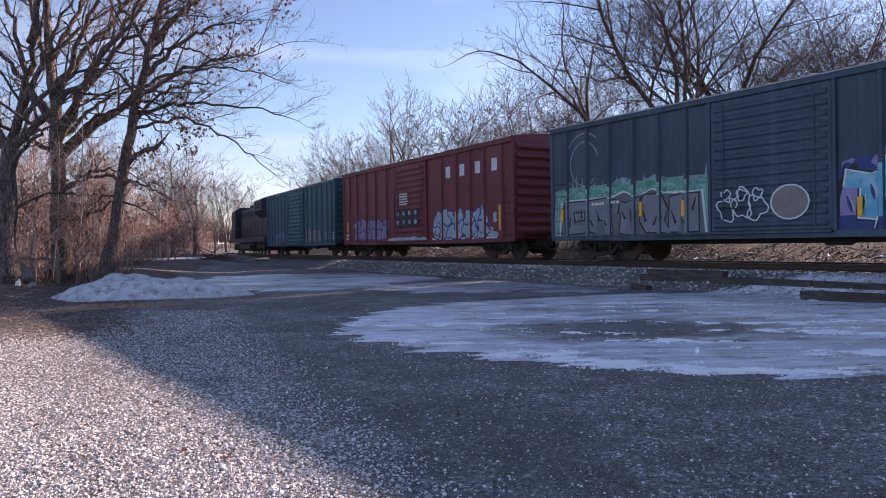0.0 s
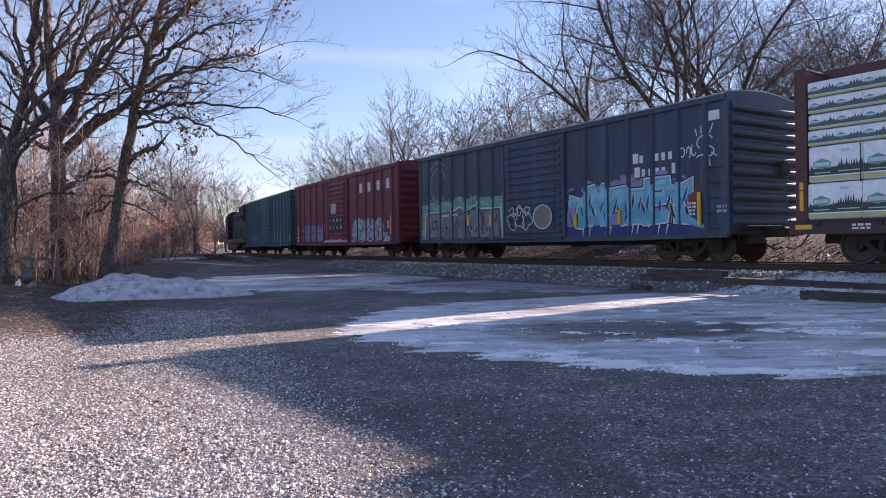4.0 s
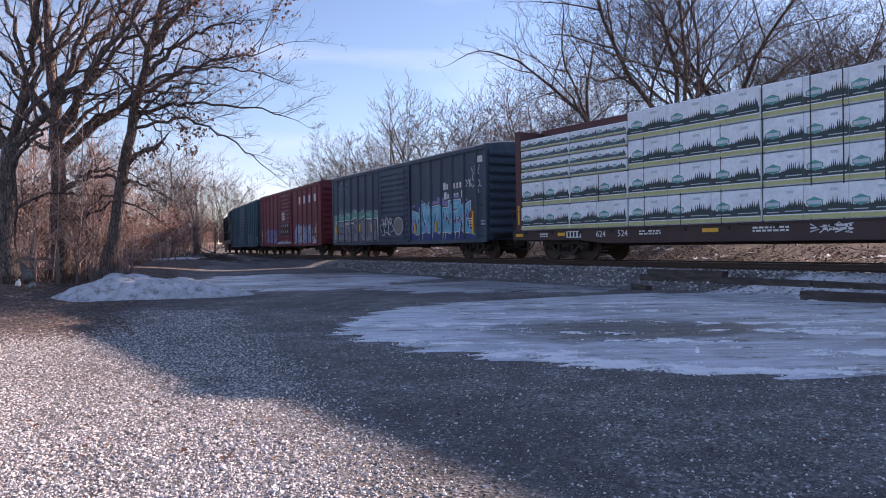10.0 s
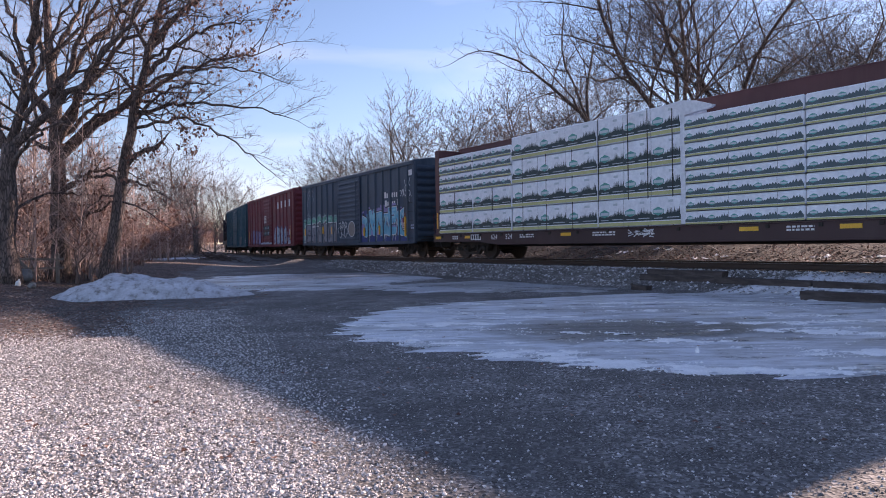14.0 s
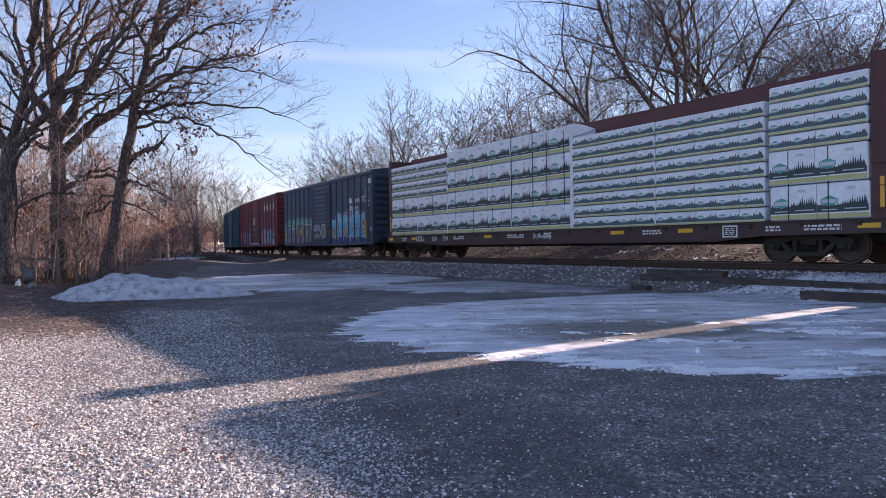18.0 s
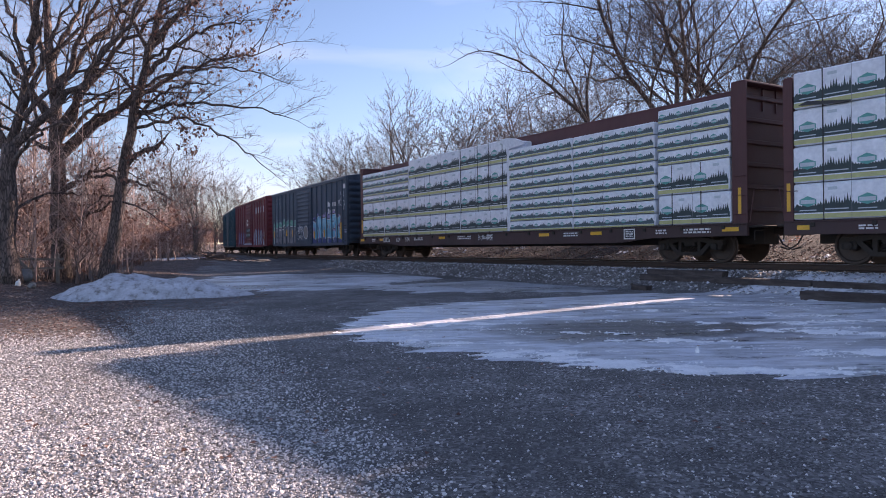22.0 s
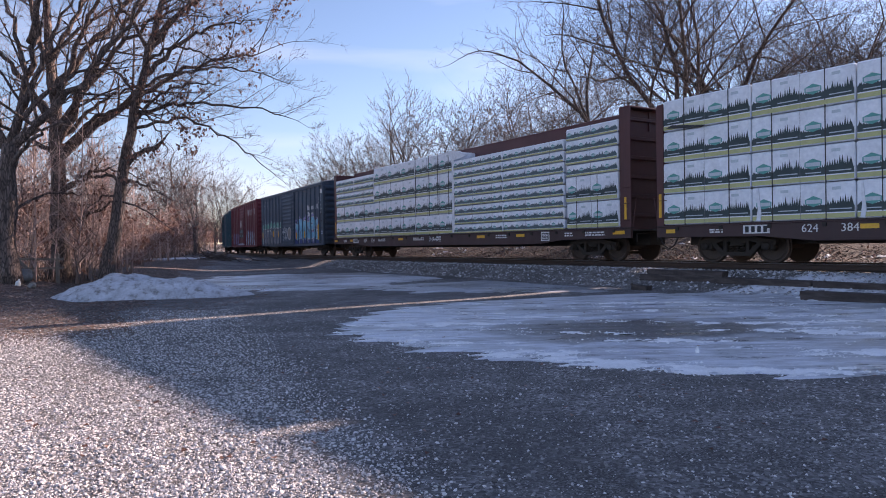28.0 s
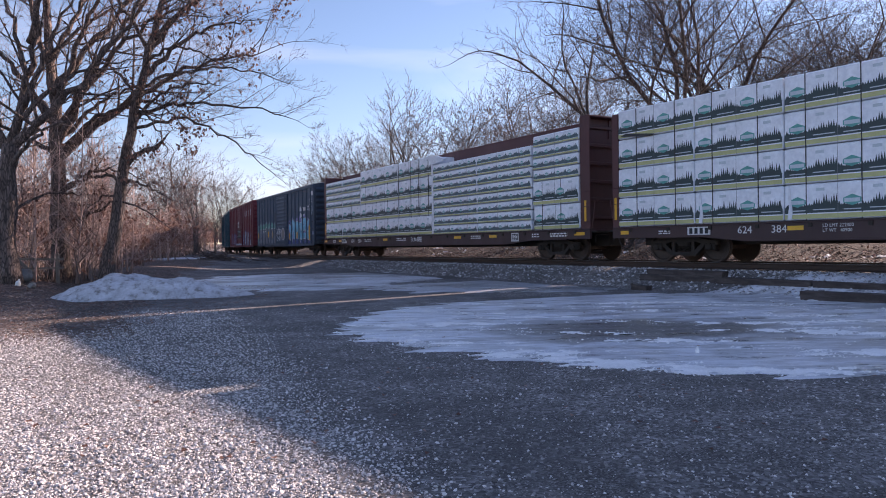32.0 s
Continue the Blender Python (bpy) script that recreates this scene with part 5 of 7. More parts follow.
def bogie(car, x, name="truck"):
    """Three-piece freight truck."""
    s = Shape()
    for side in (-1, 1):
        y0, y1 = side * 0.92, side * 1.06
        top = [(-1.12, 0.50), (-1.12, 0.62), (-0.78, 0.66), (-0.42, 0.74), (0.42, 0.74), (0.78, 0.66), (1.12, 0.62), (1.12, 0.50), (0.74, 0.50), (0.42, 0.60), (0.30, 0.60), (0.30, 0.58), (-0.30, 0.58), (-0.30, 0.60), (-0.42, 0.60), (-0.74, 0.50)]
        s.prism(top, "y", y0, y1)
        s.prism([(-0.74, 0.52), (-0.42, 0.20), (0.42, 0.20), (0.74, 0.52), (0.60, 0.54), (0.34, 0.30), (-0.34, 0.30), (-0.60, 0.54)], "y", y0, y1)
        for px in (-0.33, 0.33):
            s.box(px - 0.05, px + 0.05, y0, y1, 0.28, 0.62, 0.01)
        for px in (-0.89, 0.89):
            s.box(px - 0.17, px + 0.17, y0 - 0.0, y1 + side * 0.03, 0.36, 0.56, 0.03)
            s.lathe([(0.06, 0), (0.095, side * 0.02), (0.095, side * 0.09), (0.05, side * 0.11)], (px, y1, WHEEL_R), "y", 10)
    o = part(name, s, "truck", car, "grimy cast steel truck")
    o.matrix_basis = Matrix.Translation((x, 0, 0))
    sp = Shape()
    for side in (-1, 1):
        for px in (-0.16, 0.0, 0.16):
            pts = [(px + 0.06 * math.cos(k * 0.9), side * 0.99 + 0.06 * math.sin(k * 0.9), 0.30 + k * 0.27 / 28) for k in range(29)]
            sp.tube(pts, 0.014, 5)
    part("springs", sp, "truck", o)
    part("bolster", Shape().box(-0.2, 0.2, -1.05, 1.05, 0.46, 0.72, 0.04), "truck", o)
    b = Shape()
    for px in (-0.36, 0.36):
        b.box(px - 0.04, px + 0.04, -0.85, 0.85, 0.32, 0.42, 0.01)
    part("brake_beam", b, "truck", o)
    for px in (-0.89, 0.89):
        wheelset(o, px)
    return o


def coupler(car, x, d):
    s = Shape().box(x - d * 0.25, x + d * 0.42, -0.09, 0.09, 0.76, 0.92, 0.02).box(x + d * 0.36, x + d * 0.62, -0.16, 0.14, 0.72, 0.97, 0.05)
    part("coupler", s, "truck", car)
    h = Shape().tube([(x + d * 0.05, -0.35, 0.75), (x + d * 0.2, -0.36, 0.5), (x + d * 0.45, -0.33, 0.36), (x + d * 0.66, -0.3, 0.42)], 0.024, 6)
    part("brake_hose", h, "strap", car)
    c = Shape().tube([(x + d * 0.02, -0.15, 0.93), (x + d * 0.03, -1.35, 0.86), (x + d * 0.05, -1.38, 0.62)], 0.016, 5)
    part("uncoupling_lever", c, "truck", car)


def ladder(car, x, z0, z1, n, y=-1.5, w=0.42, mat="truck"):
    for k in range(n):
        z = z0 + (z1 - z0) * k / (n - 1)
        s = Shape().tube([(x - w / 2, y + 0.02, z), (x - w / 2, y - 0.06, z), (x + w / 2, y - 0.06, z), (x + w / 2, y + 0.02, z)], 0.011, 5)
        part("grab_iron", s, mat, car)


def ribbon(pts, w, y, thick=0.002, closed=False):
    """One flat painted stroke of even or changing width along a bent path."""
    pts = [Vector(p) for p in pts]
    n = len(pts)
    ws = w if hasattr(w, "__len__") else [w] * n
    left, right = [], []
    for i, p in enumerate(pts):
        a = pts[i - 1] if i or closed else None
        b = pts[(i + 1) % n] if i < n - 1 or closed else None
        d0 = (p - a).normalized() if a is not None else None
        d1 = (b - p).normalized() if b is not None else None
        d0, d1 = d0 or d1, d1 or d0
        t = d0 + d1
        t = t.normalized() if t.length > 0.35 else d0
        nrm = Vector((-t.y, t.x))
        k = min(1.7, 1 / max(0.4, abs(nrm.dot(Vector((-d0.y, d0.x))))))
        left.append(p + nrm * ws[i] / 2 * k)
        right.append(p - nrm * ws[i] / 2 * k)
    s = Shape()
    v = [(q.x, yy, q.y) for yy in (y, y - thick) for q in left + right]
    f = []
    for i in range(n if closed else n - 1):
        j = (i + 1) % n
        f += [(i, j, n + j, n + i), (2 * n + i, 3 * n + i, 3 * n + j, 2 * n + j), (i, 2 * n + i, 2 * n + j, j), (n + i, n + j, 3 * n + j, 3 * n + i)]
    if not closed:
        f += [(0, n, 3 * n, 2 * n), (n - 1, 3 * n - 1, 4 * n - 1, 2 * n - 1)]
    return s.add(v, f)


def sprayed_posts(car, uc, posts, x0, x1, bands):
    """The same paint where it runs over the raised side posts."""
    for p in posts:
        if x0 < p < x1:
            for z0, z1, mat in bands:
                part("graffiti", Shape().box(p - uc - 0.044, p - uc + 0.044, -1.683, -1.6865, z0, z1), mat, car)


def arc(cx, cz, rx, rz, a0, sweep, n=10):
    """Points along part of an oval."""
    return [(cx + rx * math.cos(a0 + sweep * k / (n - 1)), cz + rz * math.sin(a0 + sweep * k / (n - 1))) for k in range(n)]


def blob(rng, x0, x1, z0, z1, square=2.6, bulge=0.09):
    """A rounded, slightly crooked letter body that spells nothing."""
    cx, cz, p, q, out = (x0 + x1) / 2, (z0 + z1) / 2, rng.uniform(0, 6), rng.uniform(0, 6), []
    skew = rng.uniform(-0.12, 0.12)
    for k in range(22):
        a = -k * 0.2856
        c, s = math.cos(a), math.sin(a)
        r = (abs(c) ** square + abs(s) ** square) ** (-1 / square) * (1 + bulge * math.sin(3 * a + p) + bulge * 0.7 * math.sin(5 * a + q))
        z = min(max(cz + s * r * (z1 - z0) / 2, 0.84), z1 + 0.12)
        out.append((cx + c * r * (x1 - x0) / 2 + skew * (z - cz), z))
    return out


def crest(x0, x1, z0, z1, peak, ripple, seed):
    """A sprayed field under a ragged wavy edge with two soft peaks."""
    n, out = 84, [(x0 - 0.1, z0), (x1 + 0.12, z0)]
    rng = random.Random(seed * 7 + int(x1 * 10))
    for i in range(n, -1, -1):
        k = i / n
        h = peak * (math.exp(-((k - 0.49) / 0.05) ** 2) + math.exp(-((k - 0.69) / 0.045) ** 2) - 0.6 * math.exp(-(k / 0.06) ** 2))
        h += ripple * (0.5 * (math.sin(k * 17 + seed * 1.3) * 0.6 + math.sin(k * 31 + seed * 2.1) * 0.4) + rng.uniform(-0.45, 0.45))
        out.append((x0 + (x1 - x0) * k, z1 + h))
    return out


CHUNKS = (
    [(0, 0), (0.35, 0), (0.4, 0.45), (0.6, 0), (1, 0), (0.95, 1), (0.62, 1), (0.6, 0.55), (0.4, 1), (0.02, 0.95)],
    [(0.05, 0), (0.95, 0.05), (1, 0.3), (0.45, 0.3), (0.45, 0.42), (0.9, 0.45), (0.9, 0.65), (0.4, 0.65), (0.4, 0.75), (1, 0.78), (0.95, 1), (0, 1)],
    [(0, 0.1), (0.3, 0), (0.38, 0.4), (0.62, 0.4), (0.7, 0), (1, 0.05), (0.9, 1), (0.1, 0.95)],
    [(0.3, 0), (0.78, -0.06), (0.66, 0.6), (1, 0.66), (1.05, 1.04), (0.5, 0.86), (0, 1), (-0.05, 0.62), (0.34, 0.6)],
    [(0, 0.3), (0.2, 0), (0.75, 0), (1.08, -0.08), (0.85, 0.3), (1, 0.6), (0.8, 1), (0.2, 1), (0, 0.7)],
)


def chunk(rng, kind, x0, x1, z0, z1, grow=0.0):
    """A chunky angular graffiti shape that spells nothing, optionally grown about its middle."""
    lean = (kind * 0.37 % 0.24) - 0.12
    mx, mz, out = (x0 + x1) / 2, (z0 + z1) / 2, []
    for u, v in CHUNKS[kind % 5]:
        x, z = x0 + (x1 - x0) * (u + lean * (v - 0.5)), z0 + (z1 - z0) * v
        x, z = x + grow * (1 if x > mx else -1), z + grow * (1 if z > mz else -1)
        out.append((x, max(z, 0.83)))
    return out


def wild_letters(rng, x0, x1, z0, z1, n):
    """Bent strokes of a wild piece: they crowd and cross, and spell nothing."""
    out, w = [], (x1 - x0) / n
    for i in range(n):
        a, b = x0 + w * (i - 0.05), x0 + w * (i + 1.05)
        k = rng.randint(4, 6)
        side, p = rng.choice((0, 1)), []
        for j in range(k):
            x = (a if (j + side) % 2 else b) + rng.uniform(-0.3, 0.3) * w
            z = (z0 + (z1 - z0) * (j / (k - 1) if i % 2 else 1 - j / (k - 1))) + rng.uniform(-0.22, 0.22) * (z1 - z0)
            p.append((min(max(x, x0), x1), min(max(z, z0 - 0.06), z1 + 0.1)))
        out.append(p)
    return out


def field(car, poly, mat, y, label="", name="graffiti"):
    return part(name, Shape().prism(poly, "y", y, y - 0.002), mat, car, label)


def tag(car, paths, w, mat, y, label="", name="graffiti_letter", closed=False, step=0.0004):
    for i, p in enumerate(paths):
        part(name, ribbon(p, w, y - step * (i % 3), 0.002, closed), mat, car, label if i == 0 else "")


def letters(text, x, z, height, y, mat, parent, squeeze=1.0, name="lettering"):
    """Words in the built-in font as thin raised paint."""
    cu = bpy.data.curves.new(name, "FONT")
    cu.body, cu.size, cu.extrude, cu.resolution_u = text, height / 0.72, 0.002, 2
    tmp = bpy.data.objects.new("tmp", cu)
    scene.collection.objects.link(tmp)
    bpy.context.view_layer.update()
    me = bpy.data.meshes.new_from_object(tmp.evaluated_get(bpy.context.evaluated_depsgraph_get()))
    bpy.data.objects.remove(tmp)
    bpy.data.curves.remove(cu)
    me.transform(Matrix.Diagonal((squeeze, 1, 1, 1)))
    me.transform(Matrix.Rotation(radians(90), 4, "X"))
    me.transform(Matrix.Translation((x, y, z)))
    me.materials.clear()
    me.materials.append(M[mat])
    return part(name, me, None, parent)


def bars(parent, x0, x1, z0, z1, rows, y, mat, rng, name="marking"):
    """Small print too fine to read."""
    s = Shape()
    for r in range(rows):
        z = z0 + (z1 - z0) * (r + 0.2) / rows
        hgt, x = (z1 - z0) / rows * 0.6, x0
        while x < x1:
            w = min(rng.uniform(0.05, 0.16), x1 - x)
            s.box(x, x + w, y, y - 0.003, z, z + hgt)
            x += w + 0.035
    return tagged(part(name, s, mat, parent), kind="stuff")


def boxcar(label, u0, u1, eave, door, posts, paint, seed, roof_mat, sill=0.66):
    """Outside-post steel boxcar. Its door, posts and ends are raised from the side sheets."""
    uc, half = (u0 + u1) / 2, (u1 - u0) / 2
    car = thing("boxcar", label, "boxcar", "freight wagons")
    L, Y = half, 1.605
    sheet_s = Shape().box(-L, L, -Y, Y, sill + 0.12, eave, 0.01)
    part("body", sheet_s, paint, car)
    # eave rail and side sill with shallow fish belly
    for sgn in (-1, 1):
        part("eave_rail", Shape().box(-L, L, sgn * (Y - 0.002), sgn * (Y + 0.085), eave - 0.14, eave - 0.005, 0.012), paint, car)
        prof = [(-L, sill + 0.16), (-L, sill + 0.04), (-L + 2.4, sill + 0.02), (-L + 2.9, sill), (L - 2.9, sill), (L - 2.4, sill + 0.02), (L, sill + 0.04), (L, sill + 0.16)]
        part("side_sill", Shape().prism(prof, "y", sgn * (Y - 0.1), sgn * (Y + 0.035)), paint, car)
    d0, d1 = door[0] - uc, door[1] - uc
    post = Shape().prism([(-0.085, 0.0), (-0.045, -0.08), (0.045, -0.08), (0.085, 0.0)], "z", sill + 0.16, eave - 0.14).mesh("side_post", M[paint])
    rng = random.Random(seed)
    for p in posts:
        part("side_post", post, None, car, m=Matrix.Translation((p - uc, -Y + 0.001, 0)))
        part("side_post", post, None, car, m=Matrix.Translation((-(p - uc), Y - 0.001, 0)) @ Matrix.Rotation(math.pi, 4, "Z"))
    # sliding doors, each with pressed ribs, rods and rails
    for sgn in (-1, 1):
        a, b = (d0, d1) if sgn < 0 else (-d1, -d0)
        ds = Shape().box(a, b, sgn * Y, sgn * (Y + 0.06), sill + 0.2, eave - 0.16, 0.01)
        dr = part("sliding_door", ds, paint, car)
        n, yb = 13, sgn * (Y + 0.06)
        rib = Shape().prism([(yb - sgn * 0.002, -0.085), (yb + sgn * 0.035, -0.03), (yb + sgn * 0.035, 0.03), (yb - sgn * 0.002, 0.085)], "x", a + 0.1, b - 0.1).mesh("door_rib", M[paint])
        for k in range(n):
            part("door_rib", rib, None, dr, m=Matrix.Translation((0, 0, sill + 0.36 + (eave - sill - 0.75) * k / (n - 1))))
        for k in (0.12, 0.88):
            x = a + (b - a) * k
            part("lock_rod", Shape().tube([(x, sgn * (Y + 0.115), sill + 0.25), (x, sgn * (Y + 0.115), eave - 0.25)], 0.018, 6), paint, dr)
        part("door_handle", Shape().tube([(a + (b - a) * 0.12, sgn * (Y + 0.14), 1.5), (a + (b - a) * 0.3, sgn * (Y + 0.15), 1.42)], 0.02, 6), "truck", dr)
        part("door_rail", Shape().box(a - (b - a) * 0.6 if sgn < 0 else a, b if sgn < 0 else b + (b - a) * 0.6, sgn * (Y + 0.02), sgn * (Y + 0.13), sill + 0.12, sill + 0.19, 0.01), paint, car)
        for q in (a - 0.1, b + 0.01):
            part("door_post", Shape().box(q, q + 0.09, sgn * (Y - 0.001), sgn * (Y + 0.085), sill + 0.16, eave - 0.13, 0.01), paint, car)
    # ends of pressed steel with deep ribs
    for e in (-1, 1):
        s = Shape().box(e * (L - 0.002), e * (L + 0.03), -Y + 0.03, Y - 0.03, sill + 0.15, eave + 0.02, 0.01)
        ew = part("end_wall", s, paint, car)
        n = 10
        rib = Shape().prism([(e * (L + 0.028), -0.15), (e * (L + 0.105), -0.06), (e * (L + 0.115), 0), (e * (L + 0.105), 0.06), (e * (L + 0.028), 0.15)], "y", -Y + 0.12, Y - 0.12).mesh("end_rib", M[paint])
        for k in range(n):
            part("end_rib", rib, None, ew, m=Matrix.Translation((0, 0, sill + 0.45 + (eave - sill - 0.75) * k / (n - 1))))
        for sgn in (-1, 1):
            part("corner_post", Shape().box(e * (L - 0.1), e * (L + 0.045), sgn * (Y - 0.05), sgn * (Y + 0.045), sill + 0.1, eave - 0.005, 0.02), paint, car)
        part("crossover_step", Shape().box(e * (L + 0.04), e * (L + 0.32), -1.2, 1.2, 0.98, 1.01, 0.005), "truck", car)
        coupler(car, e * (L + 0.1), e)
    part("brake_wheel", Shape().lathe([(0.24, 0), (0.27, 0.02), (0.24, 0.04)], (L + 0.16, 0.75, 2.6), "x", 16), "truck", car)
    # roof: shallow ridge with cross ribs
    r = Shape().prism([(-Y - 0.085, eave - 0.004), (-Y - 0.085, eave + 0.05), (-0.75, eave + 0.17), (0, eave + 0.21), (0.75, eave + 0.17), (Y + 0.085, eave + 0.05), (Y + 0.085, eave - 0.004)], "x", -L - 0.03, L + 0.03)
    roof = part("roof", r, paint, car, "shallow steel roof with thin frost on its ribs" if roof_mat == "roof" else "")
    for sgn in (-1, 1):
        part("roof_edge", Shape().box(-L, L, sgn * (Y + 0.084), sgn * (Y + 0.091), eave + 0.012, eave + 0.046), roof_mat, roof)
    n = 14
    for k in range(n + 1):
        x = -L + 2 * L * k / n
        s = Shape().prism([(-Y - 0.087, eave + 0.052), (-0.75, eave + 0.172), (0, eave + 0.212), (0.75, eave + 0.172), (Y + 0.087, eave + 0.052), (Y + 0.075, eave + 0.085), (0.75, eave + 0.205), (0, eave + 0.245), (-0.75, eave + 0.205), (-Y - 0.075, eave + 0.085)], "x", x - 0.03, x + 0.03)
        part("roof_rib", s, roof_mat, roof)
    part("underframe", Shape().box(-L + 0.2, L - 0.2, -0.42, 0.42, 0.52, sill + 0.13, 0.02), "black", car)
    part("brake_cylinder", Shape().lathe([(0.1, -0.35), (0.14, -0.3), (0.14, 0.3), (0.1, 0.35)], (1.2, -0.55, 0.6), "x", 12), "black", car)
    for x in (-L + 0.42, L - 0.42):
        ladder(car, x, 0.95, 2.6, 5, -Y)
    for e in (-1, 1):
        part("stirrup_step", Shape().tube([(e * (L - 0.68), -Y + 0.02, sill + 0.1), (e * (L - 0.68), -Y, 0.38), (e * (L - 0.25), -Y, 0.38), (e * (L - 0.25), -Y + 0.02, sill + 0.1)], 0.018, 5), "truck", car)
        bogie(car, e * (L - 1.75))
    ROLLING.append((car, uc, half - 1.75))
    return car, uc


def navy_boxcar():
    posts = [-7.72, -6.80, -5.86, -4.90, -3.96, -3.02, 2.05, 3.0, 3.9, 4.82, 5.73, 6.66]
    car, uc = boxcar("dark navy steel boxcar with graffiti along its side", -8.47, 7.30, 4.5, (-2.2, 1.0), posts, "navy", 11, "roof")
    rng = random.Random(21)
    Y = -1.6075
    o = -uc
    # older grey piece with a green and white halo
    x0, x1 = -7.95 + o, -2.55 + o
    for k, (rise, out, mat, lab) in enumerate(((0.46, 0.34, "g_haze", "faded green and white sprayed halo"), (0.37, 0.24, "g_green", ""), (0.31, 0.2, "g_mint", ""), (0.25, 0.16, "g_green", ""), (0.17, 0.13, "g_mint", ""), (0.10, 0.1, "g_green", ""), (0.055, 0.07, "g_white", ""), (0.0, 0.0, "g_grey", "grey graffiti block outlined in white"))):
        ripple = 0.16 if 0 < k < 6 else 0.03
        field(car, crest(x0 - out, x1 + out, 0.84, 2.0 + rise, 0.15, ripple, k), mat, Y - 0.0025 * k, lab, "graffiti" if k in (0, 7) else "graffiti_outline")
    yg = Y - 0.021
    for k in range(5):
        a = x0 + 0.1 + k * 1.06
        lo, hi = 0.9, 1.95 + 0.06 * (k % 2)
        field(car, chunk(rng, k + 1, a, a + 1.0, lo, hi, 0.045), "g_black", yg - 0.0008 * (k % 2), "", "graffiti_outline")
        field(car, chunk(rng, k + 1, a, a + 1.0, lo, hi), "g_slate", yg - 0.003 - 0.0008 * (k % 2), "", "graffiti_letter")
        for q in range(3):
            c, z, lean = a + 0.22 + 0.28 * q, rng.uniform(1.05, 1.5), rng.uniform(-0.15, 0.15)
            path = [(c, z), (c + lean, z + rng.uniform(0.15, 0.4))]
            tag(car, [path], [0.09, 0.03], "g_black", yg - 0.006 - 0.0005 * q, "", "graffiti_line")
            tag(car, [[(x + 0.07, z + 0.03) for x, z in path]], [0.012, 0.03], "g_faint", yg - 0.006 - 0.0005 * q, "", "graffiti_line")
    for k in range(16):
        x, z = x0 - 0.2 + (x1 - x0 + 0.4) * (k + rng.random()) / 16, 2.25 + rng.uniform(0, 0.15)
        tag(car, [[(x, z), (x + rng.uniform(-0.04, 0.04), z + rng.uniform(0.15, 0.55))]], [rng.uniform(0.06, 0.14), 0.01], "g_haze", Y - 0.0005, "", "graffiti_line")
    for x, z in ((-6.6, 1.78), (-5.95, 1.8)):
        bars(car, x + o, x + 0.5 + o, z, z + 0.14, 1, yg - 0.01, "white", rng)
    sprayed_posts(car, uc, posts, -7.9, -2.5, ((0.84, 1.98, "g_slate"), (1.985, 2.03, "g_white"), (2.035, 2.2, "g_green"), (2.205, 2.36, "g_mint")))
    sprayed_posts(car, uc, posts, 1.4, 5.9, ((0.84, 1.1, "g_deep"), (1.105, 2.3, "g_sky")))
    # bubble tag and tan disc across the door
    yd = -1.6075 - 0.106
    loops = [blob(rng, -1.95 + o + 0.42 * k, -1.45 + o + 0.42 * k, 1.15 + 0.05 * (k % 2), 1.75 + 0.2 * (k % 2), 2.3, 0.2) for k in range(3)]
    loops += [blob(rng, -1.85 + o + 0.44 * k, -1.6 + o + 0.44 * k, 1.66, 1.95, 2.2, 0.2) for k in range(3)]
    tag(car, loops, 0.035, "g_white", yd, "white outline tag", "graffiti_ring", True)
    disc = Shape().prism([(0.0 + o + 0.48 * math.cos(k * 0.3142), 1.55 + 0.42 * math.sin(k * 0.3142)) for k in range(20)], "y", yd, yd - 0.002)
    part("graffiti", disc, "g_tan", car, "tan sprayed disc")
    tag(car, [[(0.48 * math.cos(k * 0.3142) + o, 1.55 + 0.42 * math.sin(k * 0.3142)) for k in range(20)]], 0.04, "g_white", yd - 0.003, name="graffiti_ring", closed=True)
    # big blue piece
    field(car, crest(1.15 + o, 6.7 + o, 0.83, 1.22, 0.05, 0.05, 3), "g_deep", Y, "deep blue sprayed base")
    field(car, crest(1.2 + o, 6.0 + o, 1.16, 2.45, 0.14, 0.12, 1), "g_lilac", Y - 0.003, "lilac sprayed cloud")
    r7 = random.Random(78)
    for k in range(14):
        c, z = 1.2 + o + 5.2 * r7.random(), 2.1 + 0.45 * r7.random()
        field(car, blob(r7, c - 0.28, c + 0.28, z - 0.16, z + 0.2, 2, 0.2), "g_lilac" if k % 3 else "g_deep", Y - 0.0033 - 0.0002 * k, "", "graffiti")
    for k in range(6):
        a = 1.3 + 0.79 * k + o
        lo, hi = 1.12 + 0.05 * (k % 2), 2.2 + 0.14 * ((k * 2) % 3)
        field(car, chunk(r7, k * 2 + 3, a, a + 0.96, lo, hi, 0.085), "g_black", Y - 0.0075 - 0.0006 * (k % 2), "", "graffiti_outline")
        field(car, chunk(r7, k * 2 + 3, a, a + 0.96, lo, hi, 0.045), "g_white", Y - 0.010 - 0.0006 * (k % 2), "", "graffiti_outline")
        field(car, chunk(r7, k * 2 + 3, a, a + 0.96, lo, hi), "g_sky", Y - 0.0125 - 0.0006 * (k % 2), "bright sky blue wild graffiti", "graffiti_letter")
        field(car, chunk(r7, k * 2 + 3, a + 0.12, a + 0.84, (lo + hi) / 2 + 0.12, hi - 0.08), "g_ice", Y - 0.0150 - 0.0006 * (k % 2), "", "graffiti_highlight")
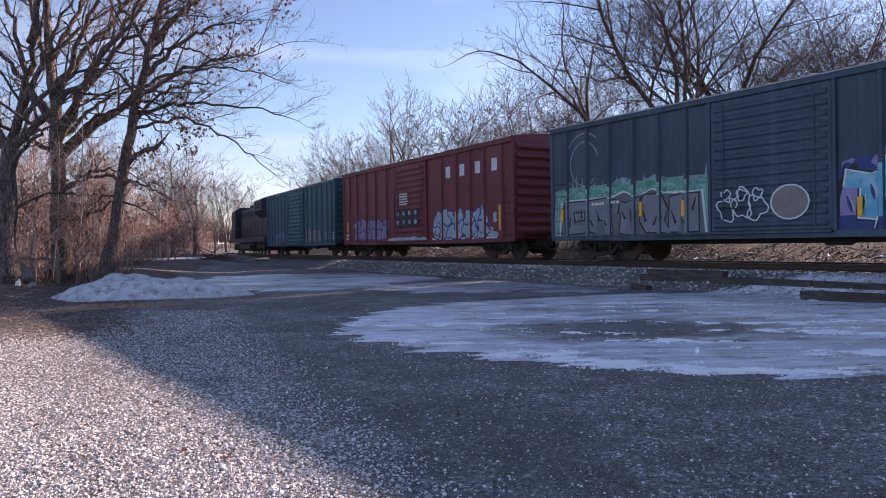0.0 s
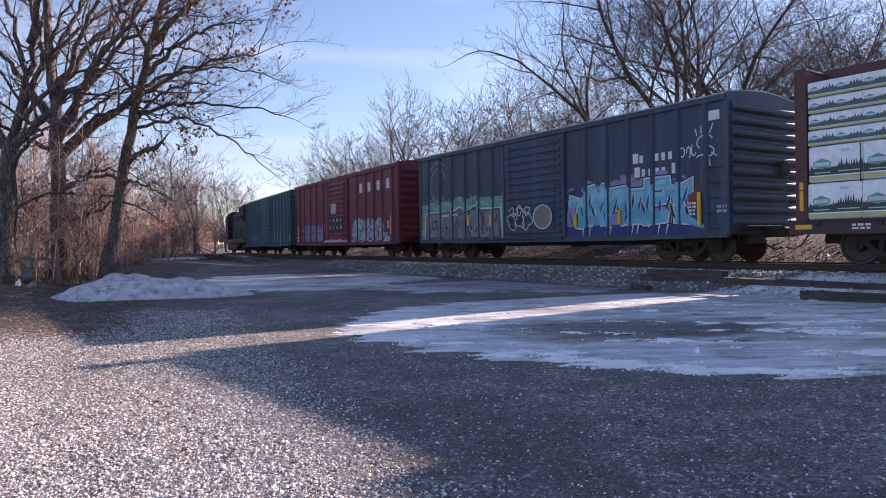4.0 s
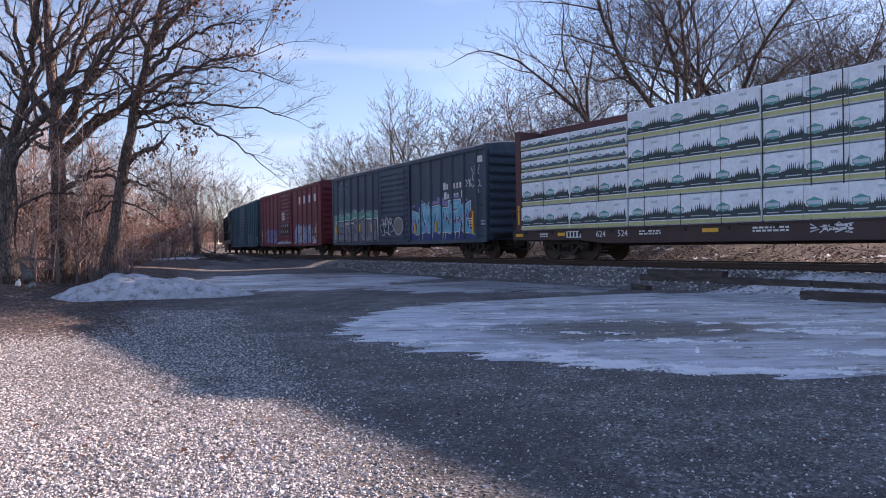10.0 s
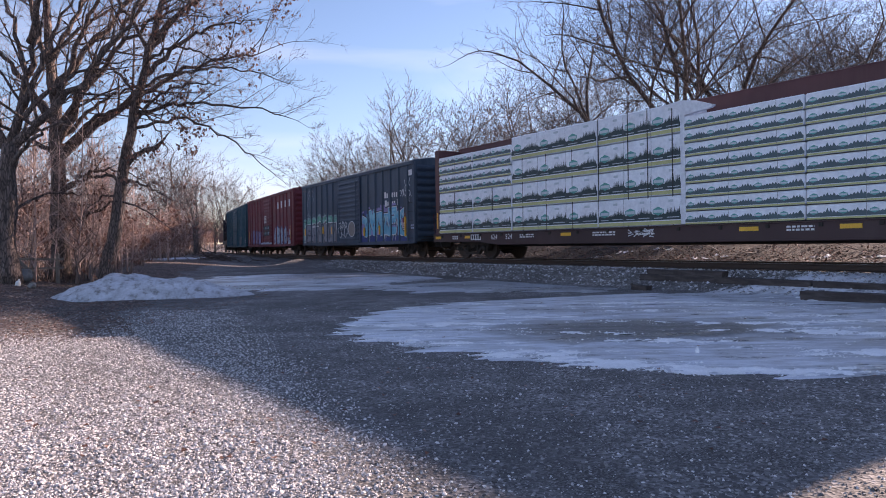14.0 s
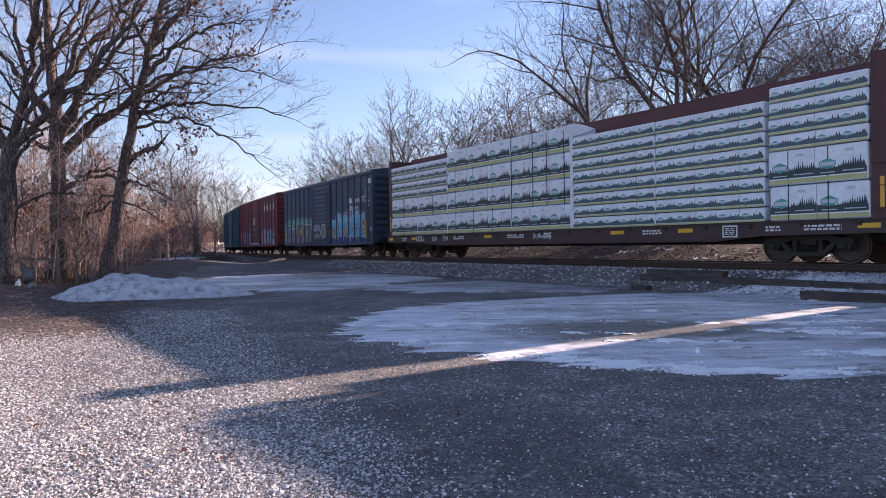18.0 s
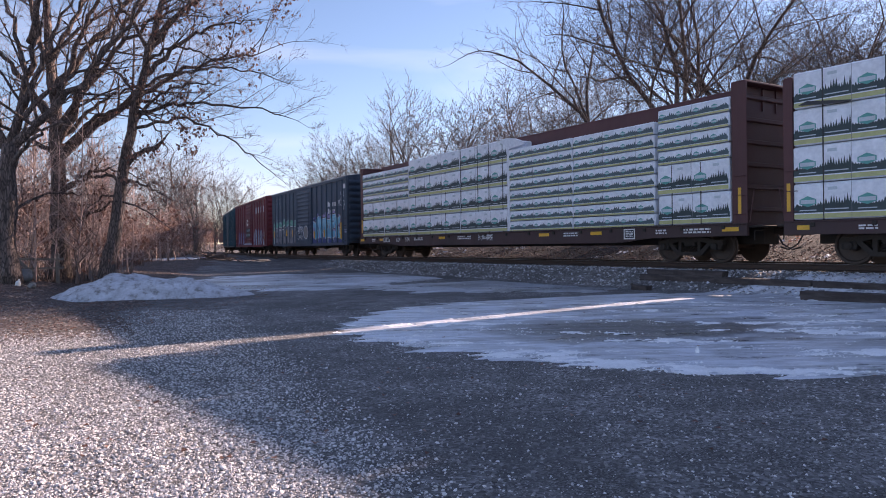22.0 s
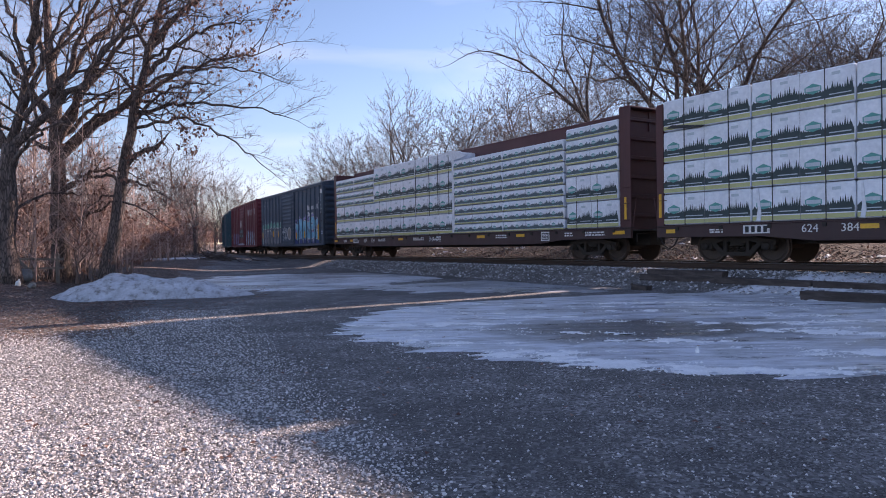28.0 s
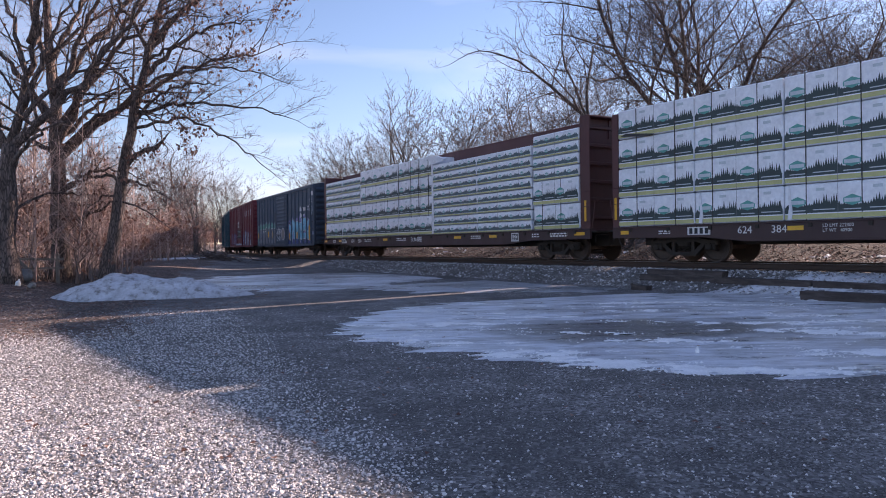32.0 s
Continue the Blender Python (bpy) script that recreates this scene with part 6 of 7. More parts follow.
        for q in range(4):
            c, z, lean = a + 0.12 + 0.24 * q, r7.uniform(1.15, 1.75), r7.uniform(-0.2, 0.2)
            path = [(c, z), (c + lean * 0.4, z + 0.16), (c + lean, z + r7.uniform(0.3, 0.5))]
            tag(car, [path], [0.02, 0.085, 0.02], "g_black" if q % 2 else "g_deep", Y - 0.018 - 0.0005 * q, name="graffiti_line")
            tag(car, [[(x + 0.06, z + 0.02) for x, z in path]], [0.012, 0.024, 0.012], "g_white", Y - 0.0185 - 0.0005 * q, name="graffiti_highlight")
    tag(car, [arc(1.62 + o, 1.35, 0.55, 0.95, 1.7, 1.7)], 0.14, "g_black", Y - 0.006, name="graffiti_outline")
    tag(car, [[(5.7 + o, 1.42), (6.1 + o, 1.2), (6.75 + o, 0.93)]], [0.3, 0.22, 0.05], "g_sky", Y - 0.024, name="graffiti_letter")
    tag(car, [[(x + o, 0.84), (x + 0.07 + o, 1.12)] for x in (1.9, 2.2, 2.9, 3.1, 4.0, 4.2, 5.0, 5.3)], [0.015, 0.06], "g_white", Y - 0.03, name="paint_drip")
    part("paint_patch", Shape().box(5.55 + o, 6.38 + o, Y, Y - 0.003, 1.5, 2.16), "g_brick", car, "brick red repaint patch")
    bars(car, 5.95 + o, 6.3 + o, 1.32, 1.72, 4, Y - 0.004, "white", rng)
    # plate, company lettering as plain blocks, thin white scribble
    part("notice_plate", Shape().box(6.74 + o, 7.08 + o, Y, Y - 0.006, 3.88, 4.14), "white", car, "white notice plate")
    for i, (z, xs) in enumerate(((2.98, (4.06, 4.32, 4.9, 5.14, 5.38)), (2.56, (4.12, 4.4, 4.66, 4.92, 5.14, 5.5)))):
        for k, x in enumerate(xs):
            hgt = 0.3 if k == 0 or (i and k == 5) else 0.22
            part("letter_block", Shape().box(x + o, x + o + (0.21 if k == 0 else 0.13), Y, Y - 0.003, z, z + hgt), "white", car)
    scr = [arc(5.86, 3.12, 0.09, 0.13, 0, 6.3, 12), arc(6.08, 3.1, 0.07, 0.16, 3.3, -4.6, 9), arc(6.26, 3.16, 0.08, 0.17, 2.2, 3.6, 9), arc(6.62, 3.32, 0.26, 0.2, 0.4, 3.6, 12), arc(6.66, 3.06, 0.24, 0.15, 1.9, -3.9, 12), arc(6.5, 2.9, 0.16, 0.08, 0.2, 2.8, 7),
           [(6.36, 3.52), (6.31, 3.72)], [(6.5, 3.56), (6.49, 3.78)], [(6.62, 3.57), (6.66, 3.83)], [(6.76, 3.54), (6.88, 3.8)], [(6.82, 3.02), (7.0, 2.9)], [(6.6, 2.86), (6.57, 2.7)], [(6.74, 2.86), (6.78, 2.66)]]
    tag(car, [[(x + o, z) for x, z in q] for q in scr], 0.035, "g_white", Y, "thin white scribble", "graffiti_line")
    tag(car, [arc(-6.95 + o, 3.2, 0.62, 0.72, 0.3, 5.2, 20), arc(-6.95 + o, 3.22, 0.86, 0.98, 0.9, 3.0, 14)], 0.05, "g_faint", Y, "faint pale sprayed arcs", "graffiti_line")
    for x, z in ((6.46, 1.5), (-7.9, 1.55), (1.62, 1.35), (3.55, 1.4), (-3.1, 1.55), (-4.6, 1.6)):
        part("reflector", Shape().box(x + o - 0.05, x + o + 0.05, -1.65, -1.702, z - 0.46 if x > 6 else z - 0.22, z + 0.46 if x > 6 else z + 0.22), "amber", car)
    bars(car, 7.0 + o, 7.3 + o, 1.35, 1.6, 2, Y - 0.05, "g_steel", rng)
    return car


def red_boxcar():
    posts = [-25.45, -24.5, -23.3, -22.2, -20.95, -15.62, -14.45, -13.4, -12.4, -11.2]
    car, uc = boxcar("oxide red steel boxcar with pale graffiti low down", -26.3, -10.5, 4.56, (-20.0, -17.0), posts, "oxide", 12, "oxide")
    o, Y = -uc, -1.6075
    rng = random.Random(22)
    # four spaced company letters, as plain white blocks
    for x in (-15.3, -14.2, -13.05, -11.9):
        part("letter_block", Shape().box(x + o, x + 0.36 + o, Y, Y - 0.003, 3.46, 3.94), "g_white", car)
    def bubbles(x0, x1, z0, z1, n, rows, fill, line, y, label):
        """Rows of crowded round letters with dark outlines."""
        for r in range(rows):
            zz = z0 + (z1 - z0) * r / rows * 0.82
            for k in range(n):
                w = (x1 - x0) / n
                a = x0 + w * (k + rng.uniform(-0.18, 0.1)) + (r % 2) * w * 0.2
                hi = zz + (z1 - z0) / rows * rng.uniform(0.95, 1.3)
                b = blob(rng, a, a + w * rng.uniform(0.95, 1.35), zz, hi, 2.3, 0.2)
                yk = y - 0.002 * ((k + r) % 3) - 0.006 * (rows - 1 - r)
                field(car, b, fill, yk, label if not k else "", "graffiti_letter")
                tag(car, [b], 0.06, line, yk - 0.0014, "", "graffiti_outline", True)
                if rng.random() < 0.7:
                    tag(car, [arc(a + w * 0.5, (zz + hi) / 2, w * 0.2, (hi - zz) * 0.22, rng.uniform(0, 6), 3.4)], 0.045, line, yk - 0.003, "", "graffiti_line")

    bubbles(-16.45 + o, -12.3 + o, 0.84, 2.06, 7, 2, "g_pale", "g_deep", Y - 0.002, "pale steel blue bubble graffiti with dark outlines")
    for k in range(9):
        c, z = -11.95 + o + rng.uniform(-0.35, 0.45), 0.95 + rng.uniform(0, 0.85)
        field(car, blob(rng, c - 0.13, c + 0.13, z - 0.1, z + 0.12, 2), "g_pale", Y - 0.002 - 0.001 * k, "", "graffiti")
    sprayed_posts(car, uc, posts, -16.4, -12.2, ((0.9, 1.98, "g_pale"),))
    sprayed_posts(car, uc, posts, -24.8, -20.9, ((0.95, 1.9, "g_mauve"),))
    bubbles(-24.9 + o, -20.9 + o, 0.9, 1.95, 6, 2, "g_mauve", "g_deep", Y - 0.002, "faded lilac grey graffiti letters")
    field(car, crest(-20.6 + o, -16.9 + o, 0.84, 0.98, 0.03, 0.06, 2), "g_pale", Y - 0.12)
    yd = Y - 0.106
    for r in range(2):
        for k in range(4):
            a, z = -19.85 + o + k * 0.58, 1.5 + r * 0.42
            field(car, blob(rng, a, a + 0.54, z, z + 0.4, 4), "g_black", yd, "black and white block tag across the door", "graffiti_letter")
            field(car, blob(rng, a + 0.14, a + 0.38, z + 0.1, z + 0.3, 3), "g_haze" if (k + r) % 3 else "g_pale", yd - 0.003, "", "graffiti_letter")
    bars(car, -19.4 + o, -18.6 + o, 2.5, 3.1, 5, yd, "white", rng)
    bars(car, -26.0 + o, -25.6 + o, 0.9, 1.3, 2, Y, "white", rng)
    tag(car, [[(-16.5 + o, 0.87), (-11.6 + o, 0.87)]], 0.07, "g_white", Y - 0.004, name="graffiti_line")
    for x, hgt in ((-11.34, 0.47), (-25.7, 0.3)):
        part("reflector", Shape().box(x + o - 0.06, x + o + 0.06, Y - 0.045, Y - 0.052, 1.63 - hgt, 1.63 + hgt), "amber", car)
    return car


def teal_boxcar():
    posts = [-42.9, -42.0, -41.1, -40.2, -39.3, -38.4, -33.0, -32.0, -31.0, -30.0, -29.0, -28.2]
    car, uc = boxcar("faded teal blue steel boxcar", -43.5, -27.6, 4.5, (-37.5, -33.8), posts, "teal", 13, "roof")
    o, Y = -uc, -1.6075
    rng = random.Random(23)
    for x0, mat in ((-41.2, "g_mauve"), (-33.5, "g_tan")):
        for k in range(5):
            a, z = x0 + o + 0.62 * k, 0.86 + 0.12 * (k % 2)
            field(car, blob(rng, a, a + 0.6, z, z + 0.75, 2.6, 0.2), mat, Y - 0.001 * (k % 2), "pale worn graffiti", "graffiti_letter")
            tag(car, [[(a + 0.3, z + 0.12), (a + 0.24, z + 0.5)]], 0.06, "g_black", Y - 0.005, name="graffiti_line")
    for x in (-29.4, -28.4):
        bars(car, x + o, x + 0.5 + o, 1.0, 1.5, 3, Y, "white", rng)
    return car


def centre_beam_car(u0, u1, seed, label, far=(0.44, 0.16, 4.7)):
    """far: how deep into the car the leading bulkhead's flange begins and ends, and its height."""
    uc, half = (u0 + u1) / 2, (u1 - u0) / 2
    car = thing("centre_beam_flatcar", label, "flatcar", "freight wagons")
    L = half
    for sgn in (-1, 1):
        prof = [(-L, 1.06), (-L, 0.74), (-L + 3.2, 0.72), (-L + 4.4, 0.60), (L - 4.4, 0.60), (L - 3.2, 0.72), (L, 0.74), (L, 1.06)]
        s = Shape().prism(prof, "y", sgn * 1.45, sgn * 1.535)
        s.box(-L, L, sgn * 1.35, sgn * 1.565, 1.03, 1.075, 0.01).box(-L + 4.5, L - 4.5, sgn * 1.35, sgn * 1.56, 0.585, 0.62, 0.008)
        part("side_sill", s, "sill_brown", car)
        for k in range(17):
            x = -L + 0.7 + (2 * L - 1.4) * k / 16
            part("winch", Shape().box(x - 0.05, x + 0.05, sgn * 1.534, sgn * 1.58, 0.92, 1.02, 0.01), "truck", car)
    part("deck", Shape().box(-L, L, -1.45, 1.45, 0.98, 1.05, 0.01), "maroon", car)
    part("centre_sill", Shape().box(-L + 0.3, L - 0.3, -0.35, 0.35, 0.5, 0.99, 0.02), "black", car)
    for e in (-1, 1):
        deep, out, top = far if e < 0 else (0.44, 0.0, 4.76)
        s = Shape().box(e * (L - deep + 0.02), e * (L - deep + 0.10), -1.45, 1.45, 1.05, top - 0.02, 0.01)
        for sgn in (-1, 1):
            s.prism([(e * (L - deep), sgn * 1.33), (e * (L - deep), sgn * 1.52), (e * (L - out), sgn * 1.52), (e * (L - out), sgn * 1.48), (e * (L - deep + 0.14), sgn * 1.48), (e * (L - deep + 0.14), sgn * 1.33)], "z", 1.05, top)
        s.box(e * (L - deep), e * (L - out - 0.02), -1.52, 1.52, top - 0.02, top + 0.04, 0.012)
        b = part("bulkhead", s, "maroon", car, "tall maroon end bulkhead")
        for k in range(6):
            z = 1.45 + k * 0.6
            part("bulkhead_rib", Shape().box(e * (L - deep + 0.095), e * (L - deep + 0.18), -1.45, 1.45, z - 0.06, z + 0.06, 0.02), "maroon", b)
        # posts added in the gap to narrow its strip of sun on the ground
        if e < 0:
            for q in (-0.65, 0.65):
                part("added_gap_post", Shape().box(e * (L - deep + 0.09), e * (L - out + 0.32), q - 0.11, q + 0.11, 0.98, top - 0.12, 0.015), "maroon", b)
        for sgn in (-1, 1):
            part("reflector", Shape().box(e * (L - (deep + out) / 2 - 0.045), e * (L - (deep + out) / 2 + 0.045), sgn * 1.519, sgn * 1.526, 1.3, 2.0), "amber", b)
        ladder(car, e * (L - 0.2), 1.3, 2.3, 3, -1.52, 0.3, "maroon")
        coupler(car, e * (L + 0.05), e)
        part("end_platform", Shape().box(e * (L - 0.05), e * (L + 0.22), -1.45, 1.45, 0.95, 1.0, 0.01), "truck", car)
        bogie(car, e * (L - 2.2))
        part("hand_rail", Shape().tube([(e * (L + 0.02), -1.45, 1.1), (e * (L + 0.16), -1.45, 1.95), (e * (L + 0.16), -0.6, 1.95)], 0.016, 5), "maroon", car)
    s = Shape().box(-L + 0.3, L - 0.3, -0.33, 0.33, 4.78, 4.86, 0.012).box(-L + 0.3, L - 0.3, -0.33, -0.28, 4.12, 4.80).box(-L + 0.3, L - 0.3, 0.28, 0.33, 4.12, 4.80)
    beam = part("centre_beam", s, "maroon", car, "deep maroon centre beam")
    for k in range(19):
        x = -L + 0.8 + (2 * L - 1.6) * k / 18
        part("beam_post", Shape().box(x - 0.06, x + 0.06, -0.09, 0.09, 1.05, 4.79), "maroon", beam)
    ROLLING.append((car, uc, half - 2.2))
    return car, uc


def lumber_pack(car, x0, x1, z0, z1, tall, rng, front=-1.545, phase=0.0, sag=0.0):
    """A wrapped bundle of boards with its printed band: trees, badges and a stripe."""
    back = -0.1 if front < 0 else 0.1
    p = part("lumber_pack", Shape().box(x0 + 0.012, x1 - 0.012, front, back, z0 + 0.015, z1 - 0.012, 0.035), "wrap", car)
    if front > 0:
        return p
    y, hgt = front - 0.002, z1 - z0
    part("stripe", Shape().box(x0 + 0.03, x1 - 0.03, y, y - 0.002, z0 + hgt * 0.05, z0 + hgt * 0.17), "lime", p, "yellow green printed stripe")
    unit = (x1 - x0 - 0.06) / max(1, round((x1 - x0) / (1.27 if tall else 0.66)))
    r, n = (0.2, 22) if tall else (0.1, 9)
    s, text, badge, seam = Shape(), Shape(), Shape(), Shape()
    for c in range(round((x1 - x0 - 0.06) / unit)):
        x = x0 + 0.03 + unit * c
        base, low = z0 + hgt * 0.2, z0 + hgt * (0.36 if tall else 0.4)
        s.box(x, x + unit, y, y - 0.002, base, low)
        cx, cz = x + unit * 0.25, z0 + hgt * 0.5
        for k in range(n):
            tx = x + unit * (k + 0.5) / n
            near = abs(tx - cx) / unit
            rise = (0.08 + 0.2 * smooth01(near, 0.12, 0.5)) * rng.uniform(0.55, 1.25)
            w, top = unit / n * rng.uniform(0.7, 1.0), low + hgt * float(rise)
            mid = (low + top) / 2
            tx = min(max(tx, x0 + 0.04 + w), x1 - 0.04 - w)
            s.add([(tx - w, y - 0.0022, low - 0.01), (tx + w, y - 0.0022, low - 0.01), (tx + w * 0.4, y - 0.0022, mid), (tx, y - 0.0022, top), (tx - w * 0.4, y - 0.0022, mid)], [(0, 1, 2, 3, 4)])
        k = r / 0.2
        badge.prism([(cx - r, cz - 0.055 * k), (cx - r, cz + 0.05 * k), (cx, cz + 0.135 * k), (cx + r, cz + 0.05 * k), (cx + r, cz - 0.055 * k), (cx, cz - 0.13 * k)], "y", y - 0.0025, y - 0.004)
        text.box(cx - r * 0.86, cx + r * 0.86, y - 0.004, y - 0.0055, cz - 0.05 * k, cz + 0.042 * k)
        if tall:
            text.box(x + unit * 0.1, x + unit * 0.4, y - 0.002, y - 0.004, z0 + hgt * 0.255, z0 + hgt * 0.28)
            text.box(x + unit * 0.55, x + unit * 0.95, y - 0.002, y - 0.004, z0 + hgt * 0.27, z0 + hgt * 0.295)
            text.box(x + unit * 0.6, x + unit * 0.76, y, y - 0.002, z0 + hgt * 0.78, z0 + hgt * 0.86)
        if c and (tall or c % 2 == 0):
            seam.box(x - 0.004, x + 0.004, y - 0.003, y - 0.006, z0 + 0.02, z1 - 0.02)
    tagged(part("tree_print", s, "ink" if tall else "ink_mid", p, "dark green printed tree line", fix=False), kind="stuff")
    tagged(part("badge_print", badge, "jade", p, "turquoise printed badges"), kind="stuff")
    tagged(part("text_print", text, "greytxt", p), kind="stuff")
    if seam.v:
        tagged(part("seam", seam, "seam", p), kind="stuff")
    return p


def strap(car, x, z0, z1, front=-1.545):
    part("strap", Shape().box(x - 0.012, x + 0.012, front + 0.01, front - 0.008, z0, z1), "strap", car)


def stack(car, uc, a, b, rows, rng, cuts, z0=1.075, jog=0.0):
    """Courses of packs between two places; rows: (height, tall or not)."""
    z, edges = z0, [a, *cuts, b]
    for i, (hgt, tall) in enumerate(rows):
        dx = rng.uniform(-0.02, 0.02)
        for p, q in zip(edges, edges[1:]):
            lumber_pack(car, p - uc + dx, q - uc + dx, z, z + hgt, tall, rng, -1.545 + rng.uniform(-0.012, 0.012), rng.uniform(0, 1.2))
        lumber_pack(car, a - uc - 0.3, b - uc - 0.12, z, z + hgt, tall, rng, 1.545)
        z += hgt
    return z


def loaded_cars():
    rng = random.Random(31)
    car, uc = centre_beam_car(8.85, 32.0, 1, "maroon centre beam flatcar loaded with white wrapped lumber")
    small, tall = 0.415, 0.88
    stack(car, uc, 9.32, 14.28, [(tall, True), (tall, True)] + [(0.385, False)] * 4, rng, [11.8])
    stack(car, uc, 14.3, 21.92, [(0.885, True)] * 4, rng, [18.68])
    stack(car, uc, 22.0, 29.0, [(0.388, False)] * 8, rng, [25.5])
    stack(car, uc, 29.1, 31.52, [(tall, True), (tall, True)] + [(0.405, False)] * 4, rng, [])
    for x in (14.92, 16.2, 17.5, 18.7, 19.94, 20.7, 21.6, 29.62, 30.6, 10.5, 13.1):
        strap(car, x - uc, 1.08, 4.6 if 14.4 < x < 21.9 else 2.8)
    part("loose_wrap", Shape().prism([(21.3 - uc, 4.58), (21.9 - uc, 4.64), (22.4 - uc, 4.56), (23.0 - uc, 4.34), (22.9 - uc, 4.28), (22.02 - uc, 4.2), (21.8 - uc, 4.4)], "y", -1.57, -1.45), "wrap_top", car, "loose torn wrapping over the load")
    part("loose_wrap", Shape().box(21.88 - uc, 22.04 - uc, -1.562, -1.51, 1.1, 4.55, 0.02), "wrap_top", car)
    y = -1.537
    # stencilled number, reporting mark as blocks, small data
    for k in range(4):
        part("letter_block", Shape().box(11.68 - uc + k * 0.155, 11.77 - uc + k * 0.155, y - 0.004, y - 0.006, 0.82, 0.98), "g_black", car)
    part("mark_plate", Shape().box(11.62 - uc, 12.3 - uc, y, y - 0.004, 0.79, 1.01), "white", car, "white plate with black letter blocks")
    letters("624", 12.95 - uc, 0.80, 0.2, y, "white", car)
    letters("524", 13.85 - uc, 0.80, 0.2, y, "white", car)
    for x0, x1 in ((23.7, 24.25), (26.3, 26.8), (16.9, 17.4), (9.0, 9.4), (31.25, 31.75), (11.2, 11.55)):
        part("reflector", Shape().box(x0 - uc, x1 - uc, y, y - 0.006, 0.86, 0.97), "amber", car)
    part("data_panel", Shape().box(27.75 - uc, 28.2 - uc, y, y - 0.004, 0.7, 1.02), "white", car, "white framed black data panel")
    part("data_panel", Shape().box(27.79 - uc, 28.16 - uc, y - 0.004, y - 0.006, 0.74, 0.98), "g_black", car)
    bars(car, 27.83 - uc, 28.12 - uc, 0.76, 0.96, 4, y - 0.006, "white", rng)
    for x0, x1 in ((14.7, 15.5), (20.2, 20.9), (18.4, 19.4), (25.0, 25.7), (29.0, 29.4), (30.0, 30.9), (10.3, 10.7)):
        bars(car, x0 - uc, x1 - uc, 0.82, 0.98, 2, y, "white", rng)
    tag(car, wild_letters(rng, 19.9 - uc, 20.9 - uc, 0.78, 1.0, 5), 0.03, "g_white", y, "small white tag")

    car, uc = centre_beam_car(32.88, 56.03, 2, "maroon centre beam flatcar with four courses of wrapped lumber", (0.23, 0.0, 4.56))
    stack(car, uc, 33.12, 40.98, [(0.9, True)] * 4, rng, [35.83, 38.38])
    stack(car, uc, 41.16, 48.6, [(0.89, True)] * 4, rng, [44.8])
    stack(car, uc, 48.7, 55.6, [(0.88, True)] * 4, rng, [52.2])
    for x in (33.84, 35.2, 36.39, 37.7, 38.93, 40.2):
        strap(car, x - uc, 1.08, 4.67)
    part("loose_wrap", Shape().prism([(33.3 - uc, 3.86), (33.5 - uc, 3.93), (34.5 - uc, 3.8), (34.4 - uc, 3.76), (33.5 - uc, 3.84)], "y", -1.62, -1.53), "strap", car, "torn dark flap of wrapping")
    for x in (36.0, 38.5, 41.0):
        part("loose_wrap", Shape().prism([(x - 0.02 - uc, 1.95), (x + 0.03 - uc, 1.95), (x + 0.1 - uc, 1.3), (x + 0.07 - uc, 1.09), (x - 0.03 - uc, 1.12), (x + 0.01 - uc, 1.4)], "y", -1.575, -1.53), "wrap_top", car)
    for k in range(4):
        part("letter_block", Shape().box(35.64 - uc + k * 0.165, 35.74 - uc + k * 0.165, y - 0.004, y - 0.006, 0.82, 0.98), "g_black", car)
    part("mark_plate", Shape().box(35.58 - uc, 36.3 - uc, y, y - 0.004, 0.79, 1.01), "white", car, "white plate with black letter blocks")
    letters("624", 37.1 - uc, 0.80, 0.2, y, "white", car)
    letters("384", 38.02 - uc, 0.80, 0.2, y, "white", car)
    for x0, x1 in ((38.45, 38.85), (41.0, 41.5), (33.2, 33.5)):
        part("reflector", Shape().box(x0 - uc, x1 - uc, y, y - 0.006, 0.85, 0.96), "amber", car)
    letters("LD LMT 222800", 39.3 - uc, 0.91, 0.085, y, "white", car, 0.9)
    letters("LT WT   40900", 39.3 - uc, 0.79, 0.085, y, "white", car, 0.9)
    for x0, x1 in ((34.6, 35.0), (44, 45), (47, 48)):
        bars(car, x0 - uc, x1 - uc, 0.82, 0.95, 2, y, "white", rng)


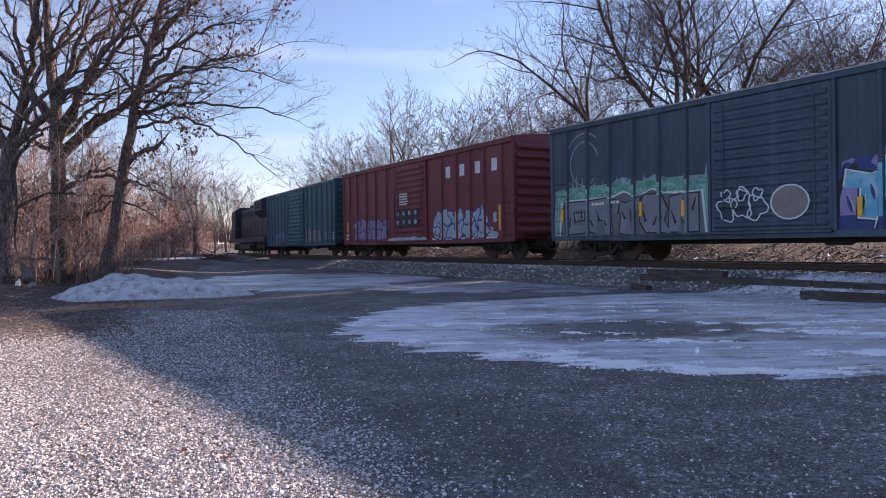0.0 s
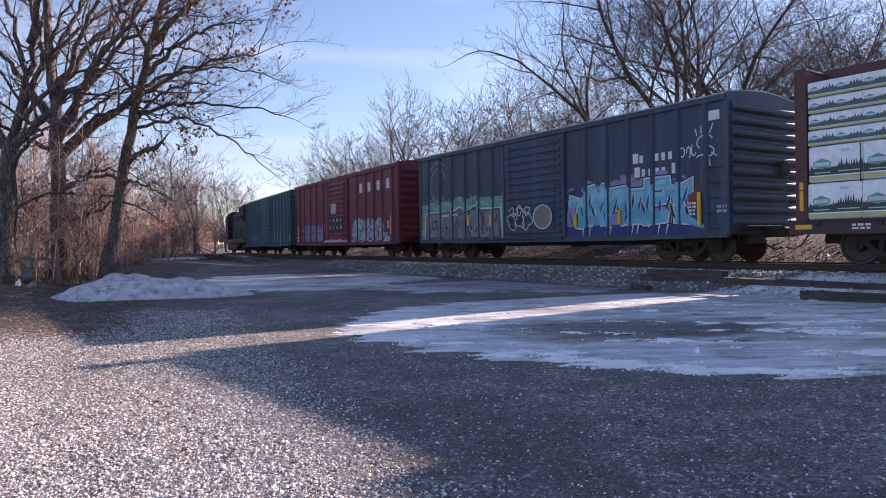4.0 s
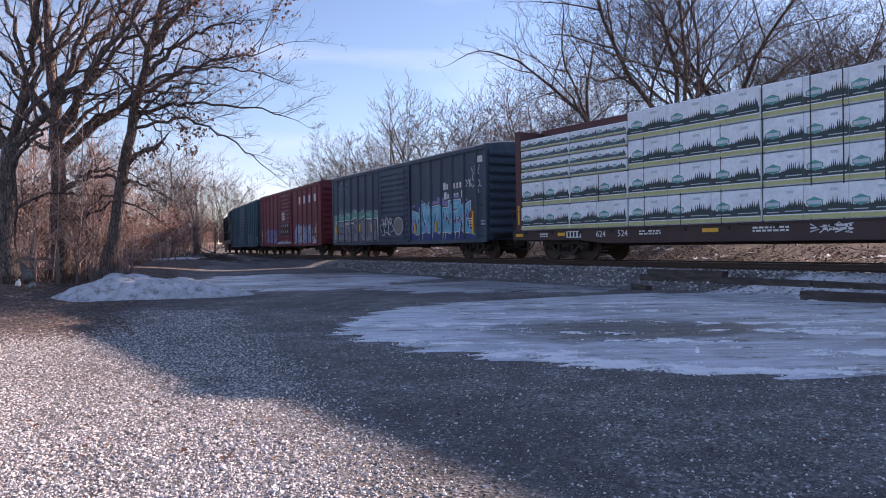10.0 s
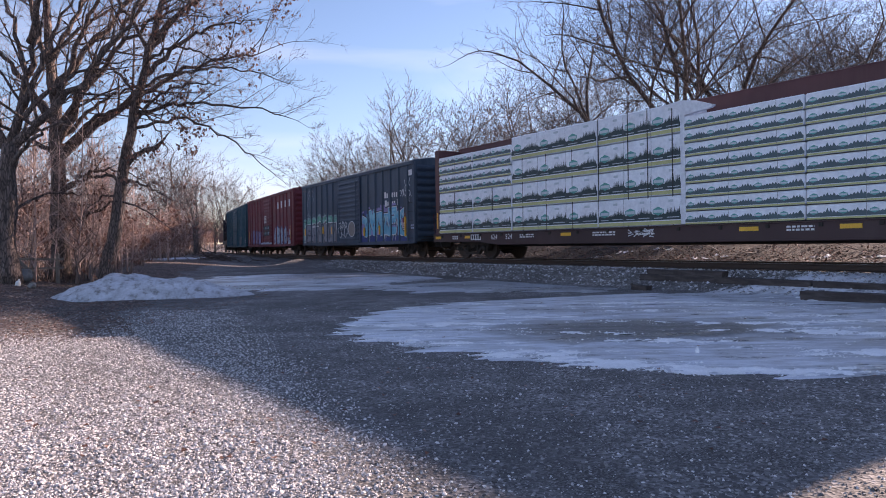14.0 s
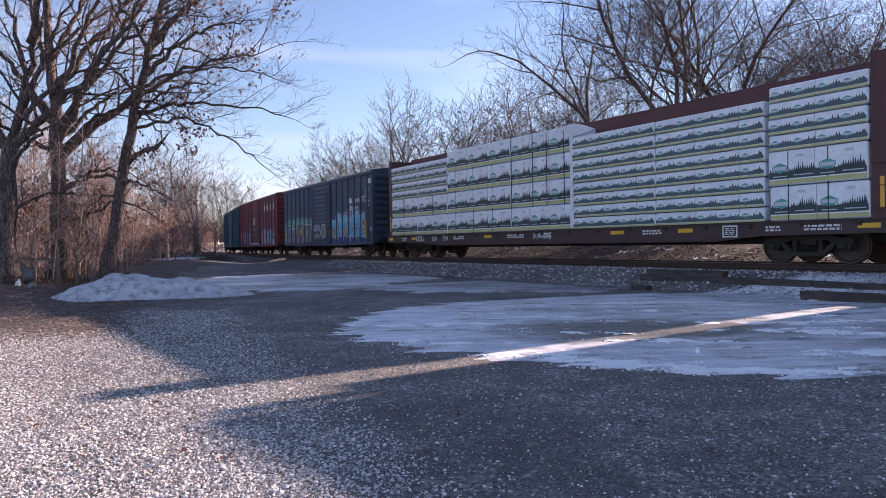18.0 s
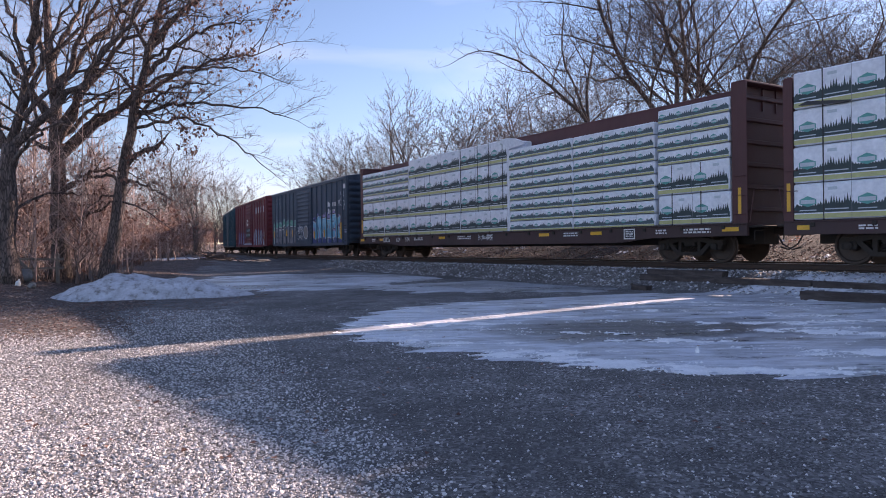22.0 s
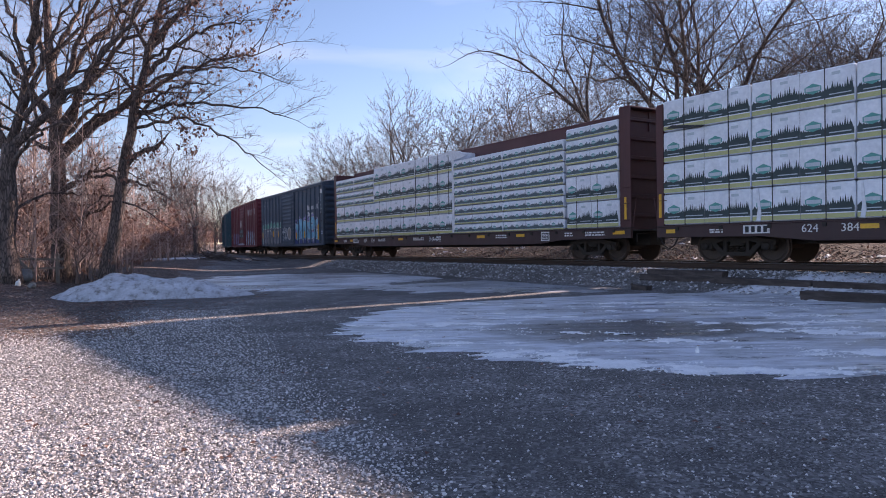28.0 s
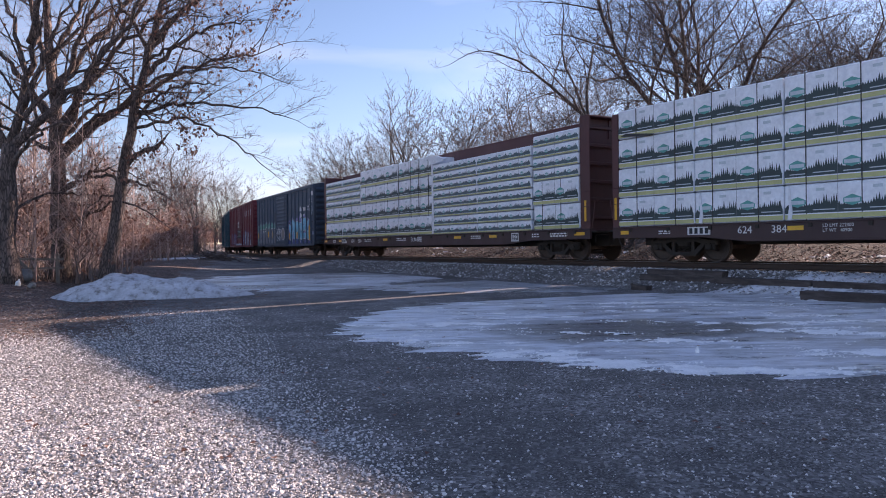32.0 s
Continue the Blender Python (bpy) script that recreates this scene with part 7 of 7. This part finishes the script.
def locomotive():
    u0, u1 = -66.8, -44.7
    uc, L = (u0 + u1) / 2, (u1 - u0) / 2
    car = thing("diesel_locomotive", "grimy dark blue and brown diesel locomotive heading the train", "locomotive")
    part("frame", Shape().box(-L, L, -1.5, 1.5, 1.05, 1.5, 0.03), "loco_grey", car)
    hood = part("long_hood", Shape().box(-L + 5.2, L - 1.2, -0.95, 0.95, 1.5, 4.3, 0.12), "loco_grey", car, "grey engine hood with stained doors")
    for k in range(14):
        x = -L + 5.5 + k * 0.92
        part("hood_door", Shape().box(x, x + 0.84, -0.95, -0.985, 1.65, 3.3, 0.012), "loco_grey", hood)
    part("radiator_housing", Shape().prism([(-0.96, 3.1), (-1.5, 3.7), (-1.5, 4.55), (-1.2, 4.7), (1.2, 4.7), (1.5, 4.55), (1.5, 3.7), (0.96, 3.1)], "x", L - 5.0, L - 1.3), "loco_blue", car, "dark blue flared radiator housing")
    part("exhaust_housing", Shape().box(-0.8, 1.6, -0.8, 0.8, 4.3, 4.62, 0.08), "loco_blue", car)
    cab = part("cab", Shape().prism([(-1.5, 1.5), (-1.5, 4.3), (-1.0, 4.7), (1.0, 4.7), (1.5, 4.3), (1.5, 1.5)], "x", -L + 2.6, -L + 5.2), "loco_blue", car, "dark blue cab")
    for x in (-L + 2.9, -L + 4.1):
        part("cab_window", Shape().box(x, x + 0.8, -1.49, -1.51, 3.2, 3.9, 0.02), "black", cab)
    part("nose", Shape().box(-L + 0.9, -L + 2.6, -0.9, 0.9, 1.5, 3.2, 0.15), "loco_blue", car)
    for k in range(5):
        part("louvre", Shape().box(-L + 6.2 + k * 1.9, -L + 7.6 + k * 1.9, -0.955, -0.975, 3.45, 4.0, 0.01), "black", hood)
    for k in range(4):
        part("roof_fan", Shape().lathe([(0.1, 4.3), (0.62, 4.3), (0.62, 4.48), (0.5, 4.5), (0.1, 4.46)], (-L + 8.0 + k * 1.55, 0, 0), "z", 14), "black", hood)
    part("radiator_screen", Shape().box(L - 4.6, L - 1.7, -1.5, -1.512, 3.85, 4.45, 0.008), "black", car)
    part("horn", Shape().tube([(-L + 4.6, 0.2, 4.7), (-L + 4.6, 0.2, 4.95), (-L + 4.2, 0.2, 5.0)], 0.07, 8), "black", car)
    part("air_tank", Shape().lathe([(0.05, -1.3), (0.17, -1.22), (0.17, 1.22), (0.05, 1.3)], (3.6, -1.25, 0.85), "x", 12), "black", car)
    part("walkway_skirt", Shape().box(-L + 0.6, L - 0.6, -1.5, -1.512, 1.12, 1.42, 0.008), "loco_blue", car)
    part("fuel_tank", Shape().prism([(-1.2, 1.05), (-1.45, 0.9), (-1.45, 0.45), (-1.1, 0.3), (1.1, 0.3), (1.45, 0.45), (1.45, 0.9), (1.2, 1.05)], "x", -3.0, 3.0), "loco_grey", car)
    for sgn in (-1, 1):
        for k in range(13):
            x = -L + 5.4 + k * 1.25
            part("stanchion", Shape().tube([(x, sgn * 1.45, 1.5), (x, sgn * 1.45, 2.45)], 0.02, 5), "loco_grey", car)
        part("hand_rail", Shape().tube([(-L + 5.4, sgn * 1.45, 2.45), (L - 0.5, sgn * 1.45, 2.45)], 0.02, 5), "loco_grey", car)
    for e in (-1, 1):
        coupler(car, e * (L + 0.05), e)
        for k in range(4):
            part("step", Shape().box(e * (L - 0.7), e * (L - 0.1), -1.5, -1.1, 0.35 + k * 0.3, 0.39 + k * 0.3, 0.008), "loco_grey", car)
        s = Shape()
        for sgn in (-1, 1):
            s.prism([(-2.3, 0.55), (-2.3, 0.9), (-1.6, 1.02), (1.6, 1.02), (2.3, 0.9), (2.3, 0.55), (1.2, 0.5), (-1.2, 0.5)], "y", sgn * 1.0, sgn * 1.16)
            for px in (-1.7, 0, 1.7):
                s.box(px - 0.2, px + 0.2, sgn * 0.98, sgn * 1.22, 0.36, 0.7, 0.03)
        t = part("truck", s, "truck", car, m=Matrix.Translation((e * (L - 4.0), 0, 0)))
        for px in (-1.7, 0, 1.7):
            wheelset(t, px, 0.53)
    ROLLING.append((car, uc, L - 4.0))


locomotive()
teal_boxcar()
red_boxcar()
navy_boxcar()
loaded_cars()


# ---- small things ----
def timber(s0, s1, lat, z, w=0.24, hgt=0.2, turn=0.0, label="weathered dark railway timber lying beside the track"):
    p, a = line_at((s0 + s1) / 2, lat)
    sh = Shape().box(-(s1 - s0) / 2, (s1 - s0) / 2, -w / 2, w / 2, 0, hgt, 0.018)
    rng = random.Random(int(s0 * 10))
    sh.v = [(x + rng.uniform(-0.03, 0.03), y + rng.uniform(-0.02, 0.02), q + rng.uniform(-0.025, 0.02)) for x, y, q in sh.v]
    ob = new("timber", sh.mesh("timber", M["timber"]))
    ob.matrix_basis = Matrix.Translation((p.x, p.y, z)) @ Matrix.Rotation(a + radians(turn), 4, "Z")
    return tagged(ob, label, "timber", "timbers beside the track")


def timber_stack():
    def g(s, lat):
        p, _ = line_at(s, lat)
        return floor_at(p.x, p.y)
    for s0, s1, lat, turn in ((14.0, 16.4, -2.25, 0.5), (16.42, 18.9, -2.27, -0.2), (18.93, 21.3, -2.3, 0.3), (21.33, 23.9, -2.3, -0.5), (14.6, 15.1, -3.3, 0.8), (19.3, 21.8, -3.55, 0.6), (21.9, 24.8, -3.5, -1.0)):
        if s0 == 14.0:
            timber(s0 + 0.25, s1 + 0.2, lat + 0.05, min(g(s0 + 0.3, lat), g(s1 - 0.3, lat)) + 0.085, 0.23, 0.16, turn + 1.2, "dark railway timber lying on another")
        timber(s0, s1, lat, min(g(s0 + 0.3, lat), g(s1 - 0.3, lat)) - (0.06 if s0 == 14.6 else 0.08), 0.27 if lat < -3.4 else 0.25, 0.28 if lat < -3.4 else 0.19, turn)


timber_stack()


def lump(name, label, category, x, y, size, seed, mat, squash=0.7, n=2, group=""):
    bm = bmesh.new()
    bmesh.ops.create_icosphere(bm, subdivisions=n, radius=1.0)
    for v in bm.verts:
        k = 1 + 0.28 * noise.noise(v.co * 1.3 + Vector((seed, 0, 0))) + 0.12 * noise.noise(v.co * 3.1 + Vector((0, seed, 0)))
        v.co = Vector((v.co.x * size[0], v.co.y * size[1], v.co.z * size[2])) * k
    me = bpy.data.meshes.new(name)
    bm.to_mesh(me)
    bm.free()
    me.materials.append(M[mat])
    ob = new(name, me)
    low = min(v.co.z for v in me.vertices)
    ob.matrix_basis = Matrix.Translation((x, y, floor_at(x, y) - low * squash)) @ Matrix.Rotation(seed, 4, "Z")
    return tagged(ob, label, category, group)


lump("rock", "grey field rock half sunk in leaf litter", "rock", -13.55, 22.6, (0.3, 0.24, 0.24), 2.0, "rock", 0.75, 3)
lump("rock", "small grey rock at the edge of the lot", "rock", -12.3, 20.9, (0.16, 0.12, 0.10), 5.0, "rock", 0.75, 2)
lump("ice_chunk", "upright lump of white ice on the puddle", "ice", 2.8, 7.72, (0.022, 0.02, 0.042), 1.0, "crust", 0.9, 2)

def white_bottle():
    t = thing("plastic_bottle", "white plastic bottle standing in leaf litter", "bottle", m=at_ground(-13.0, 21.3) @ Matrix.Rotation(radians(14), 4, "Y") @ Matrix.Scale(0.75, 4))
    part("bottle_body", Shape().lathe([(0.085, 0.0), (0.1, 0.02), (0.1, 0.22), (0.085, 0.27), (0.035, 0.31), (0.035, 0.33)], (0, 0, 0), "z", 16), "bottle", t, smooth=True)
    part("cap", Shape().lathe([(0.04, 0.33), (0.04, 0.365), (0.036, 0.37)], (0, 0, 0), "z", 12), "bottle", t)


white_bottle()


def old_fence():
    t = thing("wooden_fence", "short broken grey wooden fence among the stalks", "fence", m=at_ground(-14.3, 23.3))
    for x in (0.0, 1.45):
        part("fence_post", Shape().box(x - 0.05, x + 0.05, -0.05, 0.05, -0.1, 0.95, 0.01), "old_wood", t)
    for z, tilt in ((0.75, -0.02), (0.42, 0.03)):
        part("fence_rail", Shape().prism([(-0.2, z), (1.7, z + tilt), (1.7, z + tilt + 0.06), (-0.2, z + 0.065)], "y", -0.075, -0.052), "old_wood", t)
    part("fence_brace", Shape().prism([(0.1, 0.72), (0.85, 0.1), (0.93, 0.16), (0.2, 0.8)], "y", -0.098, -0.078), "old_wood", t)


old_fence()


def brush_pile():
    """A heap of dark cut branches where the track bends out of sight."""
    rng = random.Random(17)
    x0, y0 = -16.6, 50.5
    t = thing("brush_pile", "low dark heap of cut branches beside the track", "brush pile", m=at_ground(x0, y0))
    for k in range(70):
        a, r = rng.uniform(0, 6.28), abs(rng.gauss(0, 1.0))
        p = Vector((math.cos(a) * r * 1.3, math.sin(a) * r * 0.8, max(0.02, 0.55 - 0.35 * r) * rng.random()))
        d = Vector((rng.gauss(0, 1), rng.gauss(0, 0.7), rng.gauss(0, 0.25)))
        part("cut_branch", Shape().tube(wander(p, d, rng.uniform(0.8, 2.0), 4, rng, 0.15), taper(rng.uniform(0.02, 0.06), 0.012, 5), 5), "bark", t)


brush_pile()


def fallen_sticks():
    rng = random.Random(19)
    for k in range(110):
        p, _ = line_at(rng.uniform(-14, 30), rng.uniform(2.8, 7.5))
        p.z = floor_at(p.x, p.y) + 0.03
        a = rng.uniform(0, 6.28)
        pts = wander((0, 0, 0), (math.cos(a), math.sin(a), rng.uniform(-0.02, 0.35)), rng.uniform(0.7, 2.4), 5, rng, 0.12)
        ob = new("fallen_branch", Shape().tube(pts, taper(rng.uniform(0.012, 0.035), 0.006, 6), 5).mesh("fallen_branch", M["old_wood" if k % 3 else "bark_pale"]))
        ob.matrix_basis = Matrix.Translation(p)
        tagged(ob, "pale fallen branch on the leafy bank", "branch", "fallen branches on the bank")


fallen_sticks()


def snow_scraps():
    """Leftover crusts of snow under and behind the line."""
    rng = np.random.RandomState(37)
    c = rng.uniform(0, 1, (46, 2)) * np.array([60, 6.5]) + np.array([-30, 2.4])
    p = (c[:, None] + rng.normal(0, 1, (46, 9, 2)) * np.array([0.35, 0.16])).reshape(-1, 2)
    a = np.interp(p[:, 0], _S, _A)
    x, y = np.interp(p[:, 0], _S, _X) - np.sin(a) * p[:, 1], np.interp(p[:, 0], _S, _Y) + np.cos(a) * p[:, 1]
    r = rng.uniform(0.03, 0.13, len(x))
    ob = pebbles("snow_scraps", np.stack([x, y, ground_z(x, y) - r * 0.1], 1), r, "snow", 38)
    tagged(ob, "scraps of old snow on the leafy bank", "snow", kind="stuff")


snow_scraps()


def blown_leaves():
    """Dead leaves on gravel and ice."""
    rng = np.random.RandomState(23)
    n = 260
    y = 4.0 + 14 * rng.uniform(0, 1, n) ** 1.3
    x = rng.uniform(-0.62, 0.62, n) * y
    xl, yl = -4.9 - 8 * rng.uniform(0, 1, 5200), rng.uniform(10.2, 24, 5200)
    x, y = np.concatenate([x, xl]), np.concatenate([y, yl])
    k = (icy(x, y) < 0.02) | (np.arange(len(x)) % 5 == 0)
    x, y = x[k], y[k]
    s = Shape()
    z = ground_z(x, y)
    for i in range(len(x)):
        a, w, h = rng.uniform(0, 6.28), rng.uniform(0.012, 0.03), rng.uniform(0.025, 0.055)
        c, q = math.cos(a), math.sin(a)
        t = rng.uniform(0.004, 0.02)
        b = z[i] + 0.014
        s.add([(x[i], y[i], b), (x[i] + c * h * 0.5 - q * w, y[i] + q * h * 0.5 + c * w, b + t), (x[i] + c * h, y[i] + q * h, b + 0.003), (x[i] + c * h * 0.5 + q * w, y[i] + q * h * 0.5 - c * w, b + t)], [(0, 1, 2, 3)])
    ob = new("blown_leaves", s.mesh("blown_leaves", M["dead_leaf"], fix=False))
    tagged(ob, "scattered dry brown leaves on the ground", "leaves", kind="stuff")


blown_leaves()


def bank_leaves():
    """Curled dead leaves that cover the bank behind the line."""
    rng = np.random.RandomState(43)
    n = 16000
    t, lat = rng.uniform(-26, 32, n), 2.5 + np.abs(rng.normal(0, 1, n)) * 3.0
    a = np.interp(t, _S, _A)
    x, y = np.interp(t, _S, _X) - np.sin(a) * lat, np.interp(t, _S, _Y) + np.cos(a) * lat
    z = ground_z(x, y)
    k = rng.uniform(0, 6.28, n)
    h, w, up = rng.uniform(0.05, 0.12, n), rng.uniform(0.025, 0.05, n), rng.uniform(0.01, 0.07, n)
    c, q = np.cos(k), np.sin(k)
    v = np.stack([np.stack([x, y, z + 0.004], 1), np.stack([x + c * h * 0.5 - q * w, y + q * h * 0.5 + c * w, z + up], 1), np.stack([x + c * h, y + q * h, z + 0.01 + up * 0.6], 1), np.stack([x + c * h * 0.5 + q * w, y + q * h * 0.5 - c * w, z + up * 0.4], 1)], 1)
    me = bpy.data.meshes.new("bank_leaves")
    me.from_pydata(v.reshape(-1, 3).tolist(), [], (np.arange(n)[:, None] * 4 + np.arange(4)).tolist())
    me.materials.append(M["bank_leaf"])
    tagged(new("bank_leaves", me), "dense brown leaf litter on the bank", "leaves", kind="stuff")


bank_leaves()


def distant_wood():
    """Far bare woods that close the view: nothing but thin stems and twigs."""
    rng = random.Random(29)
    s = Shape()
    for k in range(6500):
        x, y = rng.uniform(-190, 130), rng.uniform(130, 230)
        z = floor_at(x, y) if k % 9 == 0 else 1.6
        h = rng.uniform(2, 8) * (0.8 + 0.35 * math.sin(x * 0.07) * math.sin(x * 0.023 + 1))
        r = rng.uniform(0.05, 0.13)
        lean = rng.uniform(-0.06, 0.06)
        for (dx, z0, z1, rr) in ((0, 0, h, r), (rng.uniform(0.8, 2), h * 0.3, h * 0.85, r * 0.6), (-rng.uniform(0.8, 2), h * 0.35, h * 0.9, r * 0.6), (rng.uniform(-1, 1), h * 0.5, h * 1.05, r * 0.5)):
            b, t = Vector((x + lean * z0 * (1 if dx else 0), y, z + z0)), Vector((x + dx + lean * z1, y, z + z1))
            s.add([(b.x - rr, b.y, b.z), (b.x + rr, b.y, b.z), (b.x, b.y + rr, b.z), tuple(t)], [(0, 1, 3), (1, 2, 3), (2, 0, 3)])
    ob = new("distant_wood", s.mesh("distant_wood", M["twig_far"], fix=False))
    tagged(ob, "far bare brown wood along the horizon", "wood", kind="stuff")


distant_wood()


def motions():
    """The train rolls along its curve and brakes; every wheelset turns with it."""
    for car, u, reach in ROLLING:
        walk(car, [(k * 0.5, car_pose(k * 0.5, u, reach)) for k in range(65)])
    steps = [k * 0.2 for k in range(161)]
    for w, rest, r in TURNING:
        walk(w, [(t, rest @ Matrix.Rotation(along(t) / r, 4, "Y")) for t in steps])


motions()
